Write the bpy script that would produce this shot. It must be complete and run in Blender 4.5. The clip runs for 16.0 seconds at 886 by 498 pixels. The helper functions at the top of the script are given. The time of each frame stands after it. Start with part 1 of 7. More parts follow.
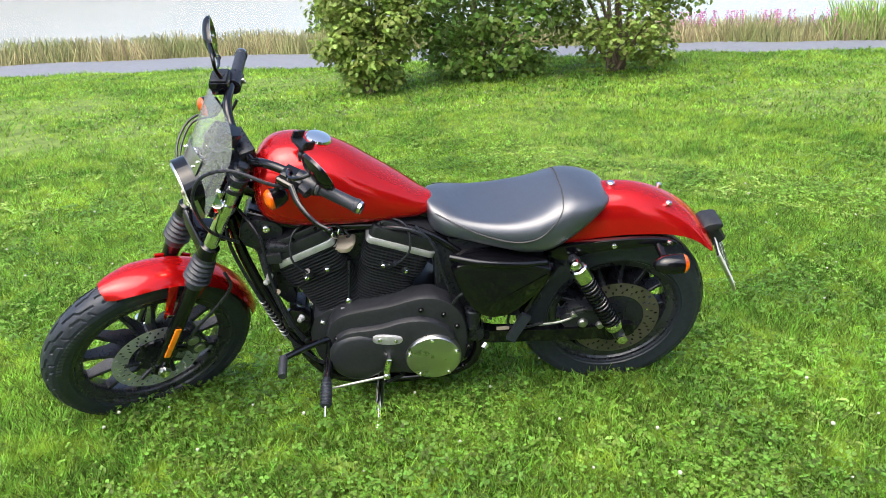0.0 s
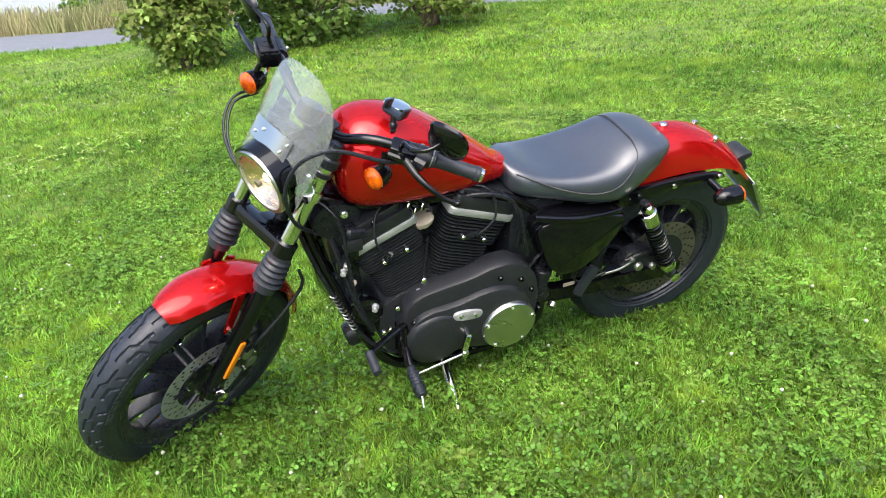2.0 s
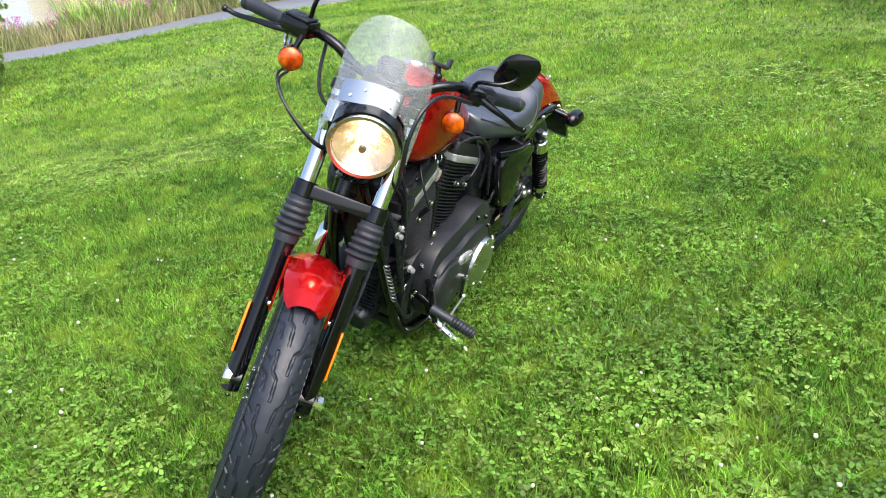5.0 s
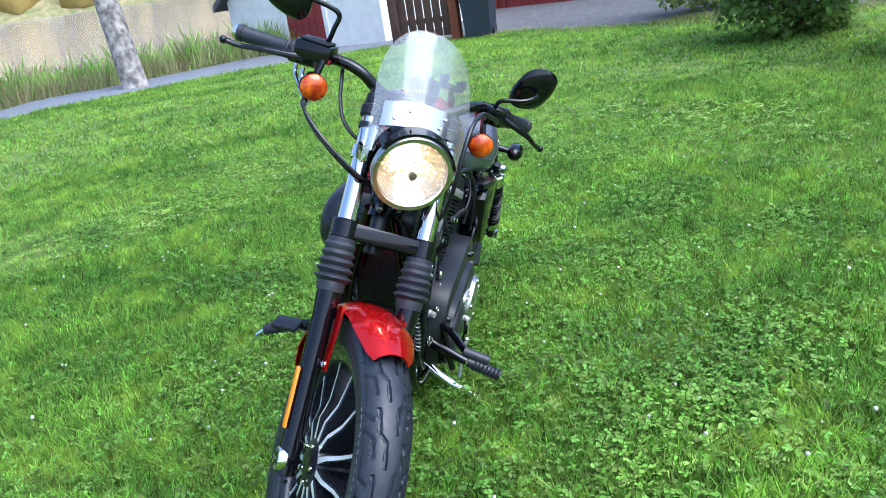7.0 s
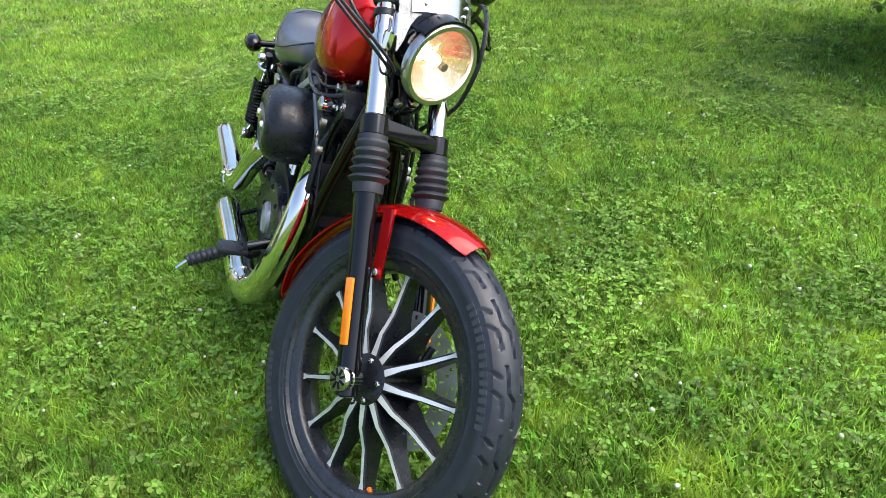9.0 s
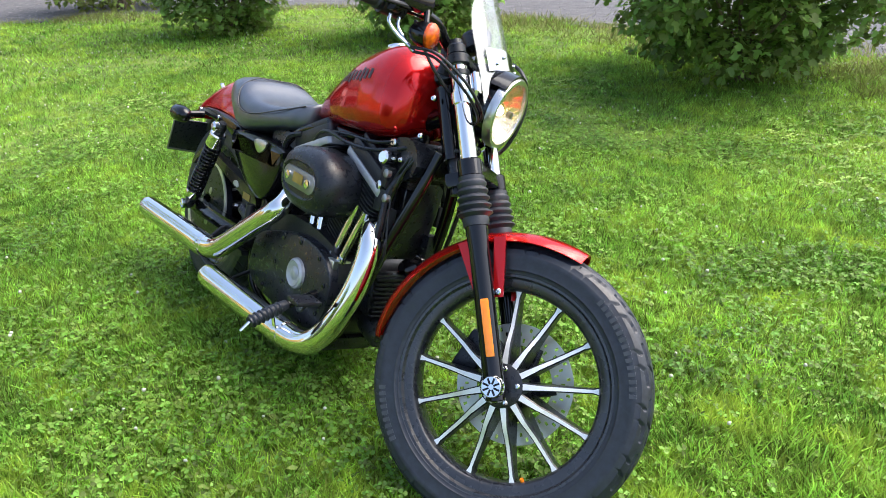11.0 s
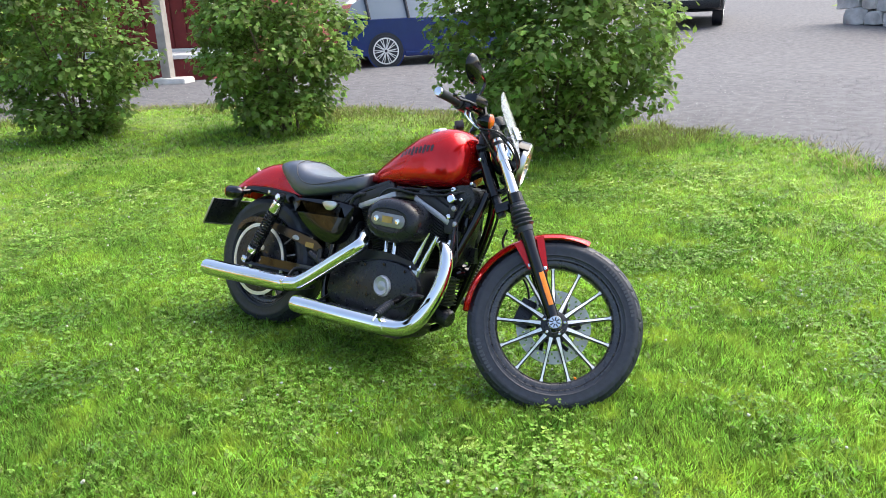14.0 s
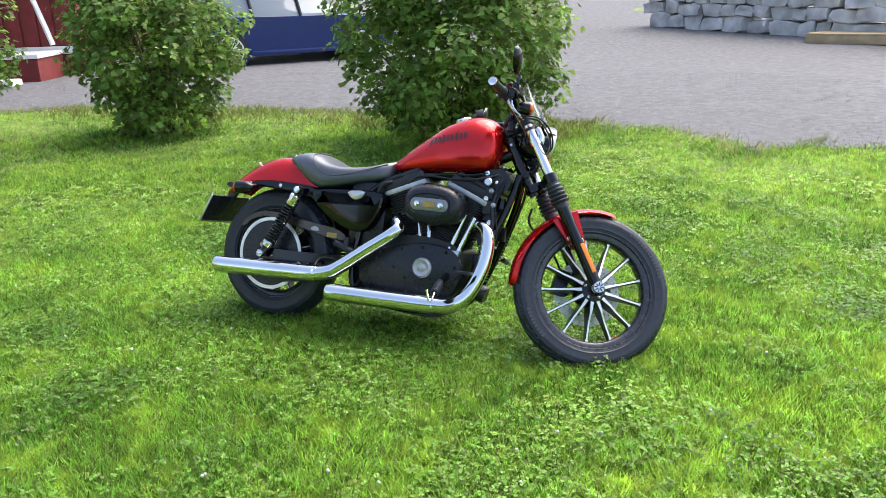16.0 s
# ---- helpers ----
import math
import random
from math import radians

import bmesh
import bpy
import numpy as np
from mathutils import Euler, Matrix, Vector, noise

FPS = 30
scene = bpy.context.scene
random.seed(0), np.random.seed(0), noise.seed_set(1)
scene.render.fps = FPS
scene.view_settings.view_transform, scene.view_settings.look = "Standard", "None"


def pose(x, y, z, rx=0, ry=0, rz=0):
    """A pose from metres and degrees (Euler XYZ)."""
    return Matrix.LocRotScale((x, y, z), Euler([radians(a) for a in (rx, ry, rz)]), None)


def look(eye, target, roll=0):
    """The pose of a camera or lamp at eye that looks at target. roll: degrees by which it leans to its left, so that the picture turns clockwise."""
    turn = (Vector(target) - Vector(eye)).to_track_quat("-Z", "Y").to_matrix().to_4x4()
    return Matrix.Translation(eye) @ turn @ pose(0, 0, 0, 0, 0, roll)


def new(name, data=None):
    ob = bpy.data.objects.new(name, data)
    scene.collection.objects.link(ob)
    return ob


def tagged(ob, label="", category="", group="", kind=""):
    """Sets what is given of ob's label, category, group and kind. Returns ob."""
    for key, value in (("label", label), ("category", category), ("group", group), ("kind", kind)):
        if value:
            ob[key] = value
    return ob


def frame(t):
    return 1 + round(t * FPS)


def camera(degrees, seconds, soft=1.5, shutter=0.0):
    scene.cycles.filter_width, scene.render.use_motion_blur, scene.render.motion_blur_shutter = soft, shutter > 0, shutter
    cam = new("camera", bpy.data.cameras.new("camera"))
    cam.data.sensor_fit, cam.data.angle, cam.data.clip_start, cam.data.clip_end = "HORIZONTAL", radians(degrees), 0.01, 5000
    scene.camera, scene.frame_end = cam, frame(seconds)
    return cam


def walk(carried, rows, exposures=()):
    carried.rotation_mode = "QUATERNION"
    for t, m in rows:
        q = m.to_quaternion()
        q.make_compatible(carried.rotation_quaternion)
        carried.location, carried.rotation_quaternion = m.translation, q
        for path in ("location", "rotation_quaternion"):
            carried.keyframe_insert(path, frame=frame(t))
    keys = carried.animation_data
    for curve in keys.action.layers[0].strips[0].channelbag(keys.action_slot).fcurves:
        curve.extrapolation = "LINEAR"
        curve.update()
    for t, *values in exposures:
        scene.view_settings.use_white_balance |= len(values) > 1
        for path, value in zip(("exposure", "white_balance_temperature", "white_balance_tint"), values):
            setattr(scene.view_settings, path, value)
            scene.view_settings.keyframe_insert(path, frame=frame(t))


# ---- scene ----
cam = camera(58.5, 16.0, soft=0.8)

PATH = [
    (0, (0.941, 2.575, 1.33), (0.733, 0.698, 0.669), -2.5),
    (0.5, (1.211, 2.56, 1.357), (0.831, 0.716, 0.682), -3.5),
    (1, (1.417, 2.494, 1.352), (0.919, 0.689, 0.648), -4.9),
    (1.5, (1.603, 2.329, 1.342), (0.994, 0.575, 0.6), -4.8),
    (2, (1.755, 2.205, 1.339), (1.01, 0.519, 0.565), -4.3),
    (2.5, (1.997, 2.102, 1.329), (1.092, 0.505, 0.534), -4.1),
    (3, (2.211, 1.972, 1.304), (1.169, 0.474, 0.486), -4.1),
    (3.5, (2.413, 1.798, 1.299), (1.223, 0.415, 0.48), -3.8),
    (4, (2.654, 1.663, 1.292), (1.291, 0.436, 0.494), -3.4),
    (4.5, (2.873, 1.525, 1.302), (1.354, 0.482, 0.524), -4.5),
    (5, (2.95, 1.306, 1.256), (1.292, 0.494, 0.487), -6.5),
    (5.2, (2.96, 1.232, 1.248), (1.252, 0.51, 0.499), -7.0),
    (7.3, (3.005, 0.629, 1.168), (1.136, 0.355, 0.511), -8.6),
    (7.5, (2.999, 0.57, 1.168), (1.129, 0.366, 0.488), -8.1),
    (8, (3.025, 0.329, 1.177), (1.169, 0.347, 0.434), -6.6),
    (8.5, (3.041, 0.111, 1.165), (1.228, 0.371, 0.36), -4.9),
    (8.7, (2.997, 0.021, 1.152), (1.223, 0.398, 0.309), -4.0),
    (10.8, (2.765, -0.873, 1.211), (1.314, 0.261, 0.428), -2.2),
    (11, (2.739, -0.944, 1.234), (1.322, 0.231, 0.452), -2.1),
    (11.5, (2.7, -1.157, 1.283), (1.388, 0.136, 0.503), -2.1),
    (12, (2.727, -1.452, 1.37), (1.472, -0.089, 0.617), -2.5),
    (12.5, (2.74, -1.712, 1.402), (1.509, -0.307, 0.69), -3.3),
    (13, (2.788, -2.016, 1.41), (1.607, -0.556, 0.721), -3.4),
    (13.5, (2.845, -2.26, 1.435), (1.747, -0.727, 0.768), -2.3),
    (14, (2.791, -2.393, 1.433), (1.757, -0.791, 0.828), -2.7),
    (14.5, (2.65, -2.562, 1.448), (1.688, -0.91, 0.86), -2.8),
    (15, (2.476, -2.728, 1.457), (1.626, -1.02, 0.857), -2.3),
    (15.5, (2.284, -2.904, 1.465), (1.553, -1.148, 0.848), -1.8),
    (16, (2.051, -2.991, 1.451), (1.439, -1.19, 0.832), -1.8),
]
walk(cam, [(t, look(eye, target, roll)) for t, eye, target, roll in PATH], [(0, 1.33, 6500, 10), (3.0, 1.35, 6500, 10), (5.2, 1.32, 6500, 10), (7.3, 1.22, 5250, 10), (7.6, 1.24, 5800, 10), (8.0, 1.28, 6500, 9), (8.7, 1.28, 6500, 9), (11, 1.52, 6550, 10), (12.5, 1.55, 6600, 10), (14, 1.54, 6600, 10), (16, 1.52, 6600, 10)])

# ---- light ----
world = bpy.data.worlds.new("sky")
scene.world = world
world.use_nodes = True
wt = world.node_tree
sky = wt.nodes.new("ShaderNodeTexSky")
sky.sky_type = "NISHITA"
sky.sun_disc = False
sky.sun_elevation, sky.sun_rotation = radians(57), radians(30)
sky.air_density, sky.dust_density, sky.ozone_density = 1.0, 4.0, 1.0
wt.links.new(sky.outputs[0], wt.nodes["Background"].inputs[0])
wt.nodes["Background"].inputs[1].default_value = 0.150
sun = new("sun", bpy.data.lights.new("sun", "SUN"))
sun.data.energy, sun.data.angle, sun.data.color = 1.62, radians(65), (1.0, 0.965, 0.91)
sun.matrix_basis = look((0, 0, 0), (-0.27, -0.47, -0.84))


# ---- materials ----
def mat(name, color, rough=0.5, metal=0.0, coat=0.0, bump=0.0, scale=60.0, vary=0.0, dark=None, spec=0.5, island=0.0, rvar=0.0, trans=0.0):
    m = bpy.data.materials.new(name)
    m.use_nodes = True
    nt = m.node_tree
    b = nt.nodes["Principled BSDF"]
    b.inputs["Base Color"].default_value = (*color, 1)
    b.inputs["Roughness"].default_value = rough
    b.inputs["Metallic"].default_value = metal
    b.inputs["Coat Weight"].default_value = coat
    b.inputs["Coat Roughness"].default_value = 0.04
    b.inputs["Specular IOR Level"].default_value = spec
    co = nt.nodes.new("ShaderNodeTexCoord")
    out = co.outputs["Object"]
    if vary:
        n1 = nt.nodes.new("ShaderNodeTexNoise")
        n1.inputs["Scale"].default_value, n1.inputs["Detail"].default_value = scale * 0.12, 6
        nt.links.new(out, n1.inputs["Vector"])
        ramp = nt.nodes.new("ShaderNodeValToRGB")
        ramp.color_ramp.elements[0].position, ramp.color_ramp.elements[1].position = 0.35, 0.68
        d = dark or tuple(c * (1 - vary) for c in color)
        ramp.color_ramp.elements[0].color, ramp.color_ramp.elements[1].color = (*d, 1), (*color, 1)
        nt.links.new(n1.outputs["Fac"], ramp.inputs["Fac"])
        last = ramp.outputs["Color"]
        if island:
            geo = nt.nodes.new("ShaderNodeNewGeometry")
            hsv = nt.nodes.new("ShaderNodeHueSaturation")
            mr = nt.nodes.new("ShaderNodeMapRange")
            mr.inputs["To Min"].default_value, mr.inputs["To Max"].default_value = 1 - island, 1 + island
            nt.links.new(geo.outputs["Random Per Island"], mr.inputs["Value"])
            nt.links.new(mr.outputs[0], hsv.inputs["Value"])
            mh = nt.nodes.new("ShaderNodeMapRange")
            mh.inputs["To Min"].default_value, mh.inputs["To Max"].default_value = 0.5 - 0.018, 0.5 + 0.024
            nt.links.new(geo.outputs["Random Per Island"], mh.inputs["Value"])
            nt.links.new(mh.outputs[0], hsv.inputs["Hue"])
            nt.links.new(last, hsv.inputs["Color"])
            last = hsv.outputs["Color"]
        nt.links.new(last, b.inputs["Base Color"])
    if rvar:
        n3 = nt.nodes.new("ShaderNodeTexNoise")
        n3.inputs["Scale"].default_value, n3.inputs["Detail"].default_value = scale * 0.3, 5
        nt.links.new(out, n3.inputs["Vector"])
        mr3 = nt.nodes.new("ShaderNodeMapRange")
        mr3.inputs["From Min"].default_value, mr3.inputs["From Max"].default_value = 0.3, 0.7
        mr3.inputs["To Min"].default_value, mr3.inputs["To Max"].default_value = max(0.0, rough - rvar), rough + rvar
        nt.links.new(n3.outputs["Fac"], mr3.inputs["Value"])
        nt.links.new(mr3.outputs[0], b.inputs["Roughness"])
    if bump:
        n2 = nt.nodes.new("ShaderNodeTexNoise")
        n2.inputs["Scale"].default_value, n2.inputs["Detail"].default_value = scale, 4
        nt.links.new(out, n2.inputs["Vector"])
        bp = nt.nodes.new("ShaderNodeBump")
        bp.inputs["Strength"].default_value, bp.inputs["Distance"].default_value = bump, 0.3 / scale
        nt.links.new(n2.outputs["Fac"], bp.inputs["Height"])
        nt.links.new(bp.outputs[0], b.inputs["Normal"])
    if trans:
        tr = nt.nodes.new("ShaderNodeBsdfTranslucent")
        src = b.inputs["Base Color"].links[0].from_socket if b.inputs["Base Color"].is_linked else None
        if src:
            nt.links.new(src, tr.inputs["Color"])
        else:
            tr.inputs["Color"].default_value = (*color, 1)
        mix = nt.nodes.new("ShaderNodeMixShader")
        mix.inputs[0].default_value = trans
        nt.links.new(b.outputs[0], mix.inputs[1])
        nt.links.new(tr.outputs[0], mix.inputs[2])
        nt.links.new(mix.outputs[0], nt.nodes["Material Output"].inputs["Surface"])
    return m


RED = mat("candy_red_paint", (0.62, 0.008, 0.009), 0.19, 0.68, 0.78, vary=0.12, scale=40, rvar=0.03, spec=0.25)
RED.node_tree.nodes["Principled BSDF"].inputs["Specular Tint"].default_value = (0.75, 0.04, 0.04, 1)
SATIN = mat("wrinkle_black", (0.019, 0.0205, 0.026), 0.42, 0.0, bump=0.35, scale=700, vary=0.4, rvar=0.10, spec=0.42)
GLOSS = mat("gloss_black", (0.0035, 0.0035, 0.005), 0.09, 0.0, 0.12, vary=0.2, scale=60, rvar=0.03, spec=0.38)
BLACKM = mat("black_metal", (0.013, 0.0145, 0.020), 0.32, 0.0, bump=0.1, scale=300, vary=0.3, rvar=0.1, spec=0.4)
CHROME = mat("chrome", (0.78, 0.78, 0.77), 0.06, 1.0, vary=0.06, scale=50, rvar=0.03)
ALU = mat("machined_aluminium", (0.60, 0.60, 0.60), 0.30, 1.0, vary=0.12, scale=90, rvar=0.04)
BAND = mat("cast_silver", (0.48, 0.48, 0.50), 0.42, 0.5, bump=0.04, scale=500, vary=0.15, rvar=0.06)
GUNMETAL = mat("dull_gunmetal", (0.30, 0.30, 0.30), 0.36, 0.8, vary=0.3, scale=120, rvar=0.08)
FACE = mat("machined_spoke_face", (0.84, 0.84, 0.84), 0.34, 0.45, vary=0.12, scale=200, rvar=0.06)
RIM = mat("satin_black_rim", (0.022, 0.024, 0.030), 0.28, 0.0, 0.2, vary=0.3, scale=120, rvar=0.08, spec=0.55)
DISC = mat("ground_steel", (0.80, 0.80, 0.79), 0.36, 0.80, vary=0.12, scale=200, rvar=0.06)
CREAM = mat("cream_rubber", (0.46, 0.38, 0.29), 0.6, bump=0.1, scale=200, vary=0.25)
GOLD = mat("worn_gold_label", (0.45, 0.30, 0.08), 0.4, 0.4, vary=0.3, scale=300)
STEEL = mat("dull_steel", (0.48, 0.48, 0.47), 0.42, 1.0, bump=0.1, scale=300, vary=0.35, rvar=0.1)
RUBBER = mat("tyre_rubber", (0.020, 0.0245, 0.036), 0.44, 0.0, bump=0.15, scale=500, vary=0.4, rvar=0.12, spec=0.45)
SOFT = mat("grey_rubber", (0.026, 0.029, 0.039), 0.46, 0.0, bump=0.1, scale=400, vary=0.25, rvar=0.1, spec=0.45)
LEATHER = mat("black_leather", (0.028, 0.034, 0.050), 0.40, 0.0, 0.30, bump=0.14, spec=1.0, scale=420, vary=0.2, rvar=0.05)
LEATHER.node_tree.nodes["Principled BSDF"].inputs["Coat Roughness"].default_value = 0.32
LEATHER.node_tree.nodes["Principled BSDF"].inputs["Coat Weight"].default_value = 0.7
ORANGE = mat("orange_lens", (0.80, 0.140, 0.003), 0.12, 0.0, 0.6, bump=0.9, scale=420, vary=0.6, dark=(0.30, 0.022, 0.001))
REFLECTOR = mat("orange_reflector", (0.95, 0.25, 0.01), 0.22, 0.0, 0.5, bump=0.3, scale=600, vary=0.12)
WHITE = mat("white_plastic", (0.72, 0.72, 0.70), 0.4, vary=0.1, scale=60)
BRASS = mat("tinted_steel", (0.34, 0.31, 0.26), 0.38, 0.75, vary=0.25, scale=80, rvar=0.1)
GUARD = mat("brown_guard", (0.085, 0.070, 0.058), 0.22, 0.6, vary=0.4, scale=80, rvar=0.06)
PLATE = mat("bright_plate", (0.60, 0.62, 0.65), 0.15, 1.0, vary=0.2, scale=60, rvar=0.05)
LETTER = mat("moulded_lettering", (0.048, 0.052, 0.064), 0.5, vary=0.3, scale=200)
STITCH = mat("grey_thread", (0.05, 0.05, 0.052), 0.7, vary=0.2)
# flat green that stands in for the screen's green reflection
GREEN_REFLECTION = mat("painted_green_reflection", (0.10, 0.24, 0.08), 0.5, vary=0.3, scale=200)
MIRROR = mat("mirror_glass", (0.9, 0.9, 0.9), 0.02, 1.0)

# clear smoked screen, greyer at its foot
SCREEN = bpy.data.materials.new("smoked_screen")
SCREEN.use_nodes = True
_n = SCREEN.node_tree
_b = _n.nodes["Principled BSDF"]
_b.inputs["Base Color"].default_value = (0.66, 0.70, 0.71, 1)
_b.inputs["Roughness"].default_value = 0.12
_t = _n.nodes.new("ShaderNodeBsdfTransparent")
_t.inputs["Color"].default_value = (0.93, 0.945, 0.945, 1)
_x = _n.nodes.new("ShaderNodeMixShader")
_x.inputs[0].default_value = 0.11
_g = _n.nodes.new("ShaderNodeBsdfGlossy")
_g.inputs["Roughness"].default_value = 0.12
_w = _n.nodes.new("ShaderNodeLayerWeight")
_w.inputs["Blend"].default_value = 0.5
_p = _n.nodes.new("ShaderNodeMath")
_p.operation = "POWER"
_p.inputs[1].default_value = 3.5
_n.links.new(_w.outputs["Facing"], _p.inputs[0])
_f = _n.nodes.new("ShaderNodeMath")
_f.operation = "MULTIPLY_ADD"
_f.inputs[1].default_value, _f.inputs[2].default_value = 0.55, 0.07
_n.links.new(_p.outputs[0], _f.inputs[0])
_y = _n.nodes.new("ShaderNodeMixShader")
_n.links.new(_t.outputs[0], _x.inputs[1])
_n.links.new(_b.outputs[0], _x.inputs[2])
_n.links.new(_f.outputs[0], _y.inputs[0])
_n.links.new(_x.outputs[0], _y.inputs[1])
_n.links.new(_g.outputs[0], _y.inputs[2])
_n.links.new(_y.outputs[0], _n.nodes["Material Output"].inputs["Surface"])

# the headlamp is lit: a bulb burns in a faceted bowl behind clear glass
# the brownish patches in its colour stand in for uneven reflections in the bowl
BOWL = mat("lamp_reflector", (0.97, 0.91, 0.82), 0.26, 1.0, bump=0.6, scale=38, vary=0.5, dark=(0.76, 0.58, 0.40))
BULB = bpy.data.materials.new("burning_bulb")
BULB.use_nodes = True
_b = BULB.node_tree.nodes["Principled BSDF"]
_b.inputs["Base Color"].default_value = (0.9, 0.8, 0.6, 1)
_b.inputs["Emission Color"].default_value = (1.0, 0.80, 0.56, 1)
_b.inputs["Emission Strength"].default_value = 16.0
LENS = SCREEN.copy()
LENS.name = "clear_lens"
for _q in LENS.node_tree.nodes:
    if _q.type == "MATH" and _q.operation == "MULTIPLY_ADD":
        _q.inputs[1].default_value, _q.inputs[2].default_value = 0.30, 0.03
    if _q.type == "MIX_SHADER" and not _q.inputs[0].is_linked:
        _q.inputs[0].default_value = 0.0
    if _q.type == "BSDF_TRANSPARENT":
        _q.inputs["Color"].default_value = (0.98, 0.975, 0.96, 1)


# ---- mesh helpers ----
def part(name, bm, material, parent=None, label="", m=None, sharp=35, smooth=True):
    """Links a bmesh as one mesh object, under a thing or a part."""
    if m is not None:
        bm.transform(m)
    bmesh.ops.recalc_face_normals(bm, faces=bm.faces)
    me = bpy.data.meshes.new(name)
    bm.to_mesh(me)
    bm.free()
    for one in material if isinstance(material, (list, tuple)) else (material,):
        me.materials.append(one)
    if smooth:
        me.shade_smooth()
        me.set_sharp_from_angle(angle=radians(sharp))
    ob = new(name, me)
    ob.parent = parent
    if label:
        ob["label"] = label
    return ob


def join(*bms):
    out = bms[0]
    for other in bms[1:]:
        me = bpy.data.meshes.new("joined")
        other.to_mesh(me)
        other.free()
        out.from_mesh(me)
        bpy.data.meshes.remove(me)
    return out


def loft(rings, cap=True, closed=False, mi=0):
    """A skin over rings of equal length; closed: the last ring meets the first."""
    bm = bmesh.new()
    vs = [[bm.verts.new(p) for p in ring] for ring in rings]
    n = len(vs[0])
    pairs = list(zip(vs, vs[1:])) + ([(vs[-1], vs[0])] if closed else [])
    for a, b in pairs:
        for j in range(n):
            bm.faces.new((a[j], a[(j + 1) % n], b[(j + 1) % n], b[j])).material_index = mi
    if cap and not closed:
        bm.faces.new(vs[0])
        bm.faces.new(vs[-1])
    return bm


def sheet(rows, thick=0.0):
    """An open grid of points, given a thickness along its normals."""
    bm = bmesh.new()
    vs = [[bm.verts.new(p) for p in row] for row in rows]
    for a, b in zip(vs, vs[1:]):
        for j in range(len(a) - 1):
            bm.faces.new((a[j], a[j + 1], b[j + 1], b[j]))
    if thick:
        bmesh.ops.recalc_face_normals(bm, faces=bm.faces)
        bmesh.ops.solidify(bm, geom=bm.faces[:], thickness=thick)
    return bm


def curve_points(pts, steps=6):
    """A smooth line through points (Catmull-Rom)."""
    p = [Vector(q) for q in pts]
    if len(p) < 3:
        return p
    p = [p[0] * 2 - p[1]] + p + [p[-1] * 2 - p[-2]]
    out = []
    for i in range(1, len(p) - 2):
        for k in range(steps):
            t = k / steps
            a, b, c, d = p[i - 1], p[i], p[i + 1], p[i + 2]
            out.append(0.5 * ((2 * b) + (c - a) * t + (2 * a - 5 * b + 4 * c - d) * t * t + (3 * b - a - 3 * c + d) * t ** 3))
    out.append(p[-2])
    return out


def tube(pts, r, n=10, steps=6, flat=1.0):
    """A round bar along a smooth line. r: a radius, or one for each point."""
    line = curve_points(pts, steps)
    rs = [r] * len(pts) if not isinstance(r, (list, tuple)) else r
    m = len(line)
    rad = [float(np.interp(i / max(1, m - 1) * (len(rs) - 1), range(len(rs)), rs)) for i in range(m)]
    tang = [(line[min(i + 1, m - 1)] - line[max(i - 1, 0)]).normalized() for i in range(m)]
    up = tang[0].orthogonal().normalized()
    if abs(tang[0].y) < 0.9:
        up = (Vector((0, 1, 0)) - tang[0] * tang[0].y).normalized()
    rings = []
    for i in range(m):
        up = (up - tang[i] * up.dot(tang[i])).normalized()
        side = tang[i].cross(up)
        rings.append([line[i] + up * (math.cos(a) * rad[i]) + side * (math.sin(a) * rad[i] * flat) for a in [k * math.tau / n for k in range(n)]])
    return loft(rings)


def turned(profile, n=24, at=(0, 0, 0), axis=(0, 1, 0), closed=False):
    """A turned body: profile of (way along the axis, radius)."""
    q = Vector(axis).normalized().to_track_quat("Z", "Y").to_matrix()
    rings = [[Vector(at) + q @ Vector((max(r, 1e-4) * math.cos(a), max(r, 1e-4) * math.sin(a), h)) for a in [k * math.tau / n for k in range(n)]] for h, r in profile]
    return loft(rings, closed=closed)


def chaikin(poly, times):
    for _ in range(times):
        out = []
        for i, p in enumerate(poly):
            q = poly[(i + 1) % len(poly)]
            out += [(p[0] * 0.75 + q[0] * 0.25, p[1] * 0.75 + q[1] * 0.25), (p[0] * 0.25 + q[0] * 0.75, p[1] * 0.25 + q[1] * 0.75)]
        poly = out
    return poly


def inset(poly, d):
    """A polygon drawn in by d."""
    area = sum(poly[i][0] * poly[(i + 1) % len(poly)][1] - poly[(i + 1) % len(poly)][0] * poly[i][1] for i in range(len(poly)))
    s = 1 if area > 0 else -1
    out = []
    for i, p in enumerate(poly):
        a, c = poly[i - 1], poly[(i + 1) % len(poly)]
        t = Vector((c[0] - a[0], c[1] - a[1])).normalized()
        out.append((p[0] - t.y * d * s, p[1] + t.x * d * s))
    return out


def slab(poly, y0, y1, b=0.004, smooth=2, dome=0.0):
    """A plate with the outline poly in x and z, from y0 to y1, its edge at y1 rounded by b."""
    p = chaikin(poly, smooth)
    s = 1 if y1 > y0 else -1
    rings = [[(x, y0, z) for x, z in p], [(x, y1 - s * b, z) for x, z in p], [(x, y1 - s * b * 0.3, z) for x, z in inset(p, b * 0.3)], [(x, y1, z) for x, z in inset(p, b)]]
    if dome:
        rings.append([(x, y1 + s * dome, z) for x, z in inset(p, b * 4)])
    return loft(rings)


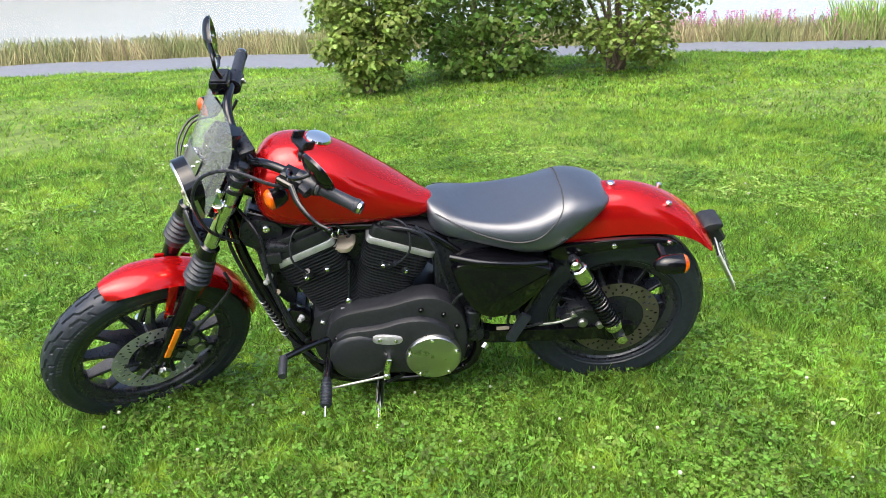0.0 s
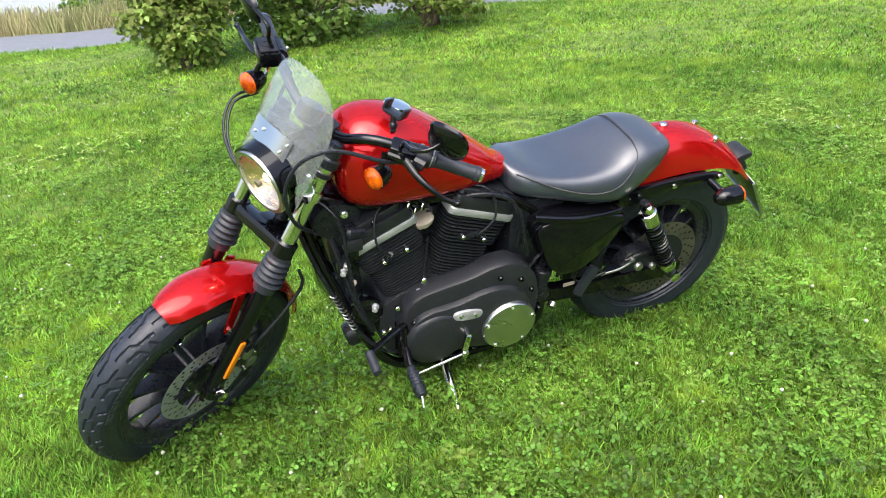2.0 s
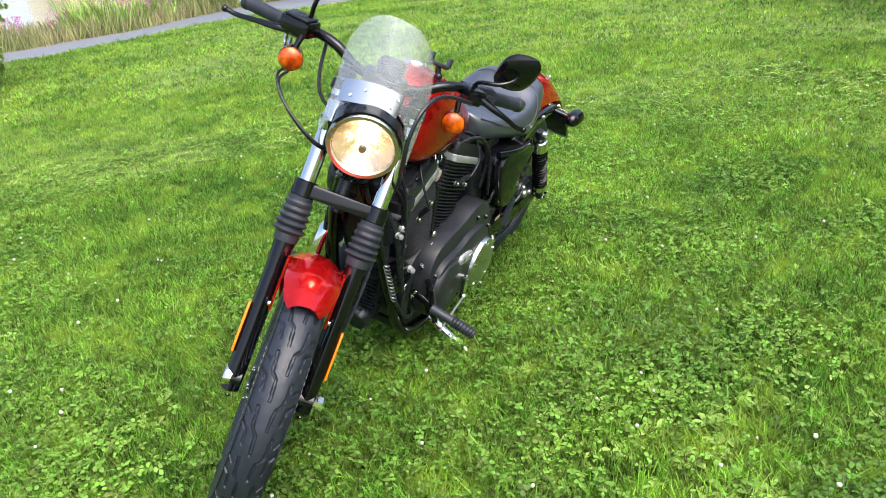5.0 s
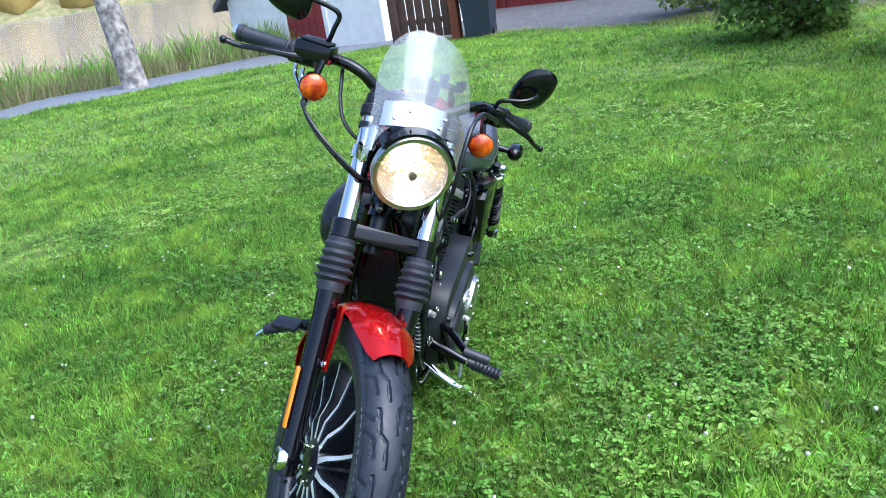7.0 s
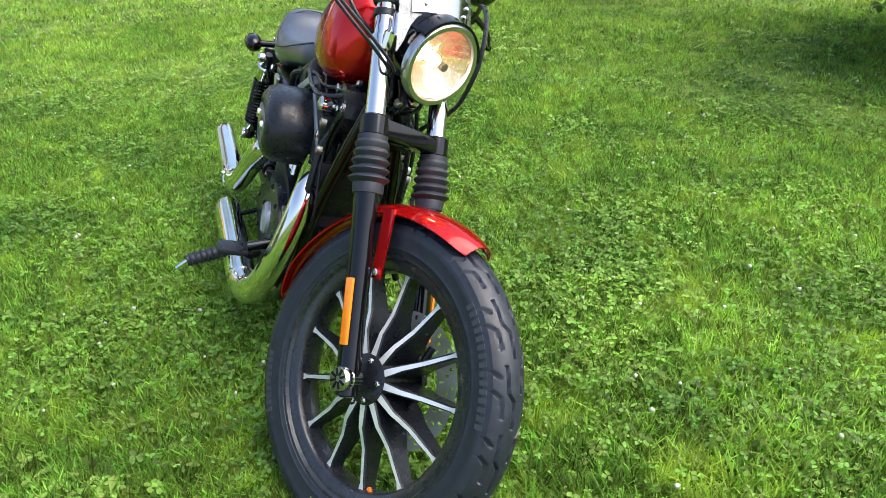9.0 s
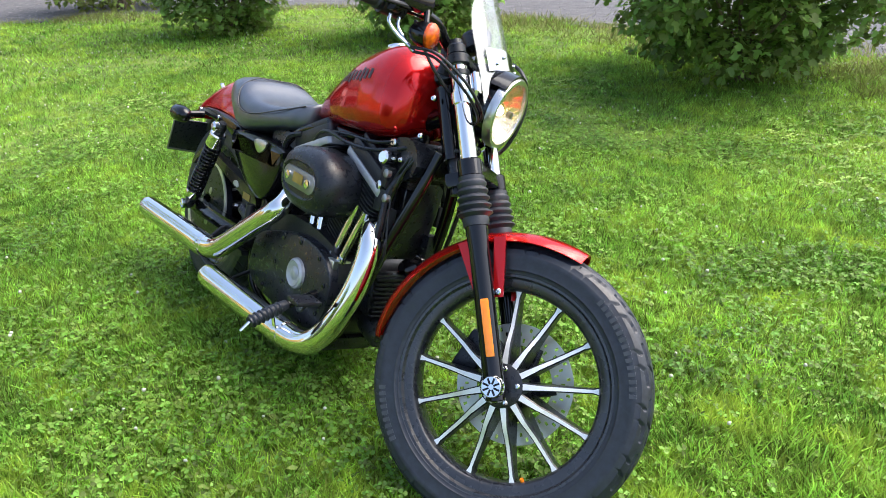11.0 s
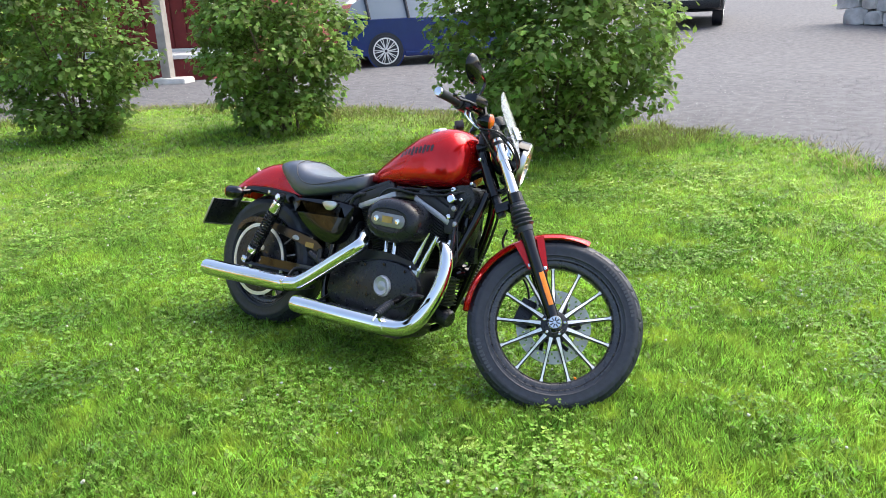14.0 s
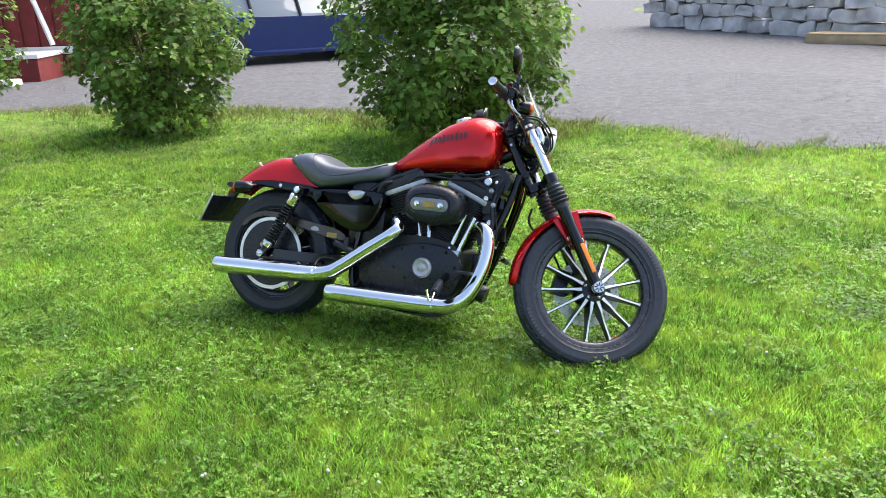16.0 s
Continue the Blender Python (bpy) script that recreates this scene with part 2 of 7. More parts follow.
def block(x0, x1, y0, y1, z0, z1, b=0.004):
    bm = bmesh.new()
    bmesh.ops.create_cube(bm, size=1, matrix=Matrix.Translation(((x0 + x1) / 2, (y0 + y1) / 2, (z0 + z1) / 2)) @ Matrix.Diagonal((x1 - x0, y1 - y0, z1 - z0, 1)))
    if b:
        bmesh.ops.bevel(bm, geom=bm.edges[:], offset=b, segments=2, affect="EDGES", profile=0.6)
    return bm


def ball(at, r, squash=(1, 1, 1), n=12):
    bm = bmesh.new()
    bmesh.ops.create_uvsphere(bm, u_segments=n + 4, v_segments=n, radius=r, matrix=Matrix.Translation(at) @ Matrix.Diagonal((*squash, 1)))
    return bm


def bolt(at, axis=(0, 1, 0), r=0.006, h=0.005):
    return turned([(0, r), (h * 0.7, r), (h, r * 0.7), (h, r * 0.35), (h * 0.5, r * 0.3)], 10, at, axis)

# ---- the motorcycle ----
bike = new("motorcycle")
bike.matrix_basis = pose(0.1325, 0.22, 0.268, -17.33, 1.54, -4.24) @ Matrix.Translation((0, 0, -0.31))
tagged(bike, "red cruiser motorcycle leaning on its side stand on the lawn", "motorcycle")
# the fork turns to the left about the steering head
HEAD, HEAD_AXIS = Vector((1.453, 0, 0.2986)), Vector((-0.5, 0, 0.8660254))
STEER = Matrix.Translation(HEAD) @ Matrix.Rotation(radians(30), 4, HEAD_AXIS) @ Matrix.Translation(-HEAD)
FA = Vector((1.512, 0, 0.331))
RA = Vector((0, 0, 0.31))


def leg_point(s, y):
    """A point on a fork leg, s metres up from the axle."""
    return FA + HEAD_AXIS * s + Vector((0, y, 0))


# the tread's grooves on one half: along the tyre in metres, across it as a share of the half width
GROOVES = [((0.000, 0.16), (0.046, 0.20)), ((0.046, 0.20), (0.062, 0.46)), ((0.062, 0.46), (0.108, 0.52)), ((0.018, 0.62), (0.052, 0.68)), ((0.052, 0.68), (0.064, 0.92)), ((0.088, 0.72), (0.100, 0.94))]


def tyre_mesh(c, r, half, inner, rows=880):
    """A tyre about the y axis with grooves cut into its tread."""
    cross = [(inner, -half * 0.80), (inner + 0.003, -half * 0.88), (inner + 0.009, -half * 0.90), (inner + 0.012, -half * 0.955), (inner + 0.015, -half * 0.955), (inner + 0.018, -half * 0.945), (inner + (r - inner) * 0.45, -half * 1.03), (inner + (r - inner) * 0.58, -half * 1.04), (inner + (r - inner) * 0.60, -half * 1.025), (inner + (r - inner) * 0.74, -half * 0.965)]
    tread = 46
    head = len(cross)
    for i in range(tread + 1):
        a = -1 + 2 * i / tread
        cross.append((r - 0.30 * (r - inner) * abs(a) ** 2.4, half * 0.93 * a))
    cross += [(q, -w) for q, w in reversed(cross[:head])]
    q, w = np.array(cross).T
    t = np.arange(rows) * math.tau / rows
    n = round(math.tau * r / 0.125)
    period = math.tau * r / n
    u = (t[:, None] * r + np.where(w > 0, 0.5 * period, 0.0)[None]) % period
    v = np.abs(w)[None] + u * 0
    depth = np.zeros_like(u)
    for (u0, v0), (u1, v1) in GROOVES:
        a0, b0, da, db = u0, v0 * half, u1 - u0, (v1 - v0) * half
        for wrap in (0.0, period):
            k = np.clip(((u + wrap - a0) * da + (v - b0) * db) / (da * da + db * db), 0, 1)
            near_ = np.hypot(u + wrap - a0 - k * da, v - b0 - k * db)
            depth = np.maximum(depth, 0.0055 * np.clip((0.0036 - near_) / 0.0012, 0, 1))
    depth[:, q < r - 0.31 * (r - inner)] = 0
    rr = q[None] - depth
    bm = bmesh.new()
    grid = [[bm.verts.new((c.x + rr[i, j] * math.cos(t[i]), c.y + w[j], c.z + rr[i, j] * math.sin(t[i]))) for j in range(len(w))] for i in range(rows)]
    for i in range(rows):
        one, two = grid[i], grid[(i + 1) % rows]
        for j in range(len(w) - 1):
            bm.faces.new((one[j], one[j + 1], two[j + 1], two[j]))
    return bm


def rim_mesh(c, r, half):
    side = [(half, r + 0.012), (half + 0.004, r + 0.006), (half + 0.003, r - 0.002), (half - 0.003, r - 0.007), (half - 0.005, r - 0.024), (half - 0.010, r - 0.030), (half * 0.4, r - 0.034)]
    prof = [(-h, q) for h, q in side] + side[::-1] + [(half * 0.5, r - 0.004), (-half * 0.5, r - 0.004)]
    return turned(prof, 96, c, (0, 1, 0), closed=True)


def spoke_mesh(c, angle, r0, r1, w0, w1, y, fork=0.0):
    """A cast spoke: black sides, a bare machined face on both outer sides."""
    d = Vector((math.cos(angle), 0, math.sin(angle)))
    s = Vector((-math.sin(angle), 0, math.cos(angle)))
    bm = bmesh.new()
    rings = []
    for k, (r, w, h) in enumerate(((r0, w0 * 1.3, y * 2.05), (r0 + 0.045, w0, y * 1.95), (r0 + 0.060, w0 * 0.95, y * 1.65), ((r0 + r1) / 2, (w0 + w1) / 2, y * 1.2), (r1 - 0.02, w1, y * 0.85), (r1, w1 * 1.8, y * 0.85))):
        p = c + d * r
        e = 0.0028
        rings.append([bm.verts.new(p + s * a + Vector((0, b, 0))) for a, b in ((-w, -h + e), (-w + e, -h), (w - e, -h), (w, -h + e), (w, h - e), (w - e, h), (-w + e, h), (-w, h - e))])
    for a, b in zip(rings, rings[1:]):
        for j in range(8):
            f = bm.faces.new((a[j], a[(j + 1) % 8], b[(j + 1) % 8], b[j]))
            f.material_index = 1 if j == 1 else 0
    bm.faces.new(rings[0])
    bm.faces.new(rings[-1])
    return bm


def disc_mesh(c, y, r, inner, n=132):
    """A brake disc with a drilled face."""
    radii = [inner + (r - inner) * k for k in (0, 0.14, 0.34, 0.42, 0.60, 0.68, 0.86, 1.0)]
    bm = bmesh.new()
    vs = [[bm.verts.new(c + Vector((q * math.cos(k * math.tau / n), y, q * math.sin(k * math.tau / n)))) for k in range(n)] for q in radii]
    for i in range(7):
        for k in range(n):
            if (i, k % 6) in ((1, 0), (3, 2), (5, 4)):
                continue
            bm.faces.new((vs[i][k], vs[i][(k + 1) % n], vs[i + 1][(k + 1) % n], vs[i + 1][k]))
    bmesh.ops.solidify(bm, geom=bm.faces[:], thickness=0.005)
    return bm


def calliper(c, ang, r, y, parent, m=None):
    p = c + Vector((math.cos(ang) * r, y, math.sin(ang) * r))
    turn = Matrix.Translation(p) @ Matrix.Rotation(-ang, 4, "Y")
    b = part("brake_calliper", block(-0.034, 0.028, -0.026, 0.030, -0.055, 0.055, 0.010), BLACKM, parent, "", (m or Matrix()) @ turn)
    for z in (0.025, -0.025):
        part("cap", turned([(0.0, 0.019), (0.006, 0.019), (0.009, 0.015)], 16, (0.0, 0.029, z)), STEEL if m else BLACKM, b, "", (m or Matrix()) @ turn)
    for x, z in ((0.022, 0), (-0.025, 0.04), (-0.025, -0.04)):
        part("bolt", bolt((x, 0.03, z)), CHROME, b, "", (m or Matrix()) @ turn)


# front wheel
fw = part("front_wheel", rim_mesh(FA, 0.248, 0.038), RIM, bike, "black cast wheel with machined spoke faces", STEER)
part("tyre", tyre_mesh(FA, 0.330, 0.049, 0.250), RUBBER, fw, "black road tyre with a grooved tread", STEER)
part("hub", turned([(-0.052, 0.012), (-0.052, 0.030), (-0.044, 0.050), (-0.030, 0.054), (0.030, 0.054), (0.046, 0.050), (0.052, 0.030)], 32, FA), BLACKM, fw, "", STEER)
for i in range(13):
    part("spoke", spoke_mesh(FA, i * math.tau / 13 + 0.36, 0.050, 0.222, 0.0075, 0.0062, 0.021), (BLACKM, FACE), fw, "", STEER)
part("brake_disc", disc_mesh(FA, 0.062, 0.143, 0.092), DISC, fw, "bare steel brake disc", STEER)
part("disc_carrier", turned([(0.046, 0.03), (0.046, 0.068), (0.054, 0.068), (0.054, 0.03)], 32, FA, closed=True), BLACKM, fw, "", STEER)
for a in [k * math.tau / 6 for k in range(6)]:
    part("carrier_arm", tube([FA + Vector((math.cos(a) * 0.06, 0.055, math.sin(a) * 0.06)), FA + Vector((math.cos(a + 0.25) * 0.103, 0.062, math.sin(a + 0.25) * 0.103))], 0.008, 8), BLACKM, fw, "", STEER)
    part("disc_bolt", bolt(FA + Vector((math.cos(a) * 0.055, 0.054, math.sin(a) * 0.055)), (0, 1, 0), 0.006, 0.006), CHROME, fw, "", STEER)
for a in [k * math.tau / 5 + 0.4 for k in range(5)]:
    part("hub_bolt", bolt(FA + Vector((math.cos(a) * 0.040, -0.050, math.sin(a) * 0.040)), (0, -1, 0), 0.006, 0.006), CHROME, fw, "", STEER)
part("axle_cap", turned([(-0.118, 0.004), (-0.118, 0.022), (-0.112, 0.026), (-0.098, 0.026), (-0.094, 0.012), (-0.08, 0.012)], 20, FA), CHROME, bike, "chrome axle end cap", STEER)
part("axle_nut", join(turned([(0.085, 0.012), (0.120, 0.012), (0.120, 0.019), (0.134, 0.019), (0.138, 0.015)], 6, FA)), CHROME, bike, "chrome axle nut", STEER)
part("valve_stem", tube([FA + Vector((0.125, -0.012, -0.185)), FA + Vector((0.117, -0.020, -0.172))], 0.005, 8), REFLECTOR, fw, "orange valve cap", STEER)
calliper(FA, radians(168), 0.125, 0.062, bike, STEER)

# rear wheel
rw = part("rear_wheel", rim_mesh(RA, 0.212, 0.048), RIM, bike, "black cast rear wheel")
part("tyre", tyre_mesh(RA, 0.312, 0.070, 0.214), RUBBER, rw, "wide black road tyre with a grooved tread")
part("hub", turned([(-0.07, 0.012), (-0.07, 0.05), (-0.055, 0.06), (0.055, 0.06), (0.07, 0.05), (0.075, 0.02)], 32, RA), BLACKM, rw)
for i in range(13):
    part("spoke", spoke_mesh(RA, i * math.tau / 13 + 0.3, 0.056, 0.188, 0.0085, 0.006, 0.028), (BLACKM, FACE), rw)
part("brake_disc", disc_mesh(RA, 0.084, 0.146, 0.095), BRASS, rw, "tinted steel brake disc")
part("disc_carrier", join(turned([(0.07, 0.03), (0.07, 0.10), (0.082, 0.10), (0.082, 0.03)], 32, RA, closed=True)), BLACKM, rw)
pulley = part("belt_pulley", turned([(-0.098, 0.040), (-0.098, 0.160), (-0.072, 0.160), (-0.072, 0.040)], 64, RA, closed=True), BLACKM, rw)
part("pulley_rim", turned([(-0.1010, 0.154), (-0.1010, 0.170), (-0.0965, 0.170), (-0.0965, 0.154)], 72, RA, closed=True), DISC, rw, "bright machined pulley ring")
for a in [k * math.tau / 5 for k in range(5)]:
    part("pulley_bolt", turned([(-0.1005, 0.012), (-0.0985, 0.012)], 12, RA + Vector((math.cos(a) * 0.06, 0, math.sin(a) * 0.06))), STEEL, rw)
for side, name in ((1, "axle_nut"), (-1, "axle_nut")):
    part(name, turned([(0.13 * side, 0.012), (0.175 * side, 0.012), (0.175 * side, 0.018), (0.190 * side, 0.018), (0.193 * side, 0.012)], 6, RA), CHROME, bike)
calliper(RA, radians(24), 0.098, 0.092, bike)
carrier = part("calliper_bracket", slab([(0.015, 0.330), (0.055, 0.402), (0.150, 0.424), (0.196, 0.372), (0.165, 0.318), (0.060, 0.300)], 0.094, 0.136, 0.008, 1), BLACKM, bike, "black rear brake calliper bracket")
for x, z, r in ((0.062, 0.338, 0.011), (0.118, 0.352, 0.013), (0.150, 0.392, 0.008)):
    part("bracket_bolt", turned([(0.134, r * 1.3), (0.140, r * 1.3), (0.146, r), (0.148, r * 0.6)], 14, (x, 0, z)), STEEL, carrier, "dull steel bolt")
part("bracket_rib", tube([(0.040, 0.134, 0.395), (0.100, 0.138, 0.408), (0.170, 0.134, 0.388)], 0.007, 8), BLACKM, carrier)

# fork
for y in (0.092, -0.092):
    s = 1 if y > 0 else -1
    leg = part("fork_slider", turned([(-0.035, 0.012), (-0.030, 0.022), (0.03, 0.024), (0.08, 0.0235), (0.30, 0.0235), (0.345, 0.026), (0.365, 0.026)], 24, leg_point(0, y), HEAD_AXIS), GLOSS, bike, "gloss black fork slider", STEER)
    part("axle_clamp", join(turned([(0.074 * s, 0.024), (0.110 * s, 0.024)], 20, FA), bolt(leg_point(-0.03, y) + Vector((0.02, 0, 0)), (0.87, 0, -0.5))), GLOSS, leg, "", STEER)
    prof = [(0.358, 0.029), (0.372, 0.031)]
    for k in range(5):
        h = 0.378 + k * 0.0172
        prof += [(h, 0.0305), (h + 0.0080, 0.0410 - k * 0.0016), (h + 0.0105, 0.0410 - k * 0.0016)]
    prof += [(0.463, 0.0300), (0.473, 0.0305)]
    part("fork_gaiter", turned(prof, 28, leg_point(0, y), HEAD_AXIS), SOFT, bike, "ribbed dark grey rubber fork gaiter", STEER, sharp=30)
    part("fork_tube", turned([(0.465, 0.0205), (0.77, 0.0205)], 24, leg_point(0, y), HEAD_AXIS), CHROME, bike, "chrome fork tube", STEER)
    part("fork_cap", turned([(0.772, 0.0225), (0.790, 0.0225), (0.796, 0.017), (0.806, 0.016), (0.808, 0.010)], 20, leg_point(0, y), HEAD_AXIS), BLACKM, bike, "", STEER)
    part("fork_collar", turned([(0.716, 0.0245), (0.728, 0.0245)], 20, leg_point(0, y), HEAD_AXIS), BLACKM, bike, "", STEER)
    part("side_reflector", block(-0.0095, 0.0095, 0.0, 0.007, -0.064, 0.064, 0.003), REFLECTOR, bike, "long orange side reflector", STEER @ Matrix.Translation(leg_point(0.128, y + s * 0.023) + Vector((0.006, 0, 0.003))) @ Matrix.Rotation(radians(-30), 4, "Y") @ Matrix.Rotation(0 if s > 0 else math.pi, 4, "Z"))


def clamp_mesh(s0, s1, r, back):
    """A triple clamp: two collars and a bridge that reaches the steering stem."""
    bits = [turned([(s0, r - 0.003), (s0 + 0.003, r), (s1 - 0.003, r), (s1, r - 0.003)], 24, leg_point(0, y), HEAD_AXIS) for y in (0.092, -0.092)]
    q = Matrix.Translation(leg_point((s0 + s1) / 2, 0)) @ Matrix.Rotation(radians(-30), 4, "Y")
    bridge = block(-0.024, 0.022, -0.092, 0.092, -(s1 - s0) * 0.42, (s1 - s0) * 0.42, 0.006)
    bridge.transform(q)
    stem = block(-back, 0.0, -0.034, 0.034, -(s1 - s0) * 0.42, (s1 - s0) * 0.42, 0.006)
    stem.transform(q)
    return join(*bits, bridge, stem)


part("lower_triple_clamp", clamp_mesh(0.472, 0.514, 0.029, 0.085), GLOSS, bike, "gloss black lower triple clamp", STEER)
part("upper_triple_clamp", clamp_mesh(0.742, 0.768, 0.028, 0.085), BLACKM, bike, "", STEER)
part("steering_stem", turned([(0.46, 0.018), (0.76, 0.018), (0.775, 0.014)], 18, HEAD, HEAD_AXIS), BLACKM, bike, "", STEER)

# front mudguard, with its two stays a side
rows = []
for i in range(33):
    t = radians(79 + (184 - 79) * i / 32)
    edge = min(1.0, 0.55 + 0.45 * math.sqrt(min(i, 32 - i) / 5))
    row = []
    for k in range(-6, 7):
        a = k / 6
        r = 0.352 - 0.026 * abs(a) ** 2.6
        row.append(FA + Vector((r * math.cos(t), 0.066 * a * edge, r * math.sin(t))))
    rows.append(row)
guard = part("front_mudguard", sheet(rows, 0.003), RED, bike, "glossy candy red front mudguard", STEER, sharp=50)
for y, s in ((0.070, 1), (-0.070, -1)):
    for a0, s1, dx in ((112, 0.21, 0.030), (127, 0.21, -0.024)):
        t = radians(a0)
        top = FA + Vector((0.334 * math.cos(t), y, 0.334 * math.sin(t)))
        foot = leg_point(s1, y) + Vector((dx, 0, 0))
        d = (foot - top).normalized()
        n = Vector((-d.z, 0, d.x)) * 0.011
        ring = lambda p, yy, w: [p + n * w + Vector((0, yy, 0)), p - n * w + Vector((0, yy, 0))]
        bm = loft([[top + n * 1.3 + Vector((0, -0.003 * s, 0)), top - n * 1.3 + Vector((0, -0.003 * s, 0)), top - n * 1.3 + Vector((0, 0.003 * s, 0)), top + n * 1.3 + Vector((0, 0.003 * s, 0))],
                   [foot + n + Vector((0, -0.003 * s, 0)), foot - n + Vector((0, -0.003 * s, 0)), foot - n + Vector((0, 0.003 * s, 0)), foot + n + Vector((0, 0.003 * s, 0))]])
        part("stay", bm, RED, guard, "", STEER)
        part("stay_bolt", bolt(foot + Vector((0, 0.003 * s, 0)) - d * 0.012, (0, s, 0), 0.008, 0.007), CHROME, guard, "chrome bolt", STEER)

# headlamp
LC = Vector((1.262, 0, 0.92))
LD = Vector((0.985, 0, -0.10)).normalized()
lamp = part("headlamp", turned([(-0.130, 0.02), (-0.125, 0.045), (-0.09, 0.068), (-0.05, 0.079), (-0.01, 0.082), (-0.012, 0.078), (-0.05, 0.075), (-0.085, 0.066), (-0.118, 0.03)], 40, LC, LD), GLOSS, bike, "lit round headlamp in a black bucket", STEER)
part("lamp_ring", turned([(-0.016, 0.080), (-0.014, 0.0875), (0.0, 0.0885), (0.007, 0.085), (0.007, 0.076), (0.0, 0.074)], 48, LC, LD, closed=True), ALU, lamp, "bright metal headlamp ring", STEER)
part("lens", turned([(0.0, 0.0755), (0.006, 0.068), (0.012, 0.05), (0.0155, 0.025), (0.0165, 0.002)], 40, LC, LD), LENS, lamp, "clear curved headlamp glass", STEER)
bowl = [(-0.052 * (1 - (q / 0.074) ** 2), q) for q in (0.0735, 0.064, 0.054, 0.044, 0.034, 0.024, 0.015)]
turn_ = LD.to_track_quat("Z", "Y").to_matrix()
part("reflector", loft([[LC + turn_ @ Vector((q * math.cos(k * math.tau / 26), q * math.sin(k * math.tau / 26), h)) for k in range(26)] for h, q in bowl], cap=False), BOWL, lamp, "warm glowing faceted reflector", STEER, smooth=False)
part("bulb", join(ball(LC - LD * 0.024, 0.013), turned([(-0.050, 0.012), (-0.032, 0.010)], 14, LC, LD)), BULB, lamp, "burning headlamp bulb", STEER)
part("bulb_shield", turned([(0.002, 0.0095), (0.0125, 0.0090), (0.0135, 0.006)], 16, LC, LD), BRASS, lamp, "small dark bulb shield", STEER)
part("lamp_visor", sheet([[LC + LD * d + Vector((0, 0.094 * math.sin(a), 0.094 * math.cos(a))) for a in [radians(-66 + 132 * k / 20) for k in range(21)]] for d in (-0.045, -0.02, 0.004, 0.010)], 0.004), GLOSS, lamp, "", STEER)
part("lamp_bracket", tube([(1.17, 0.03, 0.90), (1.19, 0.02, 0.845), (1.21, 0, 0.84)], 0.011, 10), BLACKM, lamp, "", STEER)
part("lamp_hanger", tube([(1.13, 0, 1.0), (1.18, 0, 1.01), (1.21, 0, 0.99)], 0.012, 10), BLACKM, lamp, "", STEER)
# a bundle of wires and nuts below the lamp
for k in range(5):
    y = -0.035 + 0.018 * k
    part("lamp_wire", tube([(1.19, y, 0.855), (1.215 + 0.008 * (k % 2), y * 1.3, 0.825), (1.205, y * 0.8, 0.800 - 0.006 * (k % 3)), (1.17, y * 0.5, 0.79)], 0.0045, 8), BLACKM, lamp, "", STEER)
part("bracket_nut", turned([(0, 0.011), (0.012, 0.011), (0.014, 0.007)], 6, (1.222, 0.012, 0.826), (0.9, 0, -0.4)), CHROME, lamp, "", STEER)
part("bracket_nut", turned([(0, 0.009), (0.012, 0.009), (0.014, 0.006)], 6, (1.222, -0.026, 0.815), (0.9, 0, -0.4)), STEEL, lamp, "", STEER)

# small screen round the headlamp
rows = []
for k in range(-20, 21):
    y = 0.1115 * math.sin(k / 20 * math.pi / 2)
    a = abs(y) / 0.1122
    foot = 0.925 + math.sqrt(max(0.0, 0.098 ** 2 - y * y)) if abs(y) < 0.096 else 0.905 + 0.035 * (0.1115 - abs(y)) / 0.0155
    crown = 1.045 + 0.143 * math.sqrt(max(0.0, 1 - a ** 2.4))
    rows.append([Vector((1.240 - 0.63 * (z - 1.0) - 0.062 * (y / 0.122) ** 2, y - 0.12 * max(0.0, z - 1.02), z)) for z in [foot + (crown - foot) * q / 18 for q in range(19)]])
screen = part("windscreen", sheet(rows, 0.0025), SCREEN, bike, "small clear smoked flyscreen", STEER, sharp=60)
strip = [[Vector((1.243 - 0.63 * (z - 1.0) - 0.062 * (y / 0.122) ** 2 + 0.004, y, z)) for y, z in [(0.094 * a, 1.012 + 0.046 * v - 0.026 * a * a) for a in [-1.0 + k * 0.075 for k in range(21)]]] for v in (0, 0.5, 1)]
part("screen_plate", sheet(strip, 0.002), PLATE, screen, "bright aluminium mounting plate", STEER)
for a, v in ((-0.75, 0.30), (-0.45, 0.62), (0.30, 0.30), (0.40, 0.72)):
    y, z = 0.094 * a, 1.012 + 0.046 * v - 0.026 * a * a
    part("screen_bolt", bolt(Vector((1.247 - 0.63 * (z - 1.0) - 0.062 * (y / 0.122) ** 2, y, z)), (0.85, 0, 0.53), 0.004, 0.005), CHROME, screen, "", STEER)
for y in (0.094, -0.094):
    s = 1 if y > 0 else -1
    part("screen_clamp", join(turned([(0.648, 0.0255), (0.675, 0.0255)], 18, leg_point(0, y * 0.98), HEAD_AXIS), tube([leg_point(0.66, y) + Vector((0.02, 0.0, 0)), leg_point(0.685, y * 1.08) + Vector((0.035, 0, 0.01))], 0.016, 10), turned([(0.685, 0.014), (0.735, 0.014), (0.74, 0.009)], 14, leg_point(0, y * 0.95) + Vector((0.042, 0, 0)), HEAD_AXIS)), CHROME, screen, "chrome screen clamp", STEER)
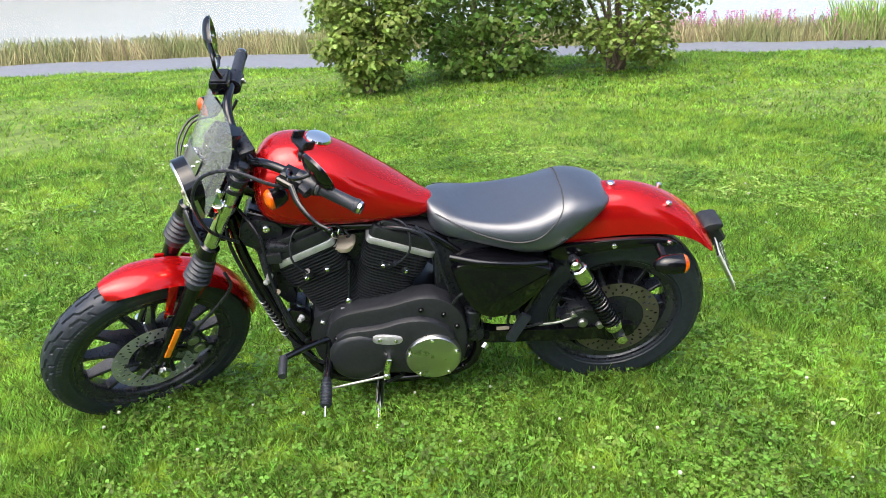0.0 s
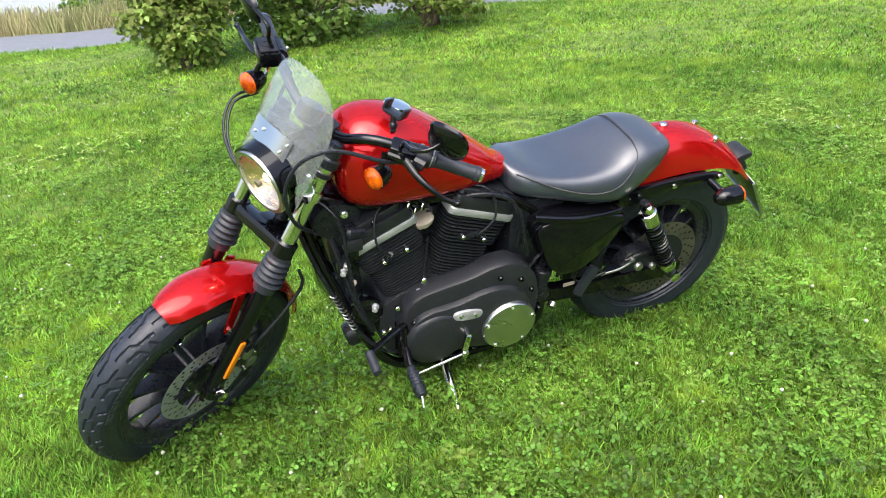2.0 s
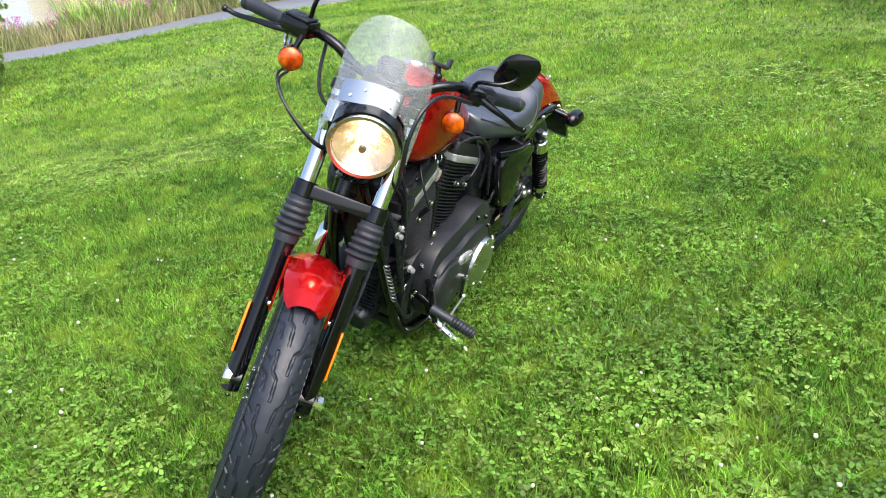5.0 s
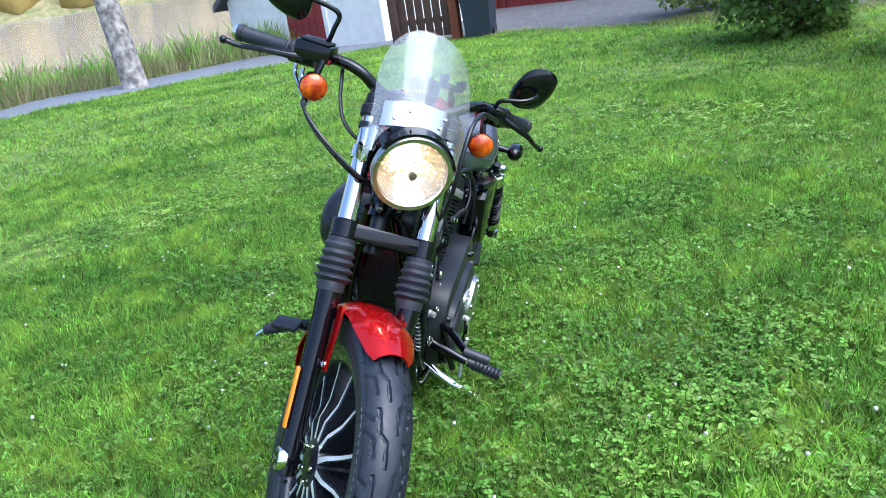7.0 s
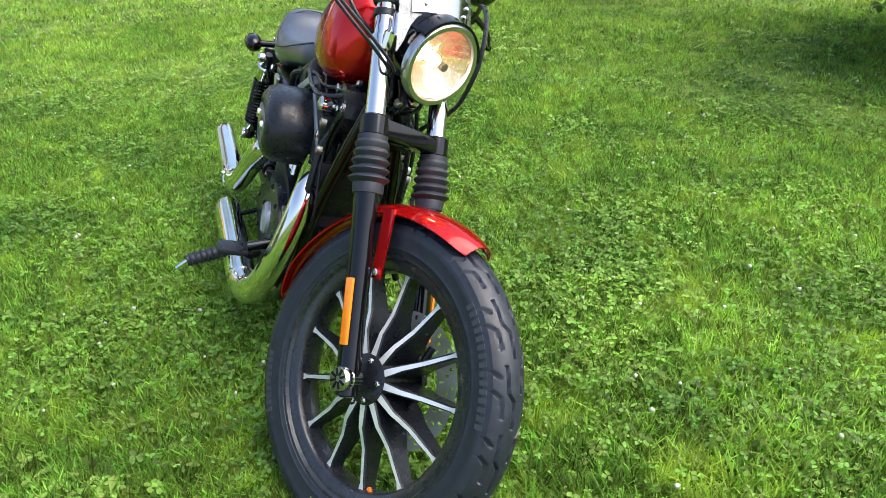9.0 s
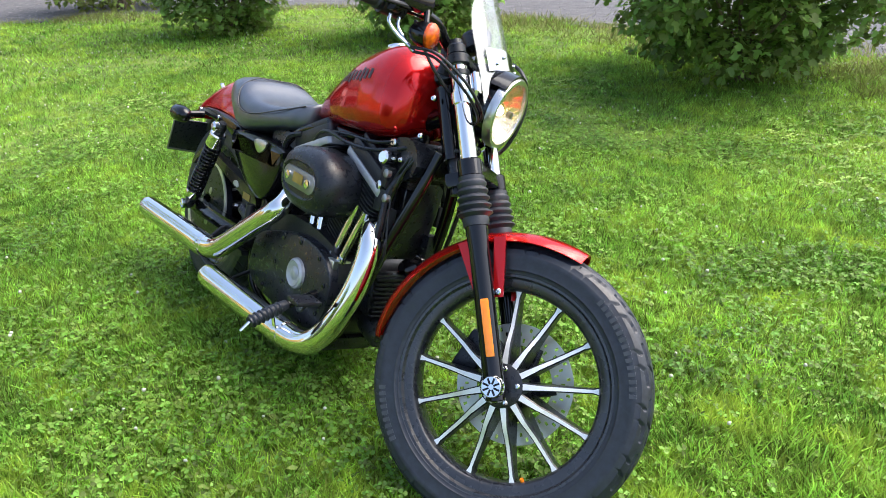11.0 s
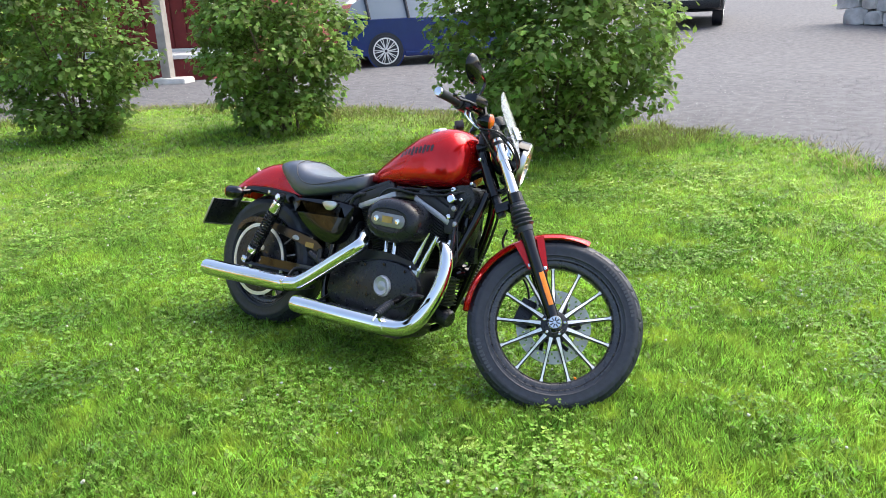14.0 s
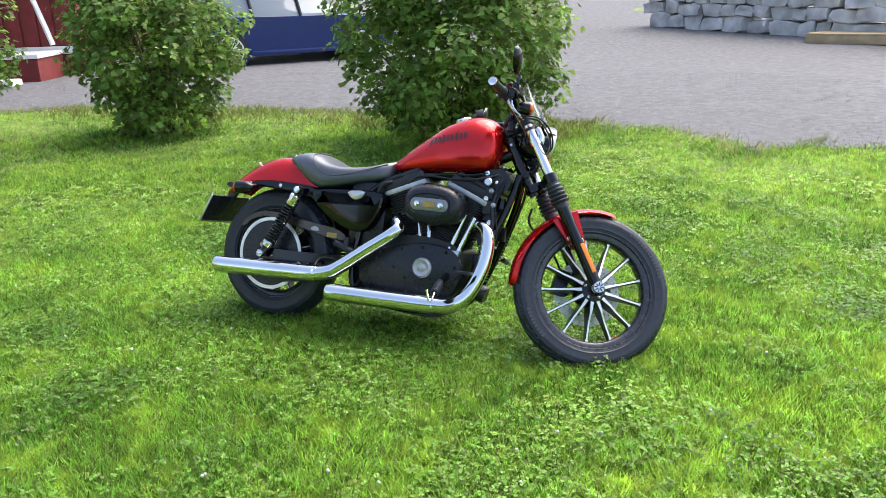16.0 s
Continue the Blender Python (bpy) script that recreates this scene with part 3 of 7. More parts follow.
# a thin green plate paints the screen's green reflection at its edge
part("reflection_patch", slab([(0, 0), (0.05, 0.01), (0.045, 0.045), (0.01, 0.055)], 0, 0.001, 0.0003, 1), GREEN_REFLECTION, screen, "green reflection painted as a patch on the screen", STEER @ Matrix.Translation((1.192, 0.1125, 0.915)) @ Matrix.Rotation(radians(-35), 4, "Z"))

# handlebar, with grips, levers, switches and mirrors
BAR = [(0.935, 0.388, 1.006), (0.988, 0.285, 1.0205), (1.040, 0.190, 1.045), (1.068, 0.135, 1.045), (1.080, 0.085, 1.022), (1.083, 0.04, 1.015), (1.083, 0, 1.014)]
BAR_LEFT = [(0.905, 0.366, 1.019), (0.970, 0.270, 1.034), (1.032, 0.184, 1.054), (1.064, 0.133, 1.049)] + BAR[4:]
BAR = BAR_LEFT + [(x, -y, z) for x, y, z in reversed(BAR[:-1])]
bar = part("handlebar", tube(BAR, 0.0127, 14), GLOSS, bike, "gloss black handlebar", STEER)
part("riser", join(tube([(1.080, 0.035, 0.955), (1.083, 0.035, 1.01)], 0.017, 14), tube([(1.080, -0.035, 0.955), (1.083, -0.035, 1.01)], 0.017, 14), block(1.060, 1.106, -0.055, 0.055, 0.998, 1.034, 0.008)), BLACKM, bike, "", STEER)
for s in (1, -1):
    end, inn = (Vector((0.905, 0.366, 1.019)), Vector((0.970, 0.270, 1.034))) if s > 0 else (Vector((0.935, -0.388, 1.006)), Vector((0.992, -0.279, 1.0215)))
    ax = (end - inn).normalized()
    n = (end - inn).length
    up = Vector((0, 0, 1))
    fwd = Vector((ax.y, -ax.x, 0)).normalized() * s
    grip = part("grip", turned([(0.0, 0.021), (0.006, 0.022), (0.010, 0.0175), (n - 0.012, 0.0175), (n - 0.010, 0.0195), (n, 0.0195), (n + 0.003, 0.015)], 20, inn, ax), SOFT, bar, "black rubber grip", STEER)
    part("grip_end", turned([(n + 0.002, 0.0175), (n + 0.010, 0.0165), (n + 0.012, 0.009)], 18, inn, ax), CHROME, bar, "chrome grip end", STEER)
    if s > 0:
        part("grip_collar", turned([(-0.012, 0.0195), (-0.010, 0.0205), (0.004, 0.0205), (0.006, 0.0195)], 20, inn, ax), BAND, bar, "silver collar", STEER)
    hub = inn - ax * 0.03
    sw = part("switch_housing", join(tube([hub - ax * 0.034, hub + ax * 0.026], [0.024, 0.026], 14), tube([hub + fwd * 0.022 - ax * 0.01, hub + fwd * 0.030 + ax * 0.016], 0.016, 10)), BLACKM, bar, "", STEER)
    part("switch", join(tube([hub - fwd * 0.024 + up * 0.004, hub - fwd * 0.030 + up * 0.004], 0.006, 8), tube([hub - fwd * 0.022 - up * 0.012 + ax * 0.015, hub - fwd * 0.030 - up * 0.012 + ax * 0.015], 0.006, 8)), STEEL, sw, "", STEER)
    perch = hub - ax * 0.045
    res = perch + fwd * 0.030 + up * 0.006
    if s < 0:
        mc = part("master_cylinder", join(block(-0.043, 0.043, -0.030, 0.030, -0.018, 0.024, 0.014)), GLOSS, bar, "gloss black brake reservoir", STEER @ Matrix.Translation(res + ax * 0.01 + up * 0.012) @ ax.to_track_quat("X", "Z").to_matrix().to_4x4())
        part("cap", join(block(-0.034, 0.034, -0.023, 0.023, 0.022, 0.028, 0.004), turned([(0.027, 0.017), (0.030, 0.016), (0.030, 0.009), (0.0275, 0.007)], 20, (0, 0, 0), (0, 0, 1))), SATIN, mc, "", STEER @ Matrix.Translation(res + ax * 0.01 + up * 0.012) @ ax.to_track_quat("X", "Z").to_matrix().to_4x4())
    else:
        part("perch_block", block(-0.030, 0.036, -0.024, 0.022, -0.024, 0.020, 0.008), GLOSS, bar, "gloss black clutch perch", STEER @ Matrix.Translation(perch + fwd * 0.006) @ ax.to_track_quat("X", "Z").to_matrix().to_4x4())
        part("clutch_perch", join(tube([perch, perch + fwd * 0.034], [0.019, 0.014], 12), tube([perch + fwd * 0.032 - ax * 0.03, perch + fwd * 0.036 + ax * 0.03], 0.011, 10)), GLOSS, bar, "", STEER)
    lev = [res + ax * 0.015 + fwd * 0.010, res + ax * 0.055 + fwd * 0.026 - up * 0.006, res + ax * 0.110 + fwd * 0.034 - up * 0.012, res + ax * 0.160 + fwd * 0.036 - up * 0.020, end + fwd * 0.072 - up * 0.012]
    if s > 0:
        tip = Vector((0.998, 0.386, 0.998))
        lev = [lev[0], lev[0].lerp(tip, 0.25) + fwd * 0.016, lev[0].lerp(tip, 0.5) + fwd * 0.020, lev[0].lerp(tip, 0.75) + fwd * 0.014 - up * 0.004, tip]
    knob = lev[-1]
    part("lever", join(tube(lev, [0.0075, 0.0065, 0.005, 0.0045, 0.0045], 10, flat=1.4), ball(knob, 0.0085)), GLOSS, bar, "gloss black hand lever", STEER)
    # mirror
    stem = [perch + up * 0.012 + fwd * 0.01, perch + up * 0.040 + fwd * 0.02, Vector((1.045, 0.265, 1.105)), Vector((1.030, 0.296, 1.122)), Vector((0.998, 0.306, 1.132))] if s > 0 else [perch + up * 0.014 + fwd * 0.012, perch + up * 0.075 + fwd * 0.03 - ax * 0.010, perch + up * 0.115 + fwd * 0.033 - ax * 0.004, Vector((1.040, -0.318, 1.150))]
    mir = part("mirror", tube(stem, 0.0055, 10), GLOSS, bike, "black oval mirror on a curved stem", STEER)
    mc = Vector((0.986, 0.309, 1.126)) if s > 0 else Vector((1.030, -0.335, 1.139))
    q = Matrix.Translation(mc) @ Matrix.Rotation(radians(10 * s), 4, "Z") @ Matrix.Rotation(radians(8), 4, "Y") @ Matrix.Rotation(radians(12 * s), 4, "X")
    if s < 0:
        q = Matrix.Translation(mc) @ Matrix.Rotation(radians(-20), 4, "Z") @ Matrix.Rotation(radians(6), 4, "Y") @ Matrix.Rotation(radians(-14), 4, "X") @ Matrix.Diagonal((1.0, 1.06, 0.84, 1.0))
    if s > 0:
        q = Matrix.Translation(mc) @ Matrix(((0.93, -0.19, 0.299, 0), (0.185, 0.98, 0.045, 0), (-0.30, 0.015, 0.953, 0), (0, 0, 0, 1))) @ Matrix.Diagonal((1.0, 0.92, 1.26, 1.0))
    outline = chaikin([(-0.062, -0.010), (-0.050, 0.036), (-0.005, 0.048), (0.048, 0.042), (0.060, 0.004), (0.044, -0.040), (-0.010, -0.050), (-0.052, -0.040)], 2)
    shell = loft([[Vector((x, s * y * k, z * k)) for y, z in outline] for x, k in ((-0.011, 0.97), (-0.012, 1.0), (-0.004, 1.0), (0.006, 0.86), (0.013, 0.55), (0.015, 0.2))])
    part("mirror_shell", shell, GLOSS, mir, "", STEER @ q)
    part("mirror_glass", loft([[Vector((x, s * y * k, z * k)) for y, z in outline] for x, k in ((-0.0125, 0.93), (-0.0135, 0.92))]), MIRROR, mir, "", STEER @ q)
    # front indicator
    ic = Vector((1.086, 0.196, 0.979)) if s > 0 else Vector((1.118, -0.228, 0.990))
    ind = part("front_indicator", turned([(-0.052, 0.006), (-0.046, 0.018), (-0.028, 0.027), (-0.004, 0.030)], 24, ic, (1, 0, 0.02)), GLOSS, bike, "black bullet indicator with an orange lens", STEER)
    part("lens", turned([(-0.004, 0.029), (0.003, 0.0285), (0.010, 0.022), (0.014, 0.010), (0.015, 0.002)], 24, ic, (1, 0, 0.02)), ORANGE, ind, "round orange lens", STEER)
    part("stalk", tube([ic + Vector((-0.022, 0, 0.02)), ic + Vector((-0.038, -0.008 * s, 0.058))], 0.0075, 10), GLOSS, ind, "", STEER)

for k in (0, 1):
    part("cable_elbow", tube([(1.020 + 0.016 * k, -0.262 + 0.014 * k, 1.004), (1.026 + 0.016 * k, -0.260 + 0.014 * k, 0.984), (1.050 + 0.012 * k, -0.246 + 0.010 * k, 0.966), (1.082 + 0.008 * k, -0.234 + 0.008 * k, 0.953 - 0.006 * k)], 0.0048, 10), PLATE, bar, "bright cable elbow", STEER)
part("phone_holder", join(block(-0.030, 0.030, -0.022, 0.022, -0.006, 0.006, 0.003), block(-0.034, -0.026, -0.022, 0.022, 0.0, 0.030, 0.002), block(0.026, 0.034, -0.022, 0.022, 0.0, 0.030, 0.002), tube([(0, 0, -0.006), (0.01, 0, -0.03), (0.02, 0, -0.05)], 0.009, 10), ball((0.012, 0, -0.033), 0.013)), BLACKM, bike, "small black phone clamp on the bar", STEER @ Matrix.Translation((0.950, 0.118, 1.055)) @ Matrix.Rotation(radians(-25), 4, "Y") @ Matrix.Rotation(radians(100), 4, "Z") @ Matrix.Scale(0.84, 4))
part("gauge", turned([(-0.03, 0.018), (-0.02, 0.033), (0.012, 0.036), (0.018, 0.033)], 28, (1.115, 0, 1.065), (-0.55, 0, 0.83)), BLACKM, bike, "single round speedometer", STEER)
part("gauge_glass", turned([(0.014, 0.031), (0.0195, 0.031), (0.020, 0.02)], 28, (1.115, 0, 1.065), (-0.55, 0, 0.83)), GLOSS, bike, "", STEER)

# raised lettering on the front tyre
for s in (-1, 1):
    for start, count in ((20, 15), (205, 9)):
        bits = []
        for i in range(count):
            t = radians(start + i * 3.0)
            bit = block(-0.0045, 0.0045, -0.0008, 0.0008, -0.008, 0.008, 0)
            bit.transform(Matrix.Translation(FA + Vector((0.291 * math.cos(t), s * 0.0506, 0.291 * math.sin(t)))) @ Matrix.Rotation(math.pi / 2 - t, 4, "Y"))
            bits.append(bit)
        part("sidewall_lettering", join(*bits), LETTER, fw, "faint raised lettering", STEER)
for k in range(8):
    bit = block(0.006, 0.020, -0.0008, 0.0008, -0.0022, 0.0022, 0)
    bit.transform(Matrix.Translation(FA + Vector((0, -0.1182, 0))) @ Matrix.Rotation(k * math.tau / 8, 4, "Y"))
    part("axle_cap_slot", bit, GLOSS, fw, "", STEER)

# ---- tank, seat, rear mudguard ----


def tank_ring(x, top, bottom, half, n=36):
    """A cross-section of the fuel tank: full shoulders and a drawn-in crown."""
    out = []
    mid = bottom + (top - bottom) * 0.36
    for k in range(n):
        a = k * math.tau / n
        c, s = math.cos(a), math.sin(a)
        if s >= 0:
            y = half * math.copysign(abs(c) ** 0.80, c)
            z = mid + (top - mid) * abs(s) ** 0.92
        else:
            y = half * math.copysign(abs(c) ** 0.42, c)
            z = mid - (mid - bottom) * abs(s) ** 0.75
        out.append((x, y, z))
    return out


stations = [(0.560, 0.775, 0.760, 0.010), (0.566, 0.792, 0.752, 0.034), (0.600, 0.812, 0.748, 0.058), (0.650, 0.853, 0.752, 0.080), (0.726, 0.910, 0.757, 0.104), (0.815, 0.974, 0.762, 0.121), (0.905, 1.010, 0.768, 0.129),
            (0.965, 1.018, 0.774, 0.128), (1.010, 1.008, 0.784, 0.121), (1.042, 0.982, 0.802, 0.106), (1.060, 0.950, 0.826, 0.080), (1.067, 0.920, 0.850, 0.045), (1.068, 0.900, 0.870, 0.015)]
dense = [p for p in curve_points([(a, b, c) for a, b, c, _ in stations], 4)]
halves = [float(v) for v in np.interp(np.linspace(0, len(stations) - 1, len(dense)), range(len(stations)), [s[3] for s in stations])]
tank = part("fuel_tank", loft([tank_ring(p.x, p.y, p.z, h) for p, h in zip(dense, halves)]), RED, bike, "glossy candy red teardrop fuel tank", sharp=60)
part("filler_cap", turned([(0.0, 0.036), (0.006, 0.037), (0.012, 0.034), (0.016, 0.022), (0.017, 0.004)], 32, (0.872, -0.010, 0.9935), (-0.36, 0, 1)), CHROME, tank, "chrome filler cap")
# lettering on the tank


def tank_side(x, z):
    """The tank's half width at a place, by its cross-section."""
    xs = [s[0] for s in stations]
    top, bottom, half = (float(np.interp(x, xs, [s[q] for s in stations])) for q in (1, 2, 3))
    mid = bottom + (top - bottom) * 0.36
    s = min(0.999, max(0.0, (z - mid) / (top - mid))) ** (1 / 0.92)
    return half * math.sqrt(1 - s * s) ** 0.80


for i in range(9):
    x, z, h = 0.765 + i * 0.020, 0.892 + 0.0042 * i, 0.013 if i % 3 else 0.018
    pts = []
    for f in (-1, 0, 1):
        for g in (-0.0062, 0.0062):
            pts.append(Vector((x + g, -tank_side(x + g, z + f * h) - 0.0012, z + f * h)))
    bm = bmesh.new()
    v = [bm.verts.new(p) for p in pts]
    bm.faces.new((v[0], v[1], v[3], v[2]))
    bm.faces.new((v[2], v[3], v[5], v[4]))
    part("lettering", bm, SATIN, tank)

# seat: a pan with a raised stop behind, wide skirts hanging over the frame
SEAT = [(0.585, 0.790, 0.755, 0.030), (0.575, 0.793, 0.715, 0.075), (0.540, 0.785, 0.697, 0.105), (0.470, 0.768, 0.683, 0.124), (0.400, 0.761, 0.664, 0.140), (0.330, 0.763, 0.646, 0.152), (0.265, 0.774, 0.635, 0.156), (0.215, 0.791, 0.642, 0.150), (0.165, 0.802, 0.670, 0.140), (0.115, 0.796, 0.706, 0.124), (0.070, 0.781, 0.740, 0.098), (0.045, 0.766, 0.752, 0.060), (0.038, 0.760, 0.755, 0.020)]
dense = curve_points([(a, b, c) for a, b, c, _ in SEAT], 4)
halves = [float(v) for v in np.interp(np.linspace(0, len(SEAT) - 1, len(dense)), range(len(SEAT)), [s[3] for s in SEAT])]


def seat_ring(p, half, n=40):
    out = []
    for k in range(n):
        a = k * math.tau / n
        c, s = math.cos(a), math.sin(a)
        dip = 0.016 * max(0.0, 1 - (c / 0.75) ** 2) * max(0.0, 1 - ((p.x - 0.37) / 0.16) ** 2)
        if s >= 0:
            out.append((p.x, half * math.copysign(abs(c) ** 0.62, c), p.z + (p.y - p.z) * (0.30 + 0.70 * abs(s) ** 0.60) - dip))
        else:
            out.append((p.x, half * 0.97 * math.copysign(abs(c) ** 0.5, c), p.z + (p.y - p.z) * 0.30 * (1 - abs(s) ** 0.6)))
    return out


seat = part("seat", loft([seat_ring(p, h) for p, h in zip(dense, halves)]), LEATHER, bike, "black leather solo seat with a raised back", sharp=60)
for s in (1, -1):
    part("seam", tube([(0.560, s * 0.083, 0.776), (0.47, s * 0.126, 0.740), (0.40, s * 0.146, 0.716), (0.33, s * 0.157, 0.702), (0.27, s * 0.158, 0.710), (0.225, s * 0.146, 0.742), (0.195, s * 0.120, 0.774), (0.188, s * 0.07, 0.800), (0.186, 0, 0.802)], 0.0022, 6), STITCH, seat, "raised stitched seam")

# rear mudguard
ARC = [(0.20, 0.745), (0.12, 0.768), (0.037, 0.772), (-0.045, 0.764), (-0.130, 0.732), (-0.208, 0.680), (-0.260, 0.626), (-0.290, 0.576)]
LOW = [(0.22, 0.640), (0.15, 0.645), (0.075, 0.652), (0.0, 0.654), (-0.075, 0.650), (-0.150, 0.640), (-0.218, 0.614), (-0.278, 0.566)]
arc = curve_points([(x, 0, z) for x, z in ARC], 4)
low = curve_points([(x, 0, z) for x, z in LOW], 4)
rows = []
for a, b in zip(arc, low):
    row = []
    for k in range(-10, 11):
        t = k / 10
        f = 1 - (1 - abs(t) ** 2.2) ** 0.62
        row.append(Vector((a.x + (b.x - a.x) * f, 0.098 * math.copysign(abs(t) ** 0.8, t), a.z + (b.z - a.z) * f)))
    rows.append(row)
guard = part("rear_mudguard", sheet(rows, 0.003), RED, bike, "glossy candy red rear mudguard", sharp=60)
part("seat_bolt", join(turned([(0, 0.012), (0.010, 0.012), (0.014, 0.008)], 16, (0.028, 0, 0.771), (0, 0, 1))), CHROME, guard, "chrome seat bolt")
for s in (1, -1):
    part("mudguard_bolt", turned([(0, 0.009), (0.012, 0.010), (0.016, 0.006)], 14, (-0.135, s * 0.050, 0.717), (-0.35, s * 0.3, 0.9)), CHROME, guard, "chrome bolt")
    strut = part("mudguard_strut", slab([(0.230, 0.640), (0.10, 0.652), (-0.06, 0.650), (-0.150, 0.634), (-0.162, 0.612), (-0.06, 0.618), (0.10, 0.612), (0.17, 0.590), (0.225, 0.600)], s * 0.102, s * 0.118, 0.005, 1), GLOSS, bike, "gloss black mudguard strut")
    part("strut_bolt", bolt((0.035, s * 0.118, 0.632), (0, s, 0), 0.009, 0.007), CHROME, strut, "chrome bolt")
    part("strut_bolt", bolt((-0.132, s * 0.118, 0.628), (0, s, 0), 0.009, 0.007), CHROME, strut, "chrome bolt")
    ic = Vector((-0.105, s * 0.192, 0.606))
    ind = part("rear_indicator", turned([(-0.040, 0.004), (-0.034, 0.016), (-0.014, 0.027), (0.018, 0.030), (0.046, 0.030)], 24, ic, (-1, 0, -0.05)), GLOSS, bike, "black bullet indicator with an orange lens")
    part("lens", turned([(0.046, 0.0295), (0.054, 0.028), (0.062, 0.020), (0.066, 0.006)], 24, ic, (-1, 0, -0.05)), ORANGE, ind, "orange lens")
    part("stalk", tube([ic + Vector((0.0, -s * 0.02, 0.004)), (-0.10, s * 0.118, 0.618)], 0.012, 12), GLOSS, ind)

# tail bracket and number plate
tail = part("plate_bracket", join(slab([(-0.262, 0.620), (-0.322, 0.628), (-0.330, 0.606), (-0.275, 0.592)], -0.040, 0.040, 0.005, 1), tube([(-0.292, 0, 0.610), (-0.312, 0, 0.570), (-0.336, 0, 0.53)], 0.013, 8, flat=2)), SATIN, bike, "black tail bracket")
PL = Matrix.Translation((-0.350, -0.006, 0.490)) @ Matrix.Rotation(radians(-10), 4, "Z") @ Matrix.Rotation(radians(28), 4, "Y")
plate = part("number_plate", block(-0.003, 0.003, -0.120, 0.120, -0.072, 0.072, 0.002), BLACKM, bike, "dark backed number plate", PL)
part("plate_face", block(-0.0055, -0.0035, -0.118, 0.118, -0.070, 0.070, 0.0), WHITE, plate, "white plate face", PL)
part("plate_edge", join(block(-0.004, 0.006, -0.122, 0.122, -0.078, -0.071, 0.001), block(-0.004, 0.005, 0.120, 0.125, -0.076, 0.072, 0.001), block(-0.004, 0.005, -0.125, -0.120, -0.076, 0.072, 0.001)), ALU, plate, "bright plate rim", PL)
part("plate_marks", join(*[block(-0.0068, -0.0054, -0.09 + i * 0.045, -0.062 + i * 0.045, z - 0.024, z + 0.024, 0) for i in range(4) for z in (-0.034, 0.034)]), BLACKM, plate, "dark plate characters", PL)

# ---- frame and rear suspension ----
for s in (1, -1):
    part("frame_tube", tube([(1.158, s * 0.028, 0.78), (1.136, s * 0.056, 0.66), (1.092, s * 0.080, 0.52), (1.038, s * 0.093, 0.365), (0.968, s * 0.100, 0.222), (0.88, s * 0.105, 0.165), (0.70, s * 0.11, 0.150), (0.52, s * 0.11, 0.17), (0.45, s * 0.11, 0.26), (0.46, s * 0.10, 0.50), (0.42, s * 0.10, 0.62), (0.25, s * 0.10, 0.625)], 0.0155, 12), GLOSS, bike, "gloss black frame tube")
    part("upper_frame_tube", tube([(1.10, s * 0.035, 0.80), (0.95, s * 0.06, 0.755), (0.70, s * 0.075, 0.742), (0.57, s * 0.09, 0.70), (0.47, s * 0.10, 0.62)], 0.014, 12), GLOSS, bike)
    sw = part("swingarm", loft([[Vector((x, s * y0, z - h)), Vector((x, s * y1, z - h)), Vector((x, s * y1, z + h)), Vector((x, s * y0, z + h))] for x, y0, y1, z, h in ((0.45, 0.085, 0.125, 0.322, 0.026), (0.40, 0.10, 0.135, 0.320, 0.025), (0.16, 0.118, 0.146, 0.314, 0.023), (0.03, 0.118, 0.146, 0.310, 0.026), (-0.035, 0.120, 0.142, 0.308, 0.024), (-0.05, 0.122, 0.140, 0.308, 0.015))]), GLOSS, bike, "gloss black swingarm")
    top, foot = Vector((0.163, s * 0.160, 0.620)), Vector((0.004, s * 0.165, 0.312))
    d = (foot - top).normalized()
    n = (foot - top).length
    shock = part("shock_absorber", turned([(-0.018, 0.012), (0.0, 0.019), (0.02, 0.016), (0.03, 0.012), (n - 0.06, 0.012), (n - 0.05, 0.021), (n - 0.02, 0.018), (n, 0.019), (n + 0.016, 0.011)], 20, top, d), BLACKM, bike, "black rear shock absorber with a coil spring")
    part("preload_collar", turned([(0.026, 0.022), (0.030, 0.027), (0.075, 0.029), (0.080, 0.026)], 24, top, d), CHROME, shock, "chrome upper spring cover")
    e1 = d.orthogonal().normalized()
    e2 = d.cross(e1)
    coil = [top + d * (0.082 + (n - 0.145) * i / 150) + (e1 * math.cos(i * 0.60) + e2 * math.sin(i * 0.60)) * 0.0250 for i in range(151)]
    part("spring", tube(coil, 0.0040, 8, 2), GLOSS, shock, "black coil spring")
    part("spring_seat", turned([(n - 0.068, 0.026), (n - 0.060, 0.029), (n - 0.040, 0.026), (n - 0.036, 0.020)], 24, top, d), CHROME, shock, "chrome lower spring seat")
    part("shock_bolt", turned([(0.0, 0.016), (s * 0.026, 0.016), (s * 0.032, 0.010)], 14, top), CHROME, shock, "chrome mounting bolt")
    part("shock_bolt", turned([(0.0, 0.014), (s * 0.020, 0.014)], 6, foot), CHROME, shock, "chrome mounting bolt")
part("head_tube", turned([(0.545, 0.030), (0.56, 0.027), (0.715, 0.027), (0.73, 0.030)], 20, HEAD, HEAD_AXIS), GLOSS, bike)
part("backbone", tube([(1.11, 0, 0.87), (0.95, 0, 0.80), (0.70, 0, 0.755), (0.50, 0, 0.70), (0.2, 0, 0.68)], 0.024, 12), GLOSS, bike)
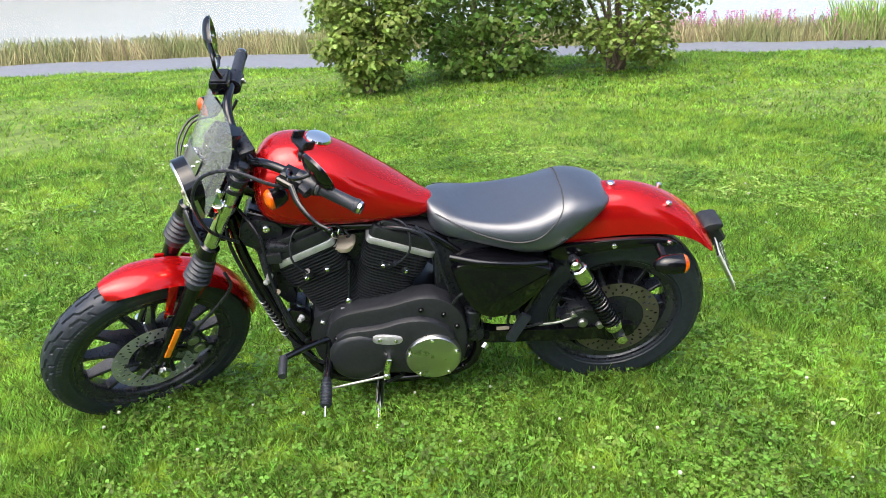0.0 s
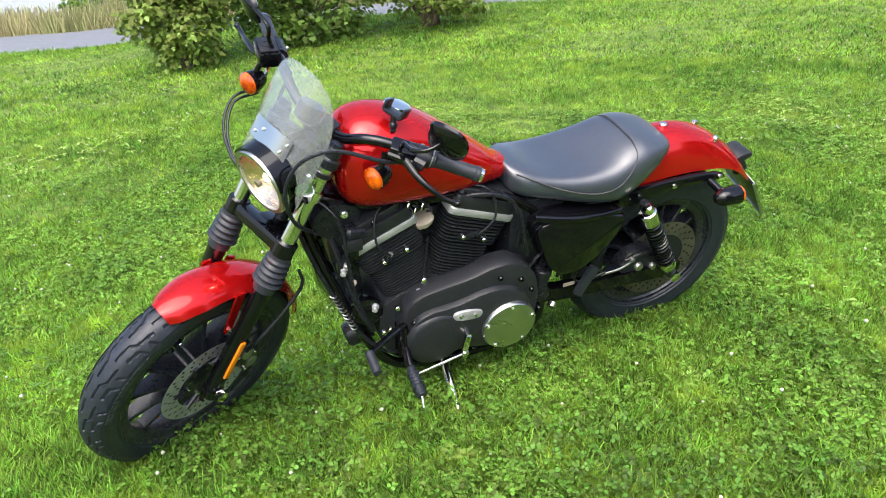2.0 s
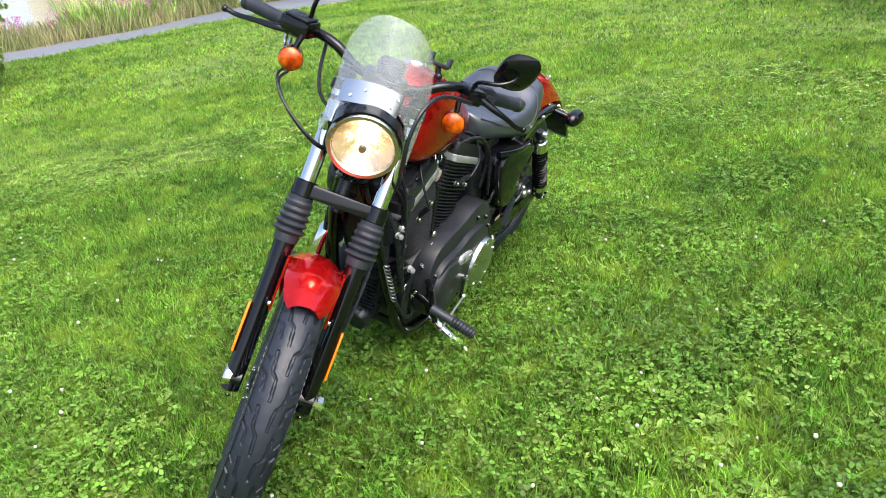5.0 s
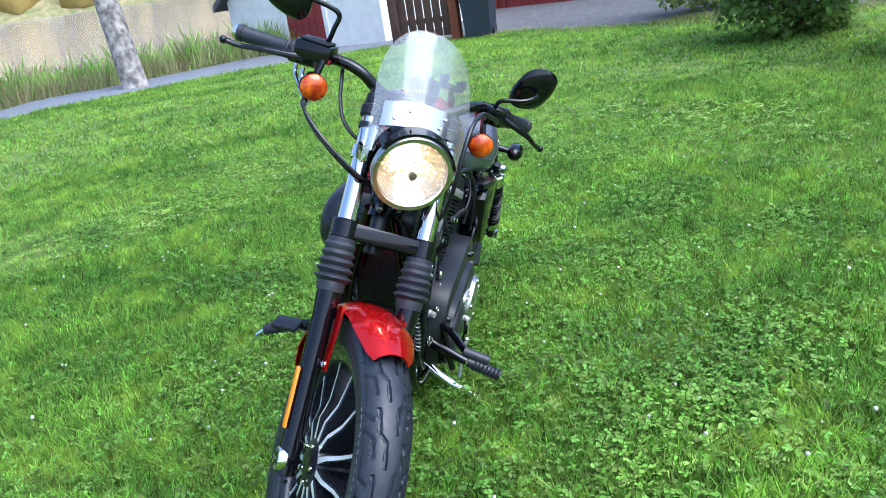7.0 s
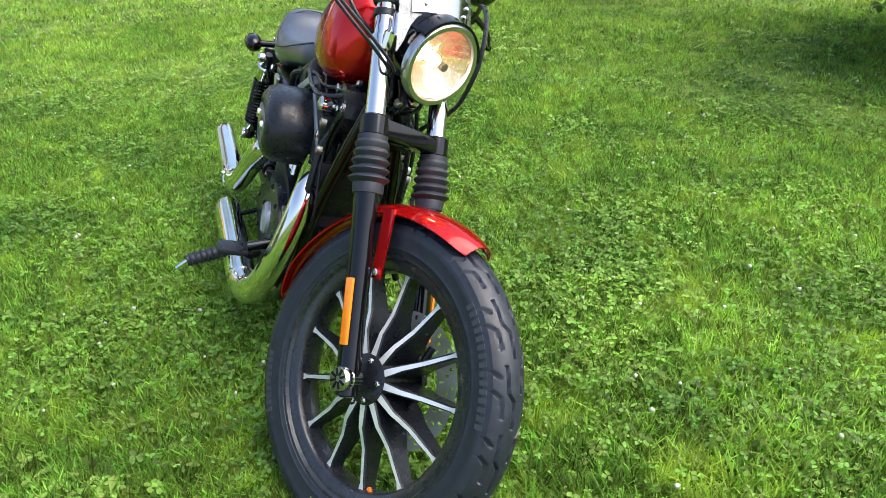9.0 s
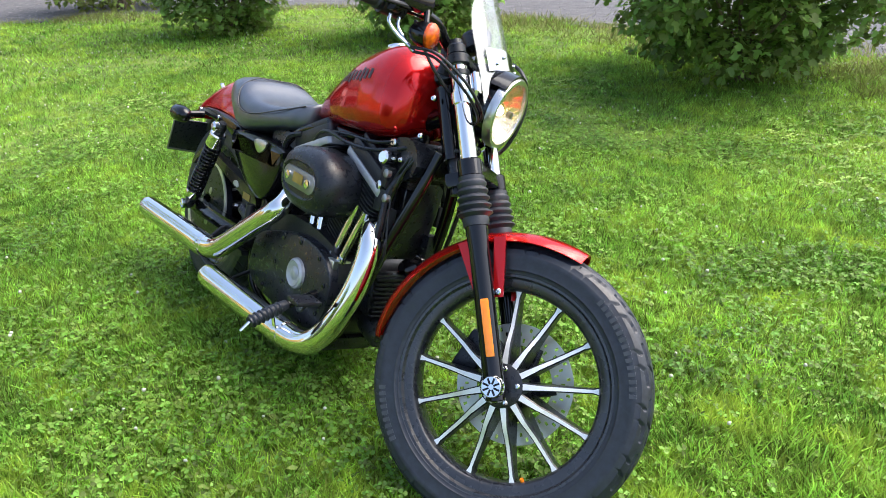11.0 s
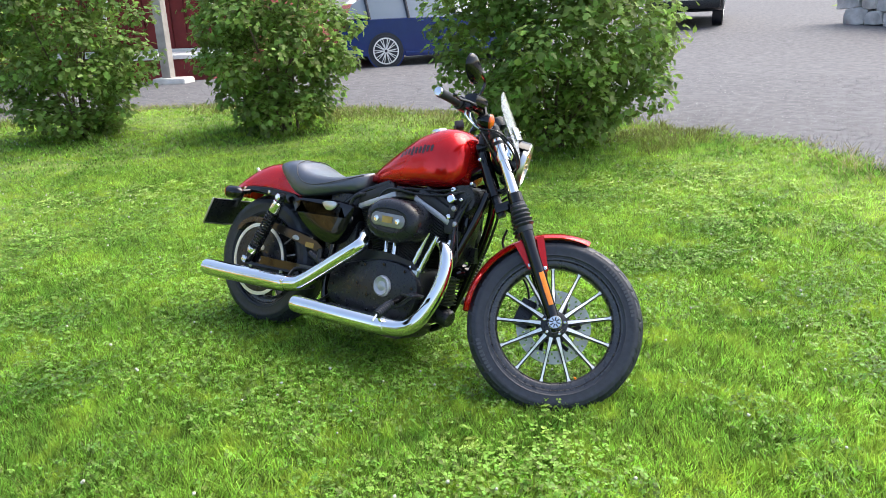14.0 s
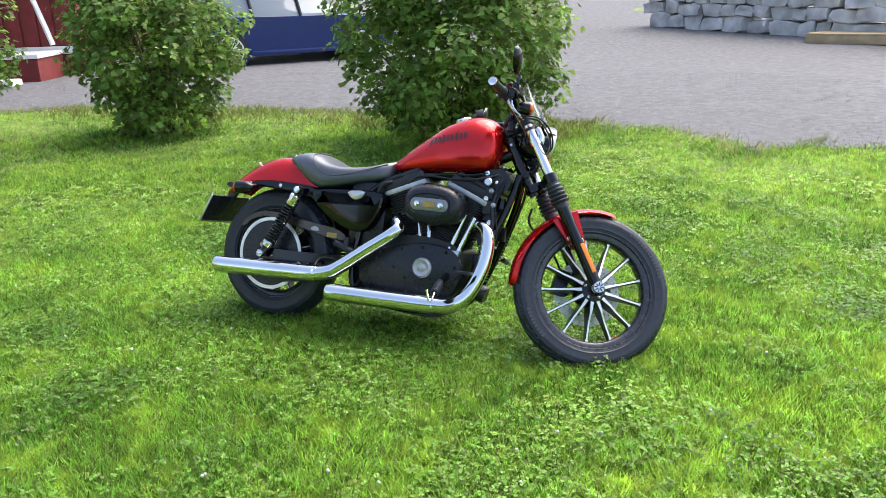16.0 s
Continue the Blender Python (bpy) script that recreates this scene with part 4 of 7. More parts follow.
part("inner_mudguard", sheet([[Vector((0.345 * math.cos(radians(a)) + (0.0 if a > 60 else 0.02), y, 0.31 + 0.345 * math.sin(radians(a)))) for y in (-0.088, -0.08, 0.08, 0.088)] for a in range(8, 96, 6)], 0.003), SATIN, bike, "matt black inner mudguard")

# side covers: oil tank on the right, battery cover on the left
LEFT = [(0.535, 0.672), (0.235, 0.622), (0.222, 0.582), (0.290, 0.485), (0.370, 0.424), (0.452, 0.440), (0.508, 0.545)]
cover = part("battery_cover", slab(LEFT, 0.05, 0.176, 0.020, 2), GLOSS, bike, "gloss black battery cover")
part("cover_lip", tube([(0.528, 0.150, 0.664), (0.43, 0.170, 0.648), (0.33, 0.168, 0.632), (0.244, 0.150, 0.617)], 0.011, 12), GLOSS, cover)
RIGHT = [(0.580, 0.655), (0.225, 0.640), (0.205, 0.600), (0.300, 0.515), (0.440, 0.452), (0.530, 0.475), (0.590, 0.610)]
oil = part("oil_tank", slab(RIGHT, -0.03, -0.146, 0.016, 2, 0.006), GLOSS, bike, "gloss black oil tank")
part("tank_badge", slab([(0.405, 0.640), (0.500, 0.648), (0.490, 0.618), (0.455, 0.600), (0.425, 0.612)], -0.150, -0.1575, 0.002, 1), ALU, oil, "silver shield badge")

# ---- engine ----
C0 = Vector((0.812, 0, 0.330))
case = part("crankcase", slab([(0.535, 0.250), (0.545, 0.400), (0.62, 0.470), (0.80, 0.480), (0.95, 0.455), (0.985, 0.36), (0.96, 0.24), (0.90, 0.185), (0.62, 0.180)], -0.125, 0.105, 0.006, 1), SATIN, bike, "black crankcase of a V-twin engine")
part("sump", slab([(0.92, 0.20), (0.90, 0.145), (0.86, 0.125), (0.70, 0.125), (0.60, 0.15), (0.60, 0.20)], -0.09, 0.09, 0.01, 1), BLACKM, bike)


def along(tilt, s, w=0.0, y=0.0):
    """A point in a cylinder's own axes: s up its bore, w forward across it."""
    a = radians(tilt)
    return C0 + Vector((math.sin(a) * s + math.cos(a) * w, y, math.cos(a) * s - math.sin(a) * w))


def rounded(wx, wy, r):
    """A rectangle with rounded corners, as points."""
    out = []
    for sx, sy, a0 in ((1, 1, 0), (-1, 1, 90), (-1, -1, 180), (1, -1, 270)):
        for k in range(4):
            a = radians(a0 + 30 * k)
            out.append((sx * (wx - r) + r * math.cos(a), sy * (wy - r) + r * math.sin(a)))
    return out


def barrel_block(tilt, s0, s1, wx, wy, r=0.022, off=0.0, taper=1.0):
    ring = lambda s, k, t: [along(tilt, s, off + x * k * t, y * k) for x, y in rounded(wx, wy, r)]
    e = 0.12 * (s1 - s0)
    return loft([ring(s0, 0.985, 1), ring(s0 + e, 1, 1), ring(s1 - e, 1, taper), ring(s1, 0.985, taper)])


for tilt, kind in ((22.5, 1), (-22.5, -1)):
    cyl = part("cylinder", barrel_block(tilt, 0.10, 0.275, 0.070, 0.078), SATIN, bike, "black finned cylinder of the V-twin")
    for i in range(15):
        s = 0.124 + i * 0.0103
        g = 1.0 + 0.10 * i / 15
        part("fin", barrel_block(tilt, s, s + 0.0036, 0.084 * g, 0.100, 0.045), SATIN, cyl)
    head = part("cylinder_head", barrel_block(tilt, 0.272, 0.372, 0.080, 0.085), SATIN, bike, "black finned cylinder head")
    for i in range(8):
        s = 0.282 + i * 0.0110
        part("fin", barrel_block(tilt, s, s + 0.0040, 0.096 + 0.0012 * i, 0.103, 0.030), SATIN, head)
    band = part("rocker_band", barrel_block(tilt, 0.368, 0.390, 0.106, 0.108, 0.016), BAND, bike, "bare silver rocker box band")
    box = part("rocker_cover", join(barrel_block(tilt, 0.390, 0.428, 0.103, 0.105, 0.016, taper=0.97), barrel_block(tilt, 0.427, 0.448, 0.094, 0.094, 0.016, taper=0.9)), SATIN, bike, "wrinkle black rocker cover")
    for w, y in ((-0.08, 0.088), (0.0, 0.092), (0.08, 0.088), (-0.08, -0.088), (0.08, -0.088)):
        part("bolt", turned([(0, 0.0075), (0.008, 0.0075), (0.010, 0.005)], 10, along(tilt, 0.431, w * 0.95, y), along(tilt, 1) - along(tilt, 0)), GLOSS, box)
    for w, s in ((-0.040, 0.302), (0.030, 0.302)):
        part("head_bolt", turned([(0, 0.0075), (0.014, 0.0075), (0.017, 0.005)], 8, along(tilt, s, w, 0.097)), CHROME, head, "bright head bolt")
        part("head_washer", turned([(0, 0.012), (0.010, 0.012)], 14, along(tilt, s, w, 0.094)), BLACKM, head)
    part("spark_plug_lead", join(tube([along(tilt, 0.318, 0.012, 0.104), along(tilt, 0.330, 0.005, 0.130), along(tilt, 0.40, 0.0 + 0.02 * kind, 0.132), along(tilt, 0.46, -0.03 * kind, 0.09), (0.83, 0.04, 0.76)], 0.0034, 8), tube([along(tilt, 0.300, 0.016, 0.100), along(tilt, 0.338, 0.004, 0.130)], [0.010, 0.008], 10)), BLACKM, head, "black spark plug lead")
part("engine_rod", tube([(0.842, 0.104, 0.498), (0.835, 0.100, 0.55), (0.825, 0.095, 0.64)], 0.004, 8), BLACKM, bike)
part("rod_eye", ball((0.842, 0.112, 0.498), 0.011, (1, 0.8, 1.2)), CHROME, bike)
part("intake_boot", loft([[Vector((0.836 + 0.030 * k * math.cos(a) + 0.010 * math.sin(2 * a), y, 0.679 + 0.019 * k * math.sin(a) + 0.005 * math.sin(3 * a))) for a in [q * math.tau / 14 for q in range(14)]] for y, k in ((0.02, 1.0), (0.074, 1.05), (0.088, 0.85), (0.094, 0.4))]), CREAM, bike, "cream rubber intake boot")
for k in range(7):
    x, z = 0.822 + 0.010 * k, 0.716 + 0.010 * (k % 3)
    part("coil_clip", tube([(x, 0.080, z), (x + (0.012 if k % 2 else -0.010), 0.096, z + 0.016), (x + 0.004, 0.090, z + 0.030)], 0.0034, 8, 3), CHROME if k % 2 else BLACKM, bike, "bright cable clip" if k % 2 else "")

# left side: primary cover
PRIM = [(0.918, 0.430), (0.880, 0.478), (0.800, 0.492), (0.715, 0.500), (0.640, 0.524), (0.565, 0.520), (0.505, 0.470), (0.480, 0.375), (0.490, 0.255), (0.540, 0.196), (0.640, 0.196), (0.735, 0.222), (0.835, 0.214), (0.905, 0.245), (0.932, 0.335)]
prim = part("primary_cover", slab(PRIM, 0.09, 0.158, 0.016, 2), SATIN, bike, "wrinkle black primary cover")
part("cover_bulge", slab([(0.905, 0.39), (0.86, 0.43), (0.76, 0.43), (0.68, 0.455), (0.60, 0.452), (0.53, 0.40), (0.512, 0.31), (0.54, 0.235), (0.63, 0.218), (0.73, 0.245), (0.84, 0.235), (0.90, 0.275)], 0.150, 0.180, 0.016, 2, 0.004), SATIN, prim)
part("cover_boss", turned([(0.170, 0.095), (0.183, 0.090), (0.190, 0.080), (0.192, 0.02)], 40, (0.828, 0, 0.322)), SATIN, prim)
derby = part("derby_cover", turned([(0.175, 0.088), (0.190, 0.0875), (0.196, 0.084), (0.199, 0.07), (0.2005, 0.01)], 56, (0.597, 0, 0.308)), ALU, prim, "round brushed metal clutch cover")
for a in [radians(90 + 72 * k) for k in range(5)]:
    part("derby_bolt", bolt((0.597 + 0.077 * math.cos(a), 0.196, 0.308 + 0.077 * math.sin(a)), (0, 1, 0), 0.007, 0.006), CHROME, prim, "small bright bolt")
# a second, inner step round the cover's rim, and its silver end screws
for x, z in ((0.929, 0.436), (0.951, 0.358), (0.970, 0.353)):
    part("case_bolt", bolt((x, 0.125, z), (0, 1, 0), 0.009, 0.010), CHROME, prim, "small bright bolt")
part("inspection_cover", slab([(0.772, 0.416), (0.700, 0.406), (0.684, 0.392), (0.696, 0.370), (0.764, 0.378), (0.782, 0.394)], 0.175, 0.190, 0.004, 2), BAND, prim, "small silver inspection cover")
for x, z in ((0.757, 0.398), (0.709, 0.389)):
    part("cover_screw", bolt((x, 0.189, z), (0, 1, 0), 0.007, 0.005), CHROME, prim, "small bright screw")
for x, z in ((0.894, 0.402), (0.828, 0.428), (0.756, 0.430), (0.688, 0.450), (0.628, 0.488), (0.560, 0.463), (0.521, 0.412), (0.488, 0.31), (0.51, 0.225), (0.60, 0.203), (0.70, 0.218), (0.80, 0.225), (0.89, 0.25), (0.92, 0.33)):
    part("cover_bolt", bolt((x - 0.004, 0.155, z - 0.008 if z > 0.35 else z + 0.006), (0, 1, 0), 0.0085, 0.013), GLOSS, prim)
part("shift_shaft", join(tube([(0.735, 0.170, 0.322), (0.735, 0.205, 0.322)], 0.010, 10), tube([(0.735, 0.2, 0.322), (0.745, 0.205, 0.285), (0.748, 0.205, 0.262)], 0.010, 10), ball((0.748, 0.208, 0.262), 0.013)), CHROME, bike, "chrome shift arm")
part("shift_rod", tube([(0.748, 0.210, 0.262), (0.84, 0.215, 0.250), (0.930, 0.222, 0.240)], 0.0042, 8), STEEL, bike, "thin chrome shift rod")
part("model_tag", block(0.803, 0.868, 0.118, 0.122, 0.472, 0.481, 0.001), BAND, bike, "small silver tag")
hn = part("horn", turned([(0.05, 0.020), (0.075, 0.040), (0.098, 0.046), (0.112, 0.046), (0.117, 0.036), (0.118, 0.005)], 32, (1.000, 0.0, 0.425), (0.12, 1, 0.05)), GLOSS, bike, "round gloss black horn")
reg = part("regulator", block(0.992, 1.030, -0.050, 0.050, 0.30, 0.42, 0.006), BLACKM, bike, "finned black voltage regulator")
for i in range(9):
    part("fin", block(1.029, 1.046, -0.046, 0.046, 0.305 + i * 0.013, 0.310 + i * 0.013, 0.001), BLACKM, reg)
part("oil_filter", turned([(0.0, 0.036), (0.01, 0.039), (0.075, 0.039), (0.085, 0.032)], 28, (0.975, 0, 0.270), (0.9, 0, -0.25)), BLACKM, bike)
# footrests
for s in (1, -1):
    mount = part("footrest_bracket", join(tube([(0.915, s * 0.105, 0.335), (0.925, s * 0.18, 0.315), (0.930, s * 0.235, 0.300)], [0.016, 0.013, 0.012], 12), tube([(0.915, s * 0.10, 0.36), (0.915, s * 0.10, 0.22)], 0.017, 10)), GLOSS, bike)
    tip = Vector((0.952, -0.345, 0.262)) if s < 0 else Vector((0.931, 0.332, 0.282))
    root = Vector((0.930, s * 0.238, 0.300))
    peg = part("footpeg", tube([root, root.lerp(tip, 0.35), tip], [0.013, 0.016, 0.014], 14), RUBBER, bike, "ribbed black rubber footpeg")
    for k in range(7):
        part("rib", turned([(0, 0.0165), (0.003, 0.0185), (0.006, 0.0165)], 14, root.lerp(tip, 0.2 + 0.7 * k / 6), tip - root), RUBBER, peg)
    part("feeler", tube([tip, tip + Vector((0.003, s * 0.023, -0.022))], [0.005, 0.004], 8), CHROME, peg, "small bright feeler pin")
part("shift_lever", join(tube([(0.915, 0.150, 0.385), (0.965, 0.185, 0.398), (1.046, 0.236, 0.400)], 0.010, 10), tube([(0.915, 0.150, 0.385), (0.925, 0.20, 0.262)], 0.009, 8)), GLOSS, bike)
part("shift_peg", tube([(1.047, 0.232, 0.400), (1.046, 0.300, 0.388)], 0.013, 14), SOFT, bike, "black rubber shift peg")
part("brake_pedal", join(tube([(0.880, -0.17, 0.270), (0.940, -0.20, 0.290), (1.02, -0.235, 0.345)], 0.009, 10), block(1.005, 1.065, -0.285, -0.215, 0.345, 0.358, 0.005)), BLACKM, bike, "black brake pedal")
stand = part("side_stand", tube([(0.772, 0.10, 0.165), (0.782, 0.16, 0.135), (0.790, 0.25, 0.105), (0.797, 0.322, 0.080)], [0.016, 0.015, 0.014, 0.013], 12), CHROME, bike, "chrome side stand, folded out")
part("stand_foot", ball((0.798, 0.330, 0.077), 0.022, (1.6, 1.3, 0.5)), CHROME, stand)
part("stand_spring", tube([(0.755, 0.125, 0.150), (0.735, 0.13, 0.165), (0.70, 0.11, 0.165)], 0.007, 8), BLACKM, stand)

# right side: cam cover, air cleaner, pushrods, exhaust
CAM = [(0.500, 0.300), (0.520, 0.372), (0.600, 0.405), (0.700, 0.432), (0.800, 0.452), (0.930, 0.440), (0.985, 0.380), (0.975, 0.270), (0.905, 0.200), (0.700, 0.205), (0.560, 0.215), (0.505, 0.245)]
cam_cover = part("cam_cover", slab(CAM, -0.10, -0.152, 0.010, 2), BLACKM, bike, "satin black cam cover")
part("cone_cover", turned([(-0.148, 0.045), (-0.160, 0.043), (-0.166, 0.036), (-0.162, 0.030), (-0.160, 0.020), (-0.164, 0.016), (-0.166, 0.005)], 36, (0.806, 0, 0.342)), BAND, cam_cover, "round silver timer cover")
for x, z in ((0.60, 0.385), (0.70, 0.412), (0.80, 0.430), (0.91, 0.42), (0.955, 0.36), (0.94, 0.275), (0.87, 0.225), (0.74, 0.23), (0.62, 0.24), (0.535, 0.30), (0.67, 0.33), (0.73, 0.29)):
    part("cover_bolt", bolt((x, -0.150, z), (0, -1, 0), 0.0065, 0.007), GLOSS, cam_cover)
OVAL = [(0.835 + 0.133 * math.copysign(abs(math.cos(a)) ** 0.8, math.cos(a)), 0.615 + 0.088 * math.copysign(abs(math.sin(a)) ** 0.85, math.sin(a))) for a in [k * math.tau / 40 for k in range(40)]]
air = part("air_cleaner", loft([[(x, -0.095, z) for x, z in inset(OVAL, 0.006)], [(x, -0.110, z) for x, z in OVAL], [(x, -0.180, z) for x, z in OVAL], [(x, -0.202, z) for x, z in inset(OVAL, 0.010)], [(x, -0.214, z) for x, z in inset(OVAL, 0.028)], [(x, -0.216, z) for x, z in inset(OVAL, 0.040)], [(x, -0.211, z) for x, z in inset(OVAL, 0.045)]]), BLACKM, bike, "oval satin black air cleaner")
PILL = [(0.832 + 0.060 * (1 if math.cos(a) > 0 else -1) + 0.030 * math.cos(a), 0.615 + 0.030 * math.sin(a)) for a in [k * math.tau / 32 + 0.01 for k in range(32)]]
face = part("air_cleaner_plate", slab(inset(PILL, 0.003), -0.205, -0.2165, 0.003, 0), GUNMETAL, air, "dull grey metal oval insert")
for x in (0.778, 0.886):
    part("insert_screw", turned([(-0.216, 0.013), (-0.2225, 0.012), (-0.2235, 0.006)], 18, (x, 0, 0.615)), CHROME, air, "bright screw")
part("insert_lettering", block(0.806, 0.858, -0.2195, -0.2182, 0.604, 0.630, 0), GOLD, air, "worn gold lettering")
for x0, z0, x1, z1 in ((0.770, 0.425, 0.745, 0.560), (0.812, 0.425, 0.792, 0.560), (0.905, 0.425, 0.958, 0.590), (0.945, 0.420, 1.000, 0.580)):
    part("pushrod_tube", join(tube([(x0, -0.112, z0), (x1, -0.098, z1)], 0.0105, 14), turned([(0, 0.016), (0.022, 0.015)], 14, (x0, -0.112, z0), (x1 - x0, 0.014, z1 - z0))), CHROME, bike, "chrome pushrod tube")
for x in (0.790, 0.925):
    part("tappet_block", block(x - 0.036, x + 0.036, -0.140, -0.085, 0.405, 0.432, 0.004), ALU, bike, "bare silver tappet block")


def pipe(pts, r, name, label):
    return part(name, tube(pts, r, 24, 8), CHROME, bike, label, sharp=60)


front_pipe = pipe([(1.005, -0.070, 0.540), (1.037, -0.095, 0.549), (1.068, -0.114, 0.524), (1.082, -0.128, 0.462), (1.076, -0.146, 0.375), (1.045, -0.170, 0.280), (1.005, -0.187, 0.226), (0.950, -0.196, 0.202), (0.880, -0.202, 0.196)], [0.024, 0.026, 0.028, 0.029, 0.030, 0.031, 0.033, 0.034, 0.036], "front_exhaust_pipe", "polished chrome front exhaust pipe")
low_muffler = pipe([(0.890, -0.201, 0.197), (0.860, -0.203, 0.195), (0.60, -0.216, 0.190), (0.43, -0.226, 0.188), (0.400, -0.227, 0.188)], [0.036, 0.039, 0.0395, 0.039, 0.036], "lower_muffler", "polished chrome lower muffler")
part("muffler_mouth", turned([(0.0, 0.028), (0.006, 0.024), (-0.05, 0.022), (-0.05, 0.002)], 24, (0.401, -0.227, 0.188), (-1, 0, 0)), GLOSS, low_muffler)
rear_pipe = pipe([(0.610, -0.075, 0.520), (0.640, -0.120, 0.535), (0.680, -0.165, 0.505), (0.660, -0.186, 0.470), (0.560, -0.196, 0.395), (0.440, -0.206, 0.305), (0.385, -0.212, 0.272), (0.320, -0.216, 0.258)], [0.024, 0.026, 0.028, 0.030, 0.031, 0.032, 0.034, 0.035], "rear_exhaust_pipe", "polished chrome rear exhaust pipe")
up_muffler = pipe([(0.330, -0.216, 0.259), (0.290, -0.217, 0.256), (0.05, -0.224, 0.246), (-0.165, -0.232, 0.239), (-0.195, -0.233, 0.238)], [0.035, 0.039, 0.0395, 0.039, 0.036], "upper_muffler", "polished chrome upper muffler")
part("muffler_mouth", turned([(0.0, 0.028), (0.006, 0.024), (-0.05, 0.022), (-0.05, 0.002)], 24, (-0.194, -0.233, 0.238), (-1, -0.03, -0.04)), GLOSS, up_muffler)
part("pipe_clamp", join(turned([(0, 0.0375), (0.016, 0.0375)], 24, (0.335, -0.2155, 0.2595), (-1, -0.02, -0.03)), bolt((0.325, -0.25, 0.27), (0, -1, 0), 0.007, 0.008)), CHROME, bike)
part("pipe_clamp", join(turned([(0, 0.0385), (0.016, 0.0385)], 24, (0.895, -0.201, 0.197), (-1, -0.05, 0)), tube([(0.885, -0.237, 0.219), (0.875, -0.246, 0.262)], 0.005, 8)), CHROME, bike)
part("muffler_bracket", tube([(0.30, -0.19, 0.28), (0.31, -0.15, 0.32), (0.40, -0.12, 0.32)], 0.012, 10, flat=0.5), BLACKM, bike)
part("muffler_bracket", tube([(0.50, -0.20, 0.21), (0.50, -0.13, 0.24)], 0.012, 10, flat=0.5), BLACKM, bike)
part("belt_guard", slab([(0.405, 0.432), (0.350, 0.462), (0.12, 0.490), (-0.02, 0.512), (-0.12, 0.488), (-0.172, 0.430), (-0.156, 0.420), (-0.11, 0.468), (-0.02, 0.488), (0.10, 0.462), (0.39, 0.405)], -0.108, -0.070, 0.004, 1), GUARD, bike, "brown tinted upper belt guard")
part("belt_label", block(0.300, 0.352, -0.1105, -0.109, 0.420, 0.442, 0.0), GOLD, bike, "small worn gold warning label")
part("belt_label", slab([(0.212, 0.442), (0.255, 0.440), (0.258, 0.452), (0.238, 0.464), (0.214, 0.456)], -0.109, -0.1105, 0.0004, 1), BAND, bike, "small silver warning label")
part("drive_belt", loft([[Vector((x, y, z)) for y, z in ((-0.078, z0), (-0.098, z0), (-0.098, z0 + 0.006), (-0.078, z0 + 0.006))] for x, z0 in ((0.0, 0.472), (0.25, 0.428), (0.46, 0.385))]), SATIN, bike)
part("lower_belt_guard", slab([(0.35, 0.262), (0.10, 0.205), (-0.06, 0.190), (0.02, 0.182), (0.12, 0.185), (0.38, 0.238)], -0.112, -0.08, 0.004, 1), SATIN, bike, "black lower belt guard")
part("rear_master_cylinder", join(tube([(0.47, -0.13, 0.36), (0.36, -0.13, 0.40)], 0.017, 12), tube([(0.42, -0.135, 0.38), (0.42, -0.135, 0.43)], 0.014, 12), tube([(0.56, -0.13, 0.33), (0.47, -0.13, 0.36)], 0.009, 10)), BLACKM, bike)
part("transmission_end", join(block(0.44, 0.53, -0.09, 0.10, 0.20, 0.42, 0.012), turned([(0.08, 0.03), (0.125, 0.03), (0.13, 0.022)], 20, (0.455, 0, 0.33)), tube([(0.47, 0.11, 0.43), (0.44, 0.125, 0.47), (0.40, 0.12, 0.44), (0.41, 0.125, 0.39)], 0.006, 8)), BLACKM, bike)
part("rear_brake_line", tube([(0.259, 0.140, 0.361), (0.19, 0.142, 0.368), (0.122, 0.130, 0.384)], 0.004, 8), STEEL, bike, "bare braided brake line")
part("passenger_peg", loft([[Vector((x + dx, y + dy, z + dz)) for dx, dz, dy in ((-0.013, -0.009, 0), (0.013, 0.009, 0), (0.013, 0.009, 0.014), (-0.013, -0.009, 0.014))] for x, y, z in ((0.352, 0.155, 0.328), (0.346, 0.155, 0.342), (0.306, 0.150, 0.412), (0.300, 0.149, 0.420))]), RUBBER, bike, "folded black passenger peg")
part("mudguard_brace", tube([(0.310, 0.128, 0.410), (0.265, 0.124, 0.490), (0.215, 0.122, 0.575)], 0.020, 10, flat=0.5), GLOSS, bike)
part("brake_pipe", tube([(0.245, 0.140, 0.368), (0.320, 0.138, 0.352), (0.355, 0.138, 0.375), (0.350, 0.138, 0.430), (0.372, 0.138, 0.455)], 0.0045, 8), BLACKM, bike)
part("oil_line_filter", turned([(0, 0.024), (0.004, 0.027), (0.024, 0.027), (0.028, 0.022), (0.075, 0.022), (0.080, 0.016)], 20, (0.462, 0.125, 0.442), (0.05, 0, -1)), BLACKM, bike)
part("inner_bracket", slab([(0.42, 0.46), (0.26, 0.52), (0.24, 0.42), (0.36, 0.36)], 0.085, 0.105, 0.004, 1), BLACKM, bike)
part("peg_hinge", turned([(0, 0.014), (0.016, 0.014)], 14, (0.428, 0.150, 0.308), (0.6, 0.5, -0.4)), CHROME, bike)
part("fuse_tag", block(0.352, 0.392, 0.1385, 0.1395, 0.352, 0.366, 0.0), CREAM, bike, "small white label")

